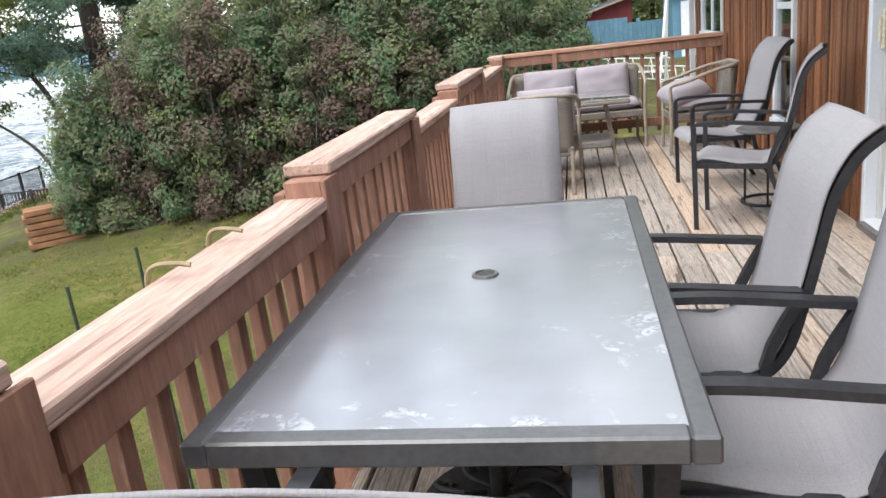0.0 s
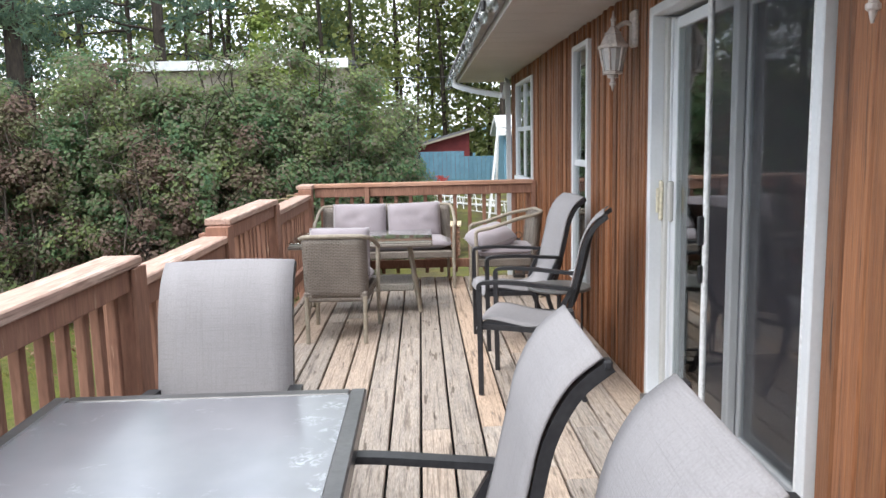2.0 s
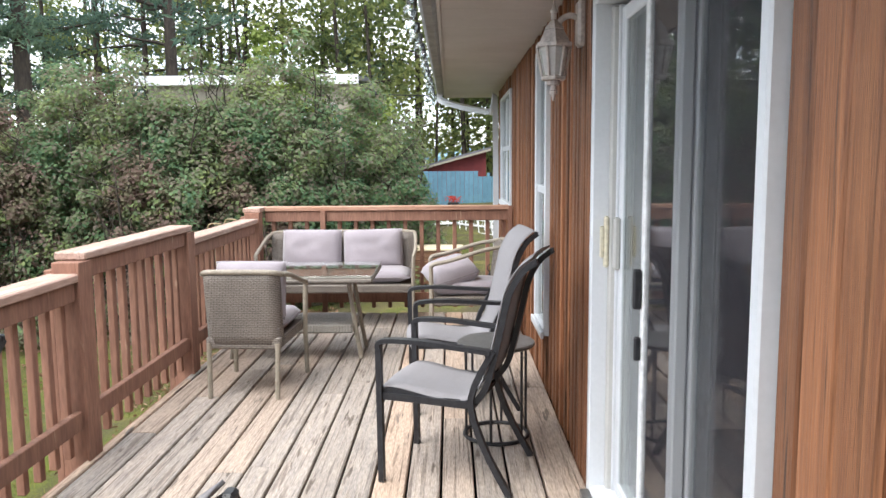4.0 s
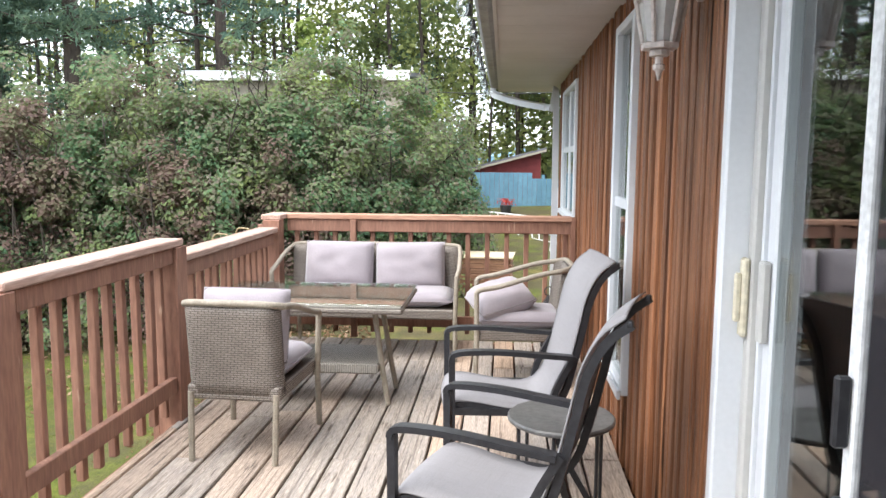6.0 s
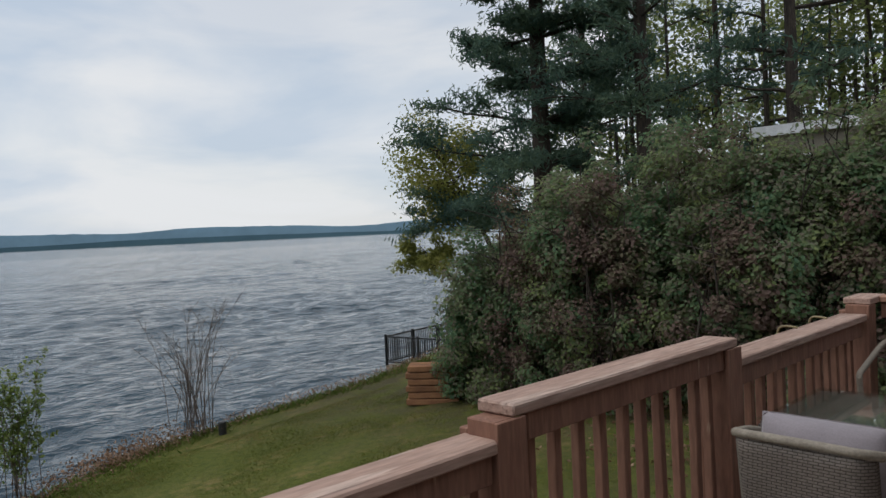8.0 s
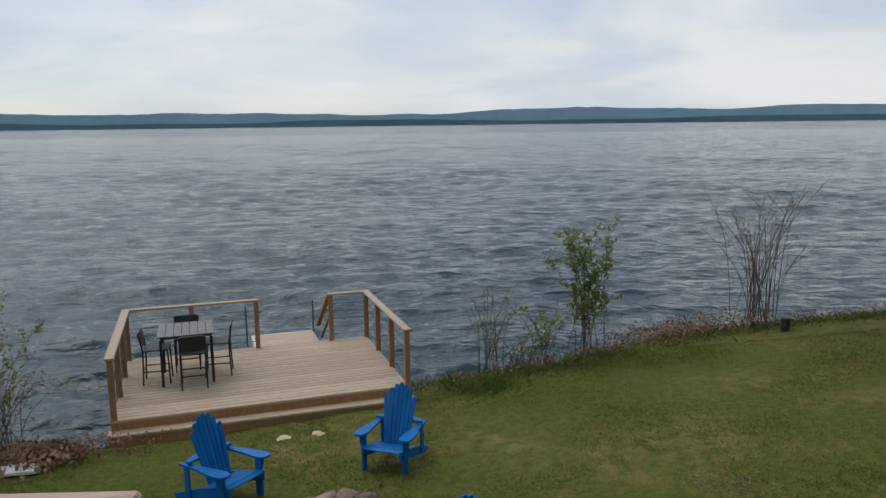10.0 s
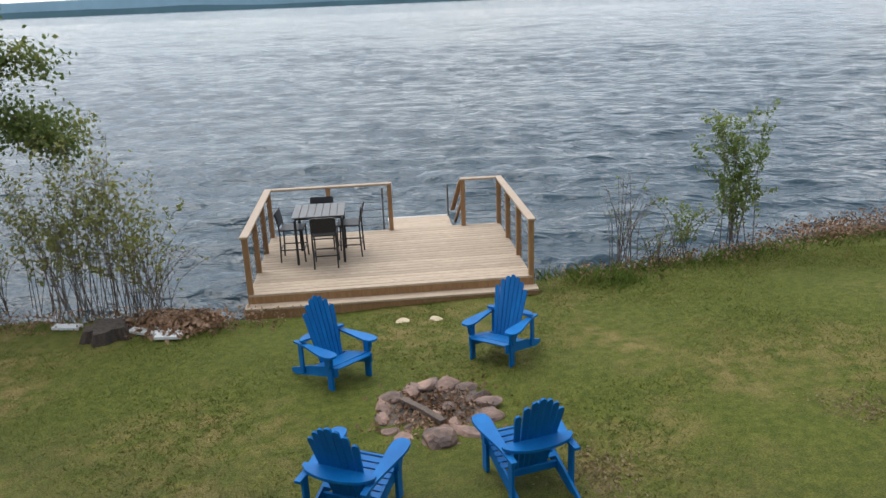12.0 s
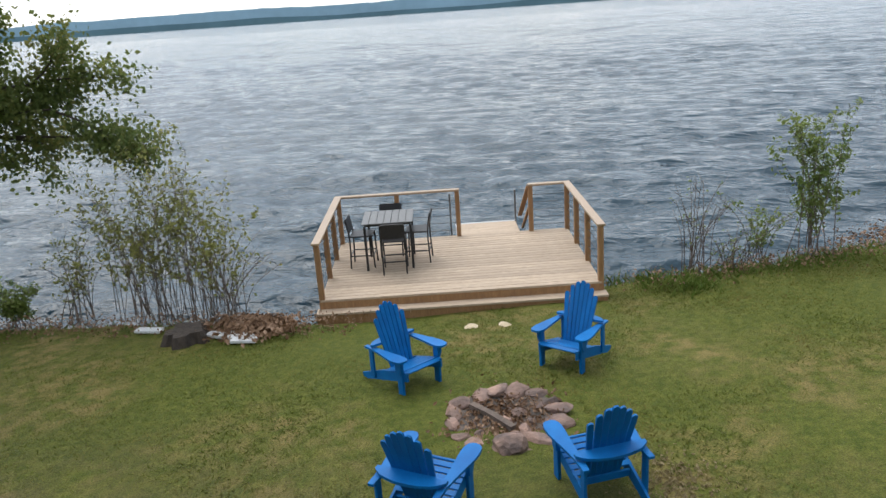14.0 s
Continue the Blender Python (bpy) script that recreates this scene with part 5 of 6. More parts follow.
# bar set on the dock
bt = thing("bar_table", "square charcoal slatted bar-height table on the dock", "table", DOCK @ pose(-1.78, -3.60, 0))
for k in range(7):
    part("slat", bx(-0.47, 0.47, -0.47 + 0.135 * k, -0.47 + 0.135 * k + 0.126, 0.885, 0.905, 0.003), TFRAME, bt)
part("apron", bx(-0.42, 0.42, -0.42, 0.42, 0.84, 0.883, 0.004), FRAME, bt)
for sx in (-1, 1):
    for sy in (-1, 1):
        part("leg", bx(sx * 0.42 - 0.022, sx * 0.42 + 0.022, sy * 0.42 - 0.022, sy * 0.42 + 0.022, 0.0, 0.838, 0.003), FRAME, bt)


def bar_chair():
    c = thing("bar_chair", "black bar-height chair with dark mesh seat and back", "chair", group="bar chairs")
    for sx in (-1, 1):
        part("rear_leg", sweep(curve([(sx * 0.21, -0.22, 0.0), (sx * 0.21, -0.2, 0.6), (sx * 0.21, -0.26, 0.94)], 4), 0.026, 0.026, up=(1, 0, 0)), FRAME, c)
        part("front_leg", sweep([Vector((sx * 0.21, 0.23, 0.0)), Vector((sx * 0.21, 0.21, 0.60))], 0.026, 0.026, up=(1, 0, 0)), FRAME, c)
        part("footrest", sweep([Vector((sx * 0.21, -0.21, 0.24)), Vector((sx * 0.21, 0.23, 0.24))], 0.02, 0.02), FRAME, c)
    for y in (-0.21, 0.225):
        part("footrest", sweep([Vector((-0.21, y, 0.24)), Vector((0.21, y, 0.24))], 0.02, 0.02), FRAME, c)
    part("seat", bx(-0.22, 0.22, -0.20, 0.23, 0.60, 0.625, 0.008), FRAME, c)
    part("back", sheet([(0, -0.215, 0.68), (0, -0.235, 0.82), (0, -0.26, 0.95)], -0.2, 0.2, 0.02), FRAME, c, "dark charcoal mesh back")
    return c


bc = bar_chair()
bc.matrix_world = DOCK @ pose(-1.26, -3.50, 0, 0, 0, 90)
for x, y, r in ((-2.34, -3.6, -90), (-1.75, -4.12, 0), (-1.82, -3.06, 180)):
    copy_thing(bc, DOCK @ pose(x, y, 0, 0, 0, r + random.uniform(-6, 6)))

# ---- lawn chairs round the fire ring ----


def plank_shape(outline, thick, m=None):
    """A flat board cut to an outline in the xy plane."""
    bm = bmesh.new()
    a = [bm.verts.new((x, y, 0)) for x, y in outline]
    b = [bm.verts.new((x, y, thick)) for x, y in outline]
    bm.faces.new(a[::-1])
    bm.faces.new(b)
    for i in range(len(a)):
        bm.faces.new((a[i], a[(i + 1) % len(a)], b[(i + 1) % len(a)], b[i]))
    return bm


def adirondack():
    c = thing("lawn_chair", "bright blue slatted adirondack chair on the grass by the fire ring", "chair", group="blue lawn chairs")
    for s in (-1, 1):
        part("front_leg", bx(s * 0.29 - 0.018, s * 0.29 + 0.018, 0.20, 0.30, 0.0, 0.49, 0.005), BLUE, c)
        part("stringer", plank_bar(s), BLUE, c)
        edge = curve([(s * 0.275, -0.40, 0), (s * 0.262, -0.2, 0), (s * 0.25, 0.02, 0), (s * 0.235, 0.2, 0), (s * 0.232, 0.33, 0), (s * 0.262, 0.40, 0), (s * 0.32, 0.415, 0), (s * 0.378, 0.39, 0), (s * 0.40, 0.31, 0), (s * 0.395, 0.18, 0), (s * 0.365, 0.0, 0), (s * 0.335, -0.2, 0), (s * 0.33, -0.40, 0)], 3)
        part("armrest", plank_shape([(q.x, q.y) for q in edge], 0.026), BLUE, c, m=pose(0, -0.03, 0.492, 2.5, 0, 0))
        br = bmesh.new()
        out = [(0.215, 0.49), (0.285, 0.49), (0.332, 0.48), (0.325, 0.41), (0.30, 0.35), (0.28, 0.32), (0.215, 0.32)]
        f, g = ([br.verts.new((s * 0.315 + dx, y - 0.02, z)) for y, z in out] for dx in (-0.01, 0.01))
        br.faces.new(f)
        br.faces.new(g[::-1])
        for i in range(len(f)):
            br.faces.new((f[i], f[(i + 1) % len(f)], g[(i + 1) % len(f)], g[i]))
        part("arm_bracket", br, BLUE, c)
        part("back_post", bx(s * 0.29 - 0.014, s * 0.29 + 0.014, -0.38, -0.30, 0.08, 0.505, 0.004), BLUE, c)
    tilt = pose(0, -0.10, 0.20, 18, 0, 0)
    tops = (0.70, 0.79, 0.845, 0.87, 0.845, 0.79, 0.70)
    for k, t in enumerate(tops):
        lo, hi = -0.172 + 0.0492 * k, -0.238 + 0.068 * k
        wl, wh = 0.0425, 0.061
        bm = bmesh.new()
        sill = -0.0001 * abs(k - 3)
        arc = [(0.0, t - 0.035), (0.10, t - 0.012), (0.5, t), (0.90, t - 0.012), (1.0, t - 0.035)]
        ou = [(lo, sill), (lo + wl, sill)] + [(hi + wh * p[0], p[1]) for p in arc[::-1]]
        cup = 0.012 * ((k - 3) / 3) ** 2
        f = [bm.verts.new((p[0], cup, p[1])) for p in ou]
        g = [bm.verts.new((p[0], cup - 0.02, p[1])) for p in ou]
        bm.faces.new(f)
        bm.faces.new(g[::-1])
        for i in range(len(f)):
            bm.faces.new((f[i], f[(i + 1) % len(f)], g[(i + 1) % len(f)], g[i]))
        part("back_slat", bm, BLUE, c, m=tilt)
    rear = curve([(-0.335, -0.30, 0), (-0.26, -0.365, 0), (-0.13, -0.405, 0), (0, -0.417, 0), (0.13, -0.405, 0), (0.26, -0.365, 0), (0.335, -0.30, 0)], 4)
    part("back_brace", plank_shape([(q.x, q.y) for q in rear] + [(0.335, -0.262), (0.2, -0.252), (-0.2, -0.252), (-0.335, -0.262)], 0.03), BLUE, c, m=pose(0, 0.02, 0.545, 3, 0, 0))
    part("lower_brace", bx(-0.25, 0.25, -0.145, -0.115, 0.14, 0.21, 0.004), BLUE, c)
    for k in range(7):
        y = 0.325 - 0.068 * k
        part("seat_slat", bx(-0.285, 0.285, -0.029, 0.029, 0, 0.02, 0.004), BLUE, c, m=pose(0, y, 0.352 - 0.020 * k - (0.018 if k == 0 else 0), 14 if k else -24, 0, 0))
    return c


def plank_bar(s):
    bm = bmesh.new()
    side = [(0.36, 0.36), (0.36, 0.24), (-0.50, 0.0), (-0.60, 0.0), (-0.62, 0.05), (-0.15, 0.235)]
    a = [bm.verts.new((s * 0.265 - 0.012, y, z)) for y, z in side]
    b = [bm.verts.new((s * 0.265 + 0.012, y, z)) for y, z in side]
    bm.faces.new(a)
    bm.faces.new(b[::-1])
    for i in range(len(a)):
        bm.faces.new((a[i], a[(i + 1) % len(a)], b[(i + 1) % len(a)], b[i]))
    return bm


def on_lawn(x, y, fx, fy):
    return at(x, y, math.degrees(math.atan2(-fx, fy)))


ad = adirondack()
# (front feet centre, facing): the chair's origin lies 0.28 m behind its front feet
SEATS = [((-8.40, 2.45), (0.55, 0.83)), ((-9.25, 4.06), (0.93, -0.36)), ((-6.70, 4.62), (-0.86, -0.50)), ((-6.04, 3.40), (-0.985, 0.17))]
for i, ((x, y), (fx, fy)) in enumerate(SEATS):
    m = on_lawn(x - fx * 0.28, y - fy * 0.28, fx, fy)
    if i == 0:
        ad.matrix_world = m
    else:
        copy_thing(ad, m)

fire = thing("fire_ring", "round fire ring of rough fieldstones with ash and dead leaves", "fire pit", at(-7.68, 3.66))
rg = np.random.default_rng(4)
for k in range(16):
    a = 2 * math.pi * k / 16 + rg.uniform(-0.08, 0.08)
    r = 0.63 + rg.uniform(-0.06, 0.06)
    part("stone", rock(rg.uniform(0.09, 0.15), k + 1, rg.uniform(1.0, 1.5), rg.uniform(0.7, 1.1), rg.uniform(0.32, 0.5)), STONE, fire, m=pose(r * math.cos(a), r * math.sin(a) * 0.95, 0.03, 0, 0, rg.uniform(0, 360)))
for k in range(9):
    part("inner_stone", rock(rg.uniform(0.05, 0.1), k + 31), STONE, fire, m=pose(rg.uniform(-.4, .4), rg.uniform(-.4, .4), 0.03, 0, 0, rg.uniform(0, 360)))
part("boulder", rock(0.18, 77, 1.15, 1.0, 0.75), STONE, fire, m=pose(0.60, 0.12, 0.06, 0, 0, 70))
part("ash_bed", disc(0.66, -0.02, 0.02, 24, 0.0), mat("ash", (0.13, 0.105, 0.09), (0.08, 0.068, 0.06), 6, rough=0.95, bump=0.6, fine=25), fire)
q = np.c_[rg.normal(0, 0.3, 1100), rg.normal(0, 0.3, 1100), rg.uniform(0.02, 0.07, 1100)]
leaves("leaf_litter", q, 0.06, DRYLEAF, fire, 5, droop=0)
log = tagged(new("log", mesh("log", sweep([Vector((-0.33, -0.12, 0.0)), Vector((0, 0.0, 0.01)), Vector((0.33, 0.1, 0.0))], 0.075, 0.055), TWIG)), "grey split firewood log lying in the fire ring", "log")
log.matrix_world = at(-7.62, 3.52, 35, 0.07)

# ---- bank: stump, boards, brush ----
st = thing("stump", "old grey weathered tree stump at the lake bank", "stump", at(-9.72, -1.85))
bm = disc(0.40, -0.15, 0.20, 30, 0.0, r1=0.27)
for v in bm.verts:
    a = math.atan2(v.co.y, v.co.x)
    k = 1 + 0.16 * math.sin(5 * a) + 0.1 * math.sin(9 * a + 1)
    v.co.x, v.co.y = v.co.x * k * 1.15, v.co.y * k
part("trunk", bm, BARK, st)
for x, y, r, l in ((-10.0, -2.75, 95, 0.45), (-9.95, -1.05, 80, 0.5), (-9.75, -0.85, 100, 0.4), (-9.9, -1.3, 85, 0.6)):
    b = tagged(new("board", mesh("board", bx(-l / 2, l / 2, -0.08, 0.08, 0, 0.05, 0.006), WPAINT)), "pale weathered board lying by the stump", "board", "loose boards")
    b.matrix_world = at(x, y, r, 0.02)


def litter(name, n, cx, cy, sx, sy, label, size=0.09, mt=None, h=0.12):
    rg = np.random.default_rng(int(abs(cx * 31 + cy * 17)))
    x, y = rg.normal(cx, sx, n), rg.normal(cy, sy, n)
    z = np.array([lawn_z(a, b) if a > shore_x(b) else lawn_z(a, b) - 0.3 for a, b in zip(x, y)])
    return tagged(leaves(name, np.c_[x, y, z + rg.random(n) * h], size, mt or DRYLEAF, None, 3, droop=0), label, "leaves", kind="stuff")


litter("leaf_pile", 2200, -10.45, -1.05, 0.30, 0.36, "pile of dry brown leaves and twigs by the dock", 0.10, h=0.2)
for y in np.arange(5.0, 24, 1.1):
    litter("bank_brush", 520, shore_x(y) - 0.1, y, 0.28, 0.5, "dry brown brush along the lake bank", 0.06, h=0.28)
for y in np.arange(-9.0, 0, 1.1):
    litter("bank_brush", 420, shore_x(y) + 0.0, y, 0.3, 0.5, "dry brown brush along the lake bank", 0.06, h=0.28)
litter("brush_mound", 2600, -16.3, 10.2, 0.40, 0.75, "mound of dead brown brush on the lake bank", 0.075, h=0.55)
rg = np.random.default_rng(91)
ly_ = 16.5 - 15 * rg.random(9000) ** 1.1
lx_ = -1.3 - np.abs(rg.normal(0, 1, 9000)) * (0.8 + 2.6 * np.clip((ly_ - 11.5) / 4, 0, 1))
tagged(leaves("leaf_litter", np.c_[lx_, ly_, [lawn_z(i, j) + 0.03 for i, j in zip(lx_, ly_)]], 0.075, DRYLEAF, None, 6, droop=0), "scattered dead brown leaves on the shaded lawn", "leaves", kind="stuff")
GREENB = leafmat("bank_weeds", [(0.075, 0.12, 0.022), (0.12, 0.17, 0.035), (0.18, 0.21, 0.055)], 1.5, 0.4)


def weeds(n, cx, cy, sx, sy, h, seed):
    rg = np.random.default_rng(seed)
    x, y = rg.normal(cx, sx, n), rg.normal(cy, sy, n)
    v, f = [], []
    for k in range(n):
        b = Vector((x[k], y[k], lawn_z(x[k], y[k]) - 0.12))
        d = Vector((rg.normal(0, 0.35), rg.normal(0, 0.35), 1)).normalized() * h * rg.uniform(0.4, 1)
        s = Vector((rg.normal(), rg.normal(), 0)).normalized() * 0.012
        i = len(v)
        v += [b - s, b + s, b + d * 0.6 + s * 0.8, b + d + Vector((d.x, d.y, -0.05)) * 0.5, b + d * 0.6 - s * 0.8]
        f.append((i, i + 1, i + 2, i + 3, i + 4))
    me = bpy.data.meshes.new("tall_grass")
    me.from_pydata([tuple(q) for q in v], [], f)
    me.materials.append(GREENB)
    tagged(new("tall_grass", me), "tall green grass along the bank edge", "grass", kind="stuff")


for k, y in enumerate(np.arange(5.2, 24, 0.8)):
    weeds(420, shore_x(y) + 0.15, y, 0.22, 0.5, 0.3, k)
for k, y in enumerate(np.arange(-10.0, 0.2, 0.8)):
    weeds(300, shore_x(y) + 0.25, y, 0.2, 0.5, 0.22, 60 + k)
weeds(500, -13.3, 5.6, 0.25, 0.35, 0.45, 99)


def shrub(name, label, x, y, h, spread, stems, leafn, leafmat_, seed, size=0.06, lean=0.0, leafy=(0.35, 1.0), dz=-0.1, thick=0.009):
    """Many thin stems from one root, forking into twigs, with scattered leaves."""
    rg = np.random.default_rng(seed)
    t = thing(name, label, "shrub", at(x, y, 0, dz))
    bm = bmesh.new()
    tips = []
    for k in range(stems):
        a = rg.uniform(0, 2 * math.pi)
        r = spread * rg.uniform(0.2, 1.0)
        hh = h * rg.uniform(0.6, 1.0)
        p0 = Vector((rg.normal(0, 0.06 + spread * 0.12), rg.normal(0, 0.06 + spread * 0.12), 0))
        p2 = Vector((r * math.cos(a) + lean, r * math.sin(a), hh))
        p1 = p0.lerp(p2, 0.5) + Vector((-0.15 * r * math.cos(a), -0.15 * r * math.sin(a), 0.1 * hh))
        line = curve([p0, p1, p2], 5)
        sweep(line, thick, n=4, bm=bm, ends=0.3)
        tips.append(line)
        for _ in range(5):
            i = rg.integers(3, len(line) - 1)
            q = line[i]
            e = q + Vector((rg.normal(0, 0.16 * h * 0.5), rg.normal(0, 0.16 * h * 0.5), rg.uniform(0.08, 0.28) * h * 0.6))
            tw = [q, q.lerp(e, 0.5) + Vector((0, 0, -0.02)), e]
            sweep(tw, thick * 0.5, n=3, bm=bm, ends=0.3)
            tips.append(tw)
    part("branchwork", bm, TWIG, t)["kind"] = "stuff"
    if leafn:
        pos = []
        for _ in range(leafn):
            l = tips[rg.integers(0, len(tips))]
            u = rg.uniform(*leafy) * (len(l) - 1.001)
            i = int(u)
            p = l[i].lerp(l[i + 1], u - i)
            pos.append((p.x + rg.normal(0, 0.035), p.y + rg.normal(0, 0.035), p.z + rg.normal(0, 0.03)))
        leaves("foliage", pos, size, leafmat_, t, seed, 0.1)
    return t


shrub("shrub", "young leafy green shrub on the lake bank", -15.0, 7.95, 3.1, 0.75, 18, 2100, YOUNG, 3, 0.085, leafy=(0.25, 1.0))
shrub("shrub", "low leafy shrub with bare twigs on the bank", -14.7, 7.0, 1.5, 0.85, 12, 420, YOUNG, 8, 0.07)
shrub("bare_shrub", "leafless grey shrub with many thin upright stems", -16.3, 12.0, 3.4, 1.45, 34, 0, YOUNG, 5, thick=0.011)
shrub("bare_shrub", "small leafless twiggy shrub by the dock", -14.2, 5.9, 1.9, 0.7, 16, 60, YOUNG, 6, thick=0.010)
shrub("bare_shrub", "low tangle of bare twigs at the bank", -14.3, 6.5, 0.9, 0.9, 18, 90, YOUNG, 7)
for i, (x, y, h) in enumerate(((-10.85, -2.5, 3.2), (-10.75, -3.1, 2.9), (-10.9, -2.0, 2.5), (-10.9, -3.6, 2.6), (-10.7, -1.6, 1.7))):
    shrub("shrub", "tall sparse shrub with small new leaves at the bank", x, y, h, 1.15, 22, 760 if i < 4 else 60, SPRING, 20 + i, 0.085, leafy=(0.4, 1.0), thick=0.0075)
shrub("shrub", "thin shrub with few leaves at the lake bank", -10.6, -4.6, 1.7, 0.8, 16, 420, SPRING, 33, 0.075, leafy=(0.45, 1.0))
for i, (x, y) in enumerate(((-10.0, -5.4), (-10.2, -6.4), (-9.6, -5.9))):
    shrub("shrub", "low green shrub at the lake bank", x, y, 1.0, 0.6, 14, 1400, YOUNG, 40 + i, 0.07)
bol = tagged(new("bollard", mesh("bollard", disc(0.09, -0.1, 0.3, 14, 0.02), IRON)), "short black garden bollard on the bank", "bollard")
bol.matrix_world = at(-15.6, 12.35)
for x, y, s in ((-10.9, 2.45, 0.10), (-11.0, 2.95, 0.11)):
    p = tagged(new("stone", mesh("stone", rock(s, int(x * -7 + y), 1, 1, 0.2), PALE)), "flat pale stone in the grass", "stone", "flat stones")
    p.matrix_world = at(x, y)
DRYGRASS = leafmat("dead_grass", [(0.24, 0.19, 0.10), (0.31, 0.25, 0.14)], 2, 0.35)
for x, y, a, b in ((-6.66, 5.45, 0.5, 0.45), (-8.1, 8.0, 0.45, 0.5)):
    rg = np.random.default_rng(int(-x * 10))
    n = 420
    px, py = rg.normal(x, a * 0.5, n), rg.normal(y, b * 0.5, n)
    tagged(leaves("dry_patch", np.c_[px, py, [lawn_z(i, j) + 0.012 for i, j in zip(px, py)]], 0.05, DRYGRASS, None, 4, droop=0), "dry brown patch of dead grass on the lawn", "grass", kind="stuff")

# ---- timber stack and neighbour's railing ----
ts = thing("timber_stack", "stack of old orange-brown timbers beside the hedge", "timber", at(-12.1, 15.75, 40))
for k in range(6):
    for j in range(3):
        part("timber", bx(-0.55 + 0.05 * (k % 2), 0.55 + random.uniform(-.1, .1), -0.3 + 0.2 * j, -0.12 + 0.2 * j, 0.15 * k, 0.15 * k + 0.125, 0.01), TIMBER, ts)
nd = thing("neighbour_dock", "pale dock with black metal railing by the water", "dock", pose(-19.3, 20.4, -2.95, 0, 0, 10))
part("platform", bx(0, 5.5, 0, 6, -0.25, 0.0, 0.01), TAN, nd)
for x, y in ((0.05, 0.05), (5.4, 0.05), (0.05, 5.9)):
    part("pile", bx(x - 0.08, x + 0.08, y - 0.08, y + 0.08, -1.6, -0.25), TAN, nd)
for a, b in (((0.03, 0.03), (5.5, 0.03)), ((0.03, 0.03), (0.03, 6.0))):
    A, B = Vector((*a, 0)), Vector((*b, 0))
    for z in (0.12, 0.98):
        part("rail", sweep([A + Vector((0, 0, z)), B + Vector((0, 0, z))], 0.05, 0.045), IRON, nd)
    n = 28
    bm = bmesh.new()
    for k in range(n * 2 + 1):
        p = A.lerp(B, k / (n * 2))
        if k % 14 == 0:
            part("post", bx(p.x - 0.035, p.x + 0.035, p.y - 0.035, p.y + 0.035, 0, 1.05), IRON, nd)
        else:
            bx(p.x - 0.01, p.x + 0.01, p.y - 0.01, p.y + 0.01, 0.12, 0.98, 0, bm)
    part("infill", bm, IRON, nd)["kind"] = "stuff"

# ---- hedge ----


def hedge_bush(x, y, rx, ry, h, n, seed, mt=None, size=0.085):
    """A wild lilac: several bent stems and a crown of leaves in clumps with gaps and loose shoots."""
    rg = np.random.default_rng(seed)
    t = thing("hedge_bush", "dense wild lilac bush with green and reddish young leaves", "bush", at(x, y), "hedge")
    bm = bmesh.new()
    for k in range(10):
        a = rg.uniform(0, 6.28)
        e = Vector((rx * 0.7 * math.cos(a), ry * 0.7 * math.sin(a), h * rg.uniform(0.5, 0.9)))
        m_ = e * 0.45 + Vector((rg.normal(0, 0.2), rg.normal(0, 0.2), 0.1))
        ln = curve([(rg.normal(0, 0.2), rg.normal(0, 0.2), -0.1), m_, e], 4)
        sweep(ln, 0.04, n=5, bm=bm, ends=0.25)
        for _ in range(5):
            i = rg.integers(2, len(ln))
            q = ln[i]
            sweep([q, q + Vector((rg.normal(0, 0.45), rg.normal(0, 0.45) - 0.2, rg.uniform(0.1, 0.6)))], 0.014, n=4, bm=bm, ends=0.3)
    part("branchwork", bm, BARK, t)["kind"] = "stuff"
    nc = max(40, n // 210)
    u = rg.normal(size=(nc, 3))
    u /= np.linalg.norm(u, axis=1)[:, None]
    u[:, 2] = np.abs(u[:, 2]) * 1.1 - 0.12
    rad = 0.60 + 0.42 * rg.random(nc) ** 0.7
    rad *= 1 + 0.16 * np.sin(u[:, 0] * 5 + seed) * np.cos(u[:, 1] * 4 + seed * 2)
    cen = np.c_[u[:, 0] * rx * rad, u[:, 1] * ry * rad, 0.12 * h + u[:, 2] * h * 0.86 * rad]
    cs = rg.uniform(0.20, 0.46, nc)
    idx = rg.integers(0, nc, n)
    ray = rg.normal(size=(n, 3))
    ray *= ((0.45 + 0.65 * rg.random(n) ** 0.6) / np.linalg.norm(ray, axis=1))[:, None]
    pos = cen[idx] + ray * cs[idx][:, None] * np.array([1, 1, 0.8])
    core = rg.random(n) < 0.12
    q = rg.normal(size=(n, 3))
    q *= (0.75 / np.linalg.norm(q, axis=1))[:, None] * rg.random(n)[:, None] ** 0.4
    pos[core] = (q * np.array([rx, ry, h * 0.8]))[core]
    pos[:, 2] = np.maximum(np.abs(pos[:, 2]), 0.05)
    heart = cen[idx] - np.array([0, 0, 0.08])
    heart[core] = 0
    leaves("crown", pos, size, mt or LILAC, t, seed, 0.15, 0.7, hearts=heart)
    return t


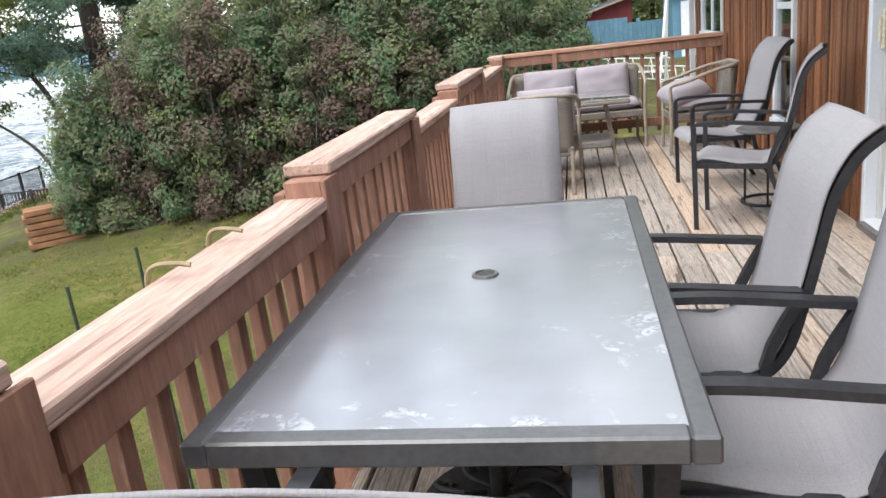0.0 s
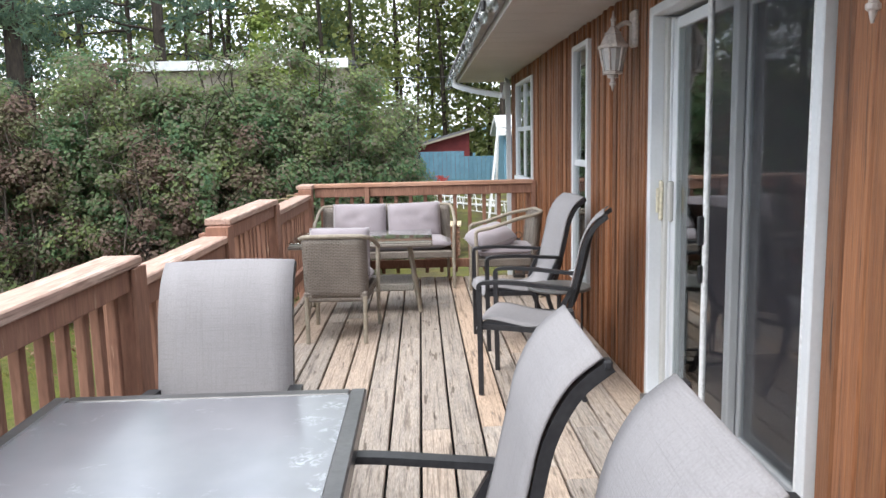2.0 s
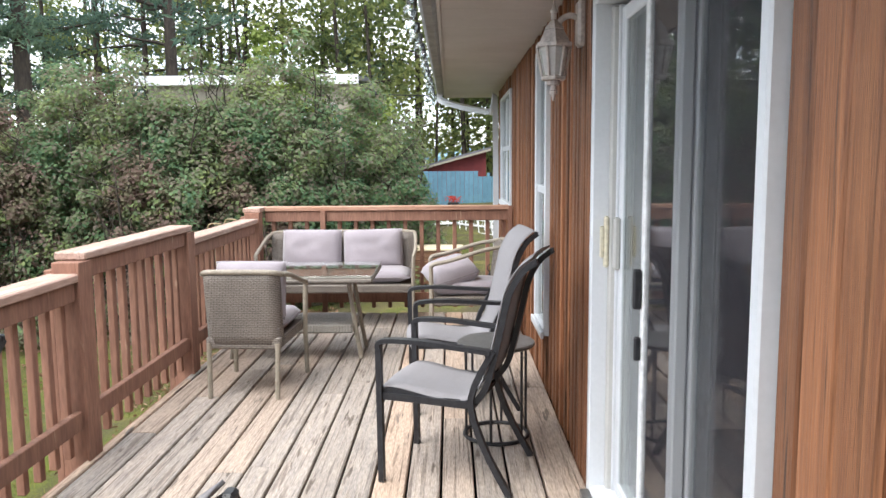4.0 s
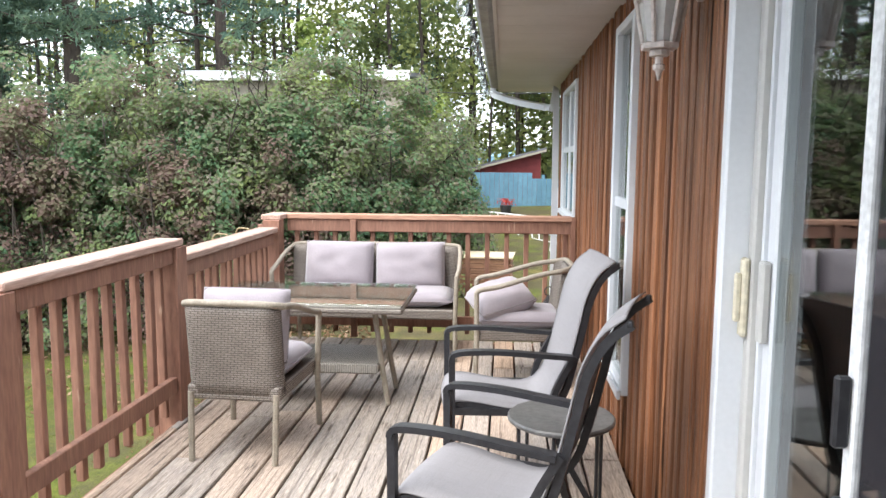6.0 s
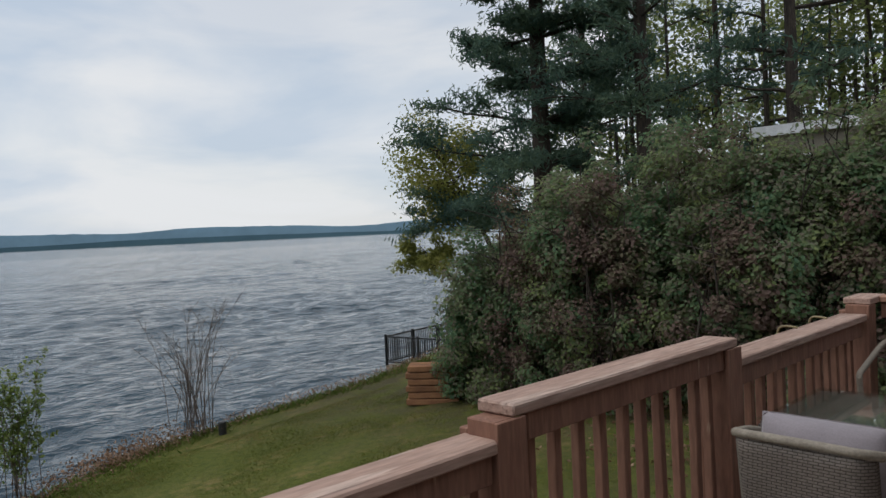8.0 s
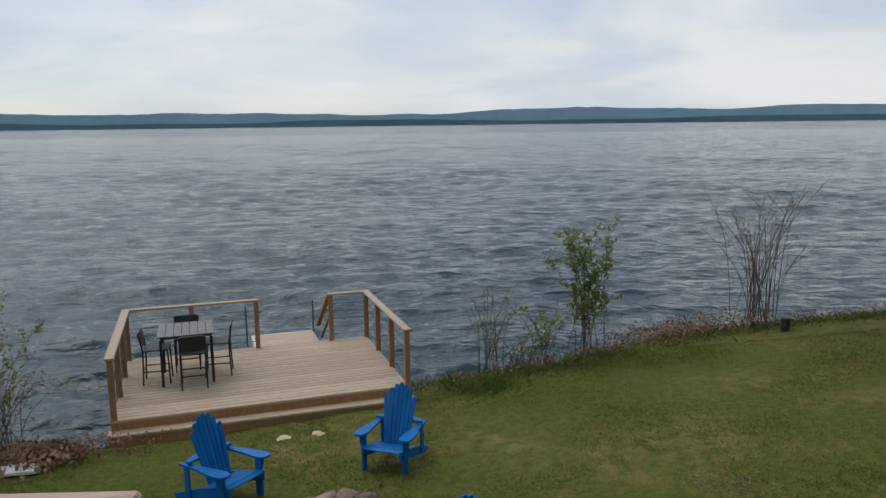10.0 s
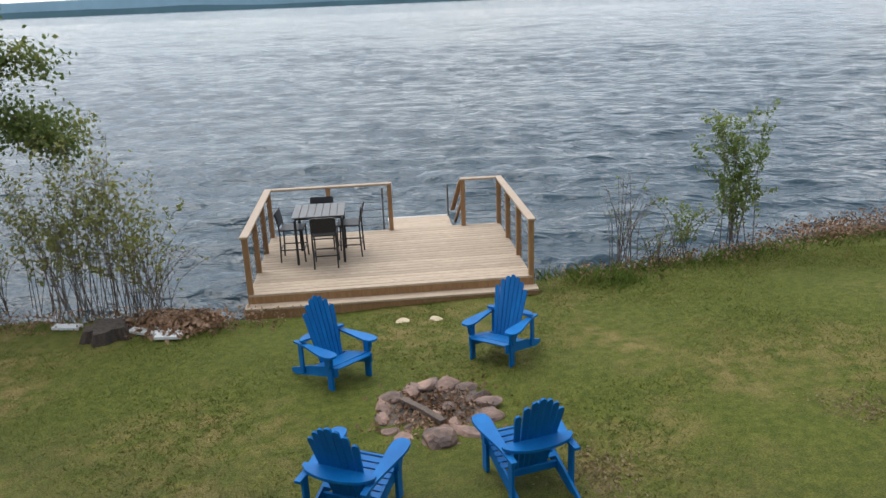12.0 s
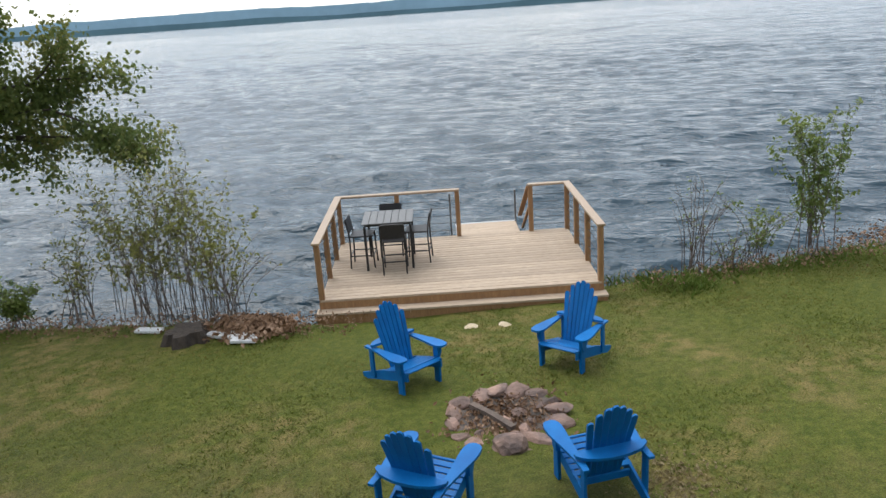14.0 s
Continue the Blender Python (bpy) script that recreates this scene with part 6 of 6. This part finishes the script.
BUSHES = [(-10.9, 16.9, 1.4, 1.4, 3.7), (-9.8, 18.0, 1.8, 1.8, 4.8), (-8.4, 17.0, 2.0, 1.7, 4.7), (-6.6, 17.3, 2.1, 1.8, 5.15), (-4.6, 17.2, 2.0, 1.7, 4.85), (-2.9, 17.6, 1.9, 1.6, 4.7), (-1.4, 18.6, 1.6, 1.5, 4.4), (-0.5, 20.0, 1.1, 1.3, 3.5)]
for i, (x, y, rx, ry, h) in enumerate(BUSHES):
    hedge_bush(x, y, rx, ry, h, 50000 if i < 6 else 26000, 100 + i, size=0.09)
for i, (x, y, rx, ry, h, n) in enumerate(((-7.6, 15.9, 1.1, 0.7, 4.7, 11000), (-5.0, 15.9, 1.2, 0.7, 3.6, 9000), (-9.6, 16.3, 0.8, 0.7, 4.4, 6000), (-3.0, 16.4, 1.1, 0.6, 3.0, 6000), (-6.2, 18.2, 1.2, 0.8, 5.7, 6500))):
    hedge_bush(x, y, rx, ry, h, n, 140 + i, REDBUSH, 0.085)["label"] = "bush with dull reddish spring leaves in the hedge"
for i, (x, y, rx, h) in enumerate(((-8.9, 18.2, 0.9, 5.5), (-4.0, 18.3, 1.0, 5.5), (-2.2, 18.0, 0.8, 5.3), (-5.6, 17.6, 0.7, 5.6), (-7.4, 18.6, 0.8, 5.7))):
    hedge_bush(x, y, rx, rx, h, 5000, 160 + i, None, 0.11)
hedge_bush(-3.4, 20.3, 1.8, 1.2, 6.0, 6000, 120, YOUNG, 0.14)
hedge_bush(-1.2, 22.0, 1.4, 1.2, 4.2, 5000, 121, YOUNG, 0.13)

# ---- trees ----


def limb(bm, p, d, length, r, rg, tips, depth=2, droop=0.0):
    q = [p]
    d = d.normalized()
    for k in range(4):
        d = (d + Vector((rg.normal(0, 0.13), rg.normal(0, 0.13), rg.normal(0, 0.08) - droop))).normalized()
        q.append(q[-1] + d * length / 4)
    sweep(q, r, n=5 if depth > 1 else 4, bm=bm, ends=0.3)
    tips += q[2:]
    if depth:
        for k in range(4):
            i = rg.integers(1, 5)
            s = (d + Vector((rg.normal(0, 0.75), rg.normal(0, 0.75), rg.normal(0.05, 0.3)))).normalized()
            limb(bm, q[i], s, length * rg.uniform(0.35, 0.55), r * 0.42, rg, tips, depth - 1, droop)


def pine(x, y, h, spread, seed, first=0.2, n=7000, limbs=26, lean=(0, 0), size=0.32, r=0.34, label="tall dark white pine with layered drooping boughs"):
    rg = np.random.default_rng(seed)
    t = thing("pine_tree", label, "tree", at(x, y), "pines")
    bm = bmesh.new()
    trunk = curve([(0, 0, -0.3), (lean[0] * 0.3, lean[1] * 0.3, h * 0.35), (lean[0] * 0.7, lean[1] * 0.7, h * 0.7), (lean[0], lean[1], h)], 5)
    sweep(trunk, r, n=10, bm=bm, ends=0.25)
    part("trunk", bm, BARK, t, smooth=True)
    bm = bmesh.new()
    tips = []
    for k in range(limbs):
        f = first + (0.97 - first) * (k + rg.random()) / limbs
        p = trunk[min(int(f * (len(trunk) - 1)), len(trunk) - 1)]
        a = rg.uniform(0, 6.283)
        l = spread * (1.15 - f) * rg.uniform(0.6, 1.15)
        limb(bm, p, Vector((math.cos(a), math.sin(a), 0.1)), max(l, 0.8), 0.07, rg, tips, 1, 0.01)
    part("branchwork", bm, BARK, t)["kind"] = "stuff"
    tp = np.array([tuple(q) for q in tips])
    idx = rg.integers(0, len(tp), n)
    pos = tp[idx] + rg.normal(size=(n, 3)) * np.array([0.26, 0.26, 0.12]) + np.array([0, 0, 0.08])
    leaves("needles", pos, size, NEEDLE, t, seed, -0.1, 0.22)
    return t


def broadleaf(x, y, h, spread, seed, n, mt, first=0.3, limbs=12, lean=(0, 0), size=0.13, r=0.2, cs=0.4, label="slender broadleaf tree with fresh spring leaves", side=None, dz=0.0):
    rg = np.random.default_rng(seed)
    t = thing("tree", label, "tree", at(x, y, 0, dz), "broadleaf trees")
    bm = bmesh.new()
    trunk = curve([(0, 0, -0.3), (lean[0] * 0.2, lean[1] * 0.2, h * 0.35), (lean[0] * 0.6, lean[1] * 0.6, h * 0.7), (lean[0], lean[1], h)], 5)
    sweep(trunk, r, n=8, bm=bm, ends=0.2)
    part("trunk", bm, BARK, t, smooth=True)
    bm = bmesh.new()
    tips = []
    for k in range(limbs):
        f = first + (0.96 - first) * (k + rg.random()) / limbs
        p = trunk[min(int(f * (len(trunk) - 1)), len(trunk) - 1)]
        a = rg.uniform(0, 6.283)
        d = Vector((math.cos(a), math.sin(a), 0.35))
        if side:
            d = d * 0.55 + Vector(side)
        limb(bm, p, d, spread * rg.uniform(0.6, 1.1) * (1.15 - 0.5 * f), r * 0.3, rg, tips, 2, 0.02)
    part("branchwork", bm, BARK, t)["kind"] = "stuff"
    tp = np.array([tuple(q) for q in tips])
    idx = rg.integers(0, len(tp), n)
    pos = tp[idx] + rg.normal(size=(n, 3)) * cs
    leaves("crown", pos, size, mt, t, seed, 0.25, 0.78)
    return t


pine(-16.6, 26.0, 21, 4.5, 1, 0.2, 74000, 84, r=0.42, size=0.27)
pine(-12.7, 26.5, 20, 3.7, 2, 0.30, 15000, 38, r=0.32, size=0.26)
pine(-9.2, 30, 19, 4.6, 3, 0.3, 4000, 24, r=0.28, size=0.4)
pine(-19.5, 33, 18, 4.4, 4, 0.3, 3000, 22, r=0.26, size=0.42)
MAPLE = leafmat("maple_leaves", [(0.16, 0.19, 0.05), (0.25, 0.265, 0.07), (0.36, 0.345, 0.10)], 0.5, 0.55)
broadleaf(-17.0, 24.6, 7.0, 2.4, 11, 10000, MAPLE, 0.48, 18, (-3.6, -0.3), 0.12, 0.13, 0.32, "leaning maple with yellow-green young leaves over the lake", (-0.4, -0.1, 0.1))
broadleaf(-17.5, 23.8, 3.2, 1.5, 12, 4000, MAPLE, 0.6, 6, (-3.5, 0), 0.12, 0.08, 0.14, "low leaning maple branches over the water", (-0.7, 0, 0.0))
WILLOW = leafmat("shore_tree_leaves", [(0.10, 0.14, 0.045), (0.155, 0.20, 0.06), (0.28, 0.27, 0.085)], 0.9, 0.5)
broadleaf(-10.4, -7.8, 9.6, 2.9, 14, 85000, WILLOW, 0.33, 28, (0.2, 0.5), 0.10, 0.2, 0.19, "shore tree with mixed green and yellow leaves over the lawn", (0.0, 0.35, -0.15))

# woodland behind: slim trunks with light crowns
rg = np.random.default_rng(77)
for k in range(64):
    x = -24 + 46 * (k + rg.random()) / 64
    y = rg.uniform(34, 50)
    h = rg.uniform(13, 20)
    if x < -3 and k % 4 == 0:
        pine(x, y, h, 3.6, 200 + k, 0.35, 900, 14, size=0.45, r=rg.uniform(0.13, 0.24), label="slim dark pine in the wood behind the hedge")
    else:
        broadleaf(x, y, h, 3.6, 200 + k, 1500 if x < -7 else 2700, FOREST, 0.12, 11, (rg.normal(0, 0.6), 0), 0.26, rg.uniform(0.08, 0.16), 0.5, "slender woodland tree with thin spring foliage")
under = []
for k in range(9000):
    x = rg.uniform(-24, 34)
    under.append((x, rg.uniform(40, 60), lawn_z(x, 45) + abs(rg.normal(0, 1.6)) + 0.2))
tagged(leaves("undergrowth", under, 0.45, FOREST, None, 9, 0.1), "light green woodland undergrowth behind the yard", "undergrowth", kind="stuff")

# ---- buildings behind ----


def gable(name, label, x0, x1, y0, y1, z0, z1, zr, wallm, roofm, over=0.25, along="x", edge=None):
    t = thing(name, label, "building")
    part("wall", bx(x0, x1, y0, y1, z0, z1), wallm, t)
    bm = bmesh.new()
    if along == "x":
        ym = (y0 + y1) / 2
        pr = [(y0 - over, z1 - 0.05), (ym, zr), (y1 + over, z1 - 0.05)]
        q = [[bm.verts.new((x, yy, zz + dz)) for yy, zz in pr] for x in (x0 - over, x1 + over) for dz in (0, 0.14)]
    else:
        xm = (x0 + x1) / 2
        pr = [(x0 - over, z1 - 0.05), (xm, zr), (x1 + over, z1 - 0.05)]
        q = [[bm.verts.new((xx, y, zz + dz)) for xx, zz in pr] for y in (y0 - over, y1 + over) for dz in (0, 0.14)]
        g = bmesh.new()
        tri = [[g.verts.new(p) for p in ((x0, yy, z1), (x1, yy, z1), (xm, yy, zr - 0.02))] for yy in (y0,)]
        g.faces.new(tri[0])
        part("gable", g, wallm, t)
    for i in range(2):
        bm.faces.new((q[0][i], q[0][i + 1], q[2][i + 1], q[2][i]))
        bm.faces.new((q[1][i], q[1][i + 1], q[3][i + 1], q[3][i]))
        for a in (0, 2):
            bm.faces.new((q[a][i], q[a][i + 1], q[a + 1][i + 1], q[a + 1][i]))
    for i in (0, 2):
        bm.faces.new((q[0][i], q[1][i], q[3][i], q[2][i]))
    part("roof", bm, roofm, t)
    if edge:
        part("fascia", bx(x0 - over - 0.02, x1 + over + 0.02, y0 - over - 0.08, y0 - over - 0.005, z1 - 0.16, z1 + 0.14), edge, t, "white fascia board")
    return t


nb = gable("neighbour_house", "low tan house with a white eave behind the hedge", -9.0, -2.4, 27.2, 33, -0.8, 4.05, 4.3, TAN, ROOFG, 0.3, "x", WPAINT)
for x in (-8.0, -5.6, -3.4):
    w = part("window", bx(x - 0.5, x + 0.5, 27.13, 27.19, 2.0, 3.3), WPAINT, nb)
    part("pane", bx(x - 0.43, x + 0.43, 27.11, 27.128, 2.07, 3.23), DARK, w)
rs = thing("red_shed", "small dark red board shed with a grey lean-to roof", "building")
for nm, mt, prof_ in (("wall", REDW, [(-0.6, -0.4), (2.4, -0.4), (2.4, 1.78), (-0.6, 0.98)]), ("roof", ROOFG, [(-0.95, 0.90), (2.6, 1.845), (2.6, 1.99), (-0.95, 1.04)]), ("fascia", TAN, [(-0.95, 0.87), (2.6, 1.815), (2.6, 1.90), (-0.95, 0.955)])):
    y0_, y1_ = {"wall": (35.0, 39.0), "roof": (34.7, 39.3), "fascia": (34.64, 34.69)}[nm]
    bm = bmesh.new()
    f_ = [bm.verts.new((p, y0_, q)) for p, q in prof_]
    g_ = [bm.verts.new((p, y1_, q)) for p, q in prof_]
    bm.faces.new(f_)
    bm.faces.new(g_[::-1])
    for i in range(4):
        bm.faces.new((f_[i], g_[i], g_[(i + 1) % 4], f_[(i + 1) % 4]))
    part(nm, bm, mt, rs)
bs = gable("blue_shed", "pale blue garden shed with a white roof and door", 2.95, 5.8, 26.0, 28.5, -0.6, 1.6, 2.1, BLUEW, WPAINT, 0.2, "x")
part("door", bx(3.2, 3.9, 25.95, 25.99, -0.5, 1.35), WPAINT, bs)
fence = thing("blue_fence", "weathered pale blue board fence behind the yard", "fence")
for k in range(26):
    part("board", bx(-1.1 + 0.165 * k, -1.1 + 0.165 * k + 0.158, 30.0, 30.03, -0.35, 1.02 + (0.0 if k < 18 else -0.2), 0.004), BLUEW, fence)
for x in (-1.0, 0.6, 2.2):
    part("post", bx(x, x + 0.1, 30.035, 30.13, -0.5, 0.95), BLUEW, fence)

# ---- garden stakes beside the deck ----
STAKE = mat("green_coated_stake", (0.035, 0.05, 0.035), (0.05, 0.065, 0.04), 20, rough=0.6, bump=0.1)
for x, y, top in ((-1.87, 2.75, 0.67), (-1.79, 3.06, 0.71)):
    h = top - lawn_z(x, y)
    gs = tagged(new("garden_stake", mesh("garden_stake", sweep([Vector((0, 0, -0.2)), Vector((0.012, 0, h * 0.5)), Vector((0, 0.01, h))], 0.008, n=7, up=(0, 1, 0), ends=0.8), STAKE)), "tall thin dark green garden stake standing beside the deck", "stake", "garden stakes")
    gs.matrix_world = at(x, y)

# ---- yard clutter beyond the deck ----
ps = thing("pallet_stack", "stack of old brown slatted boards with a pale top board", "pallets", pose(0.52, 18.1, lawn_z(0.5, 18.0), 0, 0, -4))
for k in range(7):
    for j in range(3):
        part("bearer", bx(-0.5, 0.5, -0.4 + 0.36 * j, -0.33 + 0.36 * j, 0.1 * k, 0.1 * k + 0.055, 0.003), PALLET, ps)
    part("slat_layer", bx(-0.54 + random.uniform(-.03, .03), 0.54, -0.42, 0.42, 0.1 * k + 0.057, 0.1 * k + 0.085, 0.003), PALLET, ps)
part("top_board", bx(-0.57, 0.57, -0.45, 0.45, 0.70, 0.735, 0.004), PALE, ps, "pale plywood top")


def truss(x0, y0, x1, y1, z, w, label):
    t = thing("lattice_frame", label, "metal frame")
    A, B = Vector((x0, y0, z)), Vector((x1, y1, z))
    L = (B - A).length
    s = Vector((-(B - A).y, (B - A).x, 0)).normalized() * w
    rails = [A, A + s, A + s / 2 + Vector((0, 0, w * 0.85))]
    for r in rails:
        part("rail", sweep([r, r + (B - A)], 0.022, n=6), WPAINT, t)
    n = int(L / (w * 0.9))
    bm = bmesh.new()
    for k in range(n):
        for i in range(3):
            p = rails[i] + (B - A) * (k / n)
            q = rails[(i + 1) % 3] + (B - A) * ((k + 1) / n)
            sweep([p, q], 0.012, n=4, bm=bm)
    part("lacing", bm, WPAINT, t)["kind"] = "stuff"
    return t


truss(-0.4, 27.5, 2.35, 23.4, lawn_z(1, 25) + 0.05, 0.45, "white metal lattice mast lying on the grass")
truss(0.6, 25.4, 2.7, 21.6, lawn_z(1.5, 23) + 0.04, 0.40, "white metal lattice section lying on the grass")
sw = thing("swing_frame", "white metal swing frame standing on the grass", "swing frame")
for p, q in (((2.35, 22.0, 1.75), (2.0, 21.6, -1.0)), ((2.35, 22.0, 1.75), (2.3, 22.6, -1.0)), ((2.35, 22.0, 1.75), (5.0, 22.0, 1.75)), ((2.12, 21.75, 0.0), (2.31, 22.4, 0.0))):
    part("tube", sweep([Vector(p), Vector(q)], 0.035, n=8, up=(0, 1, 0)), WPAINT, sw)
bk = tagged(new("bucket", mesh("bucket", disc(0.17, 0, 0.4, 18, 0.01, r1=0.21), BLUE)), "blue plastic bucket on the grass", "bucket")
bk.matrix_world = pose(0.0, 24.6, lawn_z(0, 24.6))
tp = thing("timber_pile", "loose pile of grey and white boards on the grass", "timber")
for k in range(9):
    part("board", bx(-1.3, 1.3, -0.08, 0.08, 0, 0.05, 0.004), PALE if k % 3 else WPAINT, tp, m=pose(-0.4 + random.uniform(-.5, .5), 25.6 + 0.12 * k, lawn_z(-0.4, 26) + 0.03 + 0.055 * (k // 2), 0, random.uniform(-4, 4), -18 + random.uniform(-8, 8)))
rf = thing("flower_tub", "red flowers in a dark tub by the fence", "flowers", pose(0.95, 28.6, lawn_z(1, 28.6)))
part("tub", disc(0.16, 0, 0.26, 16, 0.01, r1=0.2), IRON, rf)
leaves("blooms", np.c_[np.random.default_rng(3).normal(0, 0.13, (160, 2)), np.random.default_rng(4).uniform(0.26, 0.48, 160)], 0.07, leafmat("red_bloom", [(0.35, 0.03, 0.02), (0.45, 0.06, 0.04)], 3, 0.1), rf, 5)
part_cable = thing("overhead_cable", "thin overhead wire behind the house", "cable")
part("wire", sweep(curve([(-9, 33, 5.2), (-3, 32.5, 4.1), (4, 32, 4.0), (12, 31, 4.6)], 6), 0.02, n=4), IRON, part_cable)

# ---- grass blades near the fire ring and under the railing ----
rg = np.random.default_rng(55)
n = 150000
gx = -15 + 12.5 * rg.random(n) ** 1.35
gy = rg.uniform(-6, 17, n)
keep = np.array([a > shore_x(b) + 0.2 and (a + 7.72) ** 2 + (b - 3.66) ** 2 > 0.75 for a, b in zip(gx, gy)])
gx, gy = gx[keep], gy[keep]
gz = np.array([lawn_z(a, b) for a, b in zip(gx, gy)])
n = len(gx)
an = rg.uniform(0, 6.283, n)
hh = rg.uniform(0.012, 0.03, n)
lx, ly = rg.normal(0, 0.045, n), rg.normal(0, 0.045, n)
v = np.empty((n, 3, 3))
v[:, 0] = np.c_[gx - 0.009 * np.cos(an), gy - 0.009 * np.sin(an), gz - 0.01]
v[:, 1] = np.c_[gx + 0.009 * np.cos(an), gy + 0.009 * np.sin(an), gz - 0.01]
v[:, 2] = np.c_[gx + lx, gy + ly, gz + hh]
me = bpy.data.meshes.new("grass_blades")
me.from_pydata(v.reshape(-1, 3).tolist(), [], np.arange(n * 3).reshape(n, 3).tolist())
me.materials.append(leafmat("grass_blade", [(0.085, 0.110, 0.016), (0.125, 0.142, 0.027), (0.20, 0.17, 0.055)], 1.6, 0.5))
tagged(new("grass_blades", me), "short green grass blades of the lawn", "grass", kind="stuff")

# ---- siding boards ----
rg = np.random.default_rng(21)
y = -3.2
while y < HOUSE_END - 0.01:
    wide = y < DOOR_Y[0] - 0.02
    w = rg.uniform(0.10, 0.15) if wide else float(rg.choice([0.028, 0.036, 0.045, 0.06, 0.075], p=[0.2, 0.25, 0.25, 0.2, 0.1]))
    stop = min([o[0] for o in OPEN if o[0] > y + 1e-4] + [o[1] for o in OPEN if o[1] > y + 1e-4] + [HOUSE_END])
    y1 = min(y + w, stop)
    if stop - y1 < 0.02:
        y1 = stop
    o = next((o for o in OPEN if o[0] - 1e-4 <= y < o[1] - 1e-4), None)
    spans = [(-0.04, 2.25)] if o is None else [s for s in ((-0.04, o[2]), (o[3], 2.25)) if s[1] - s[0] > 0.03]
    d = float(rg.choice([0.0, 0.005, 0.014, 0.022]))
    for z0, z1 in spans:
        h = (y1 - y - (rg.uniform(0.016, 0.022) if wide else rg.uniform(0.008, 0.016))) / 2
        part("siding_board", bx(-0.012 + d, 0.032, -h, h, z0, z1, 0.009 if wide else min(0.004, h * 0.4)), SIDING, wall, m=pose(X, (y + y1) / 2, 0))
    y = y1

# ---- deck boards ----
rg = np.random.default_rng(8)
x = DX0
i = 0
while x < X - 0.05:
    w = (0.044 if i == 0 else 0.14) if x + 0.30 < X else X - 0.012 - x
    i += 1
    cuts = [DY0]
    while cuts[-1] < DY1:
        cuts.append(min(DY1, cuts[-1] + rg.uniform(1.6, 3.9)))
    if len(cuts) > 2 and cuts[-1] - cuts[-2] < 0.5:
        cuts.pop(-2)
    for a, b in zip(cuts, cuts[1:]):
        h = (b - a) / 2 - 0.003
        part("deck_board", bx(-w / 2, w / 2, -h, h, -0.038, 0, 0.005), DECK, floor, m=pose(x + w / 2, (a + b) / 2, rg.uniform(-0.0025, 0.001), 0, rg.uniform(-0.4, 0.4), 0))
    x += w + 0.0125
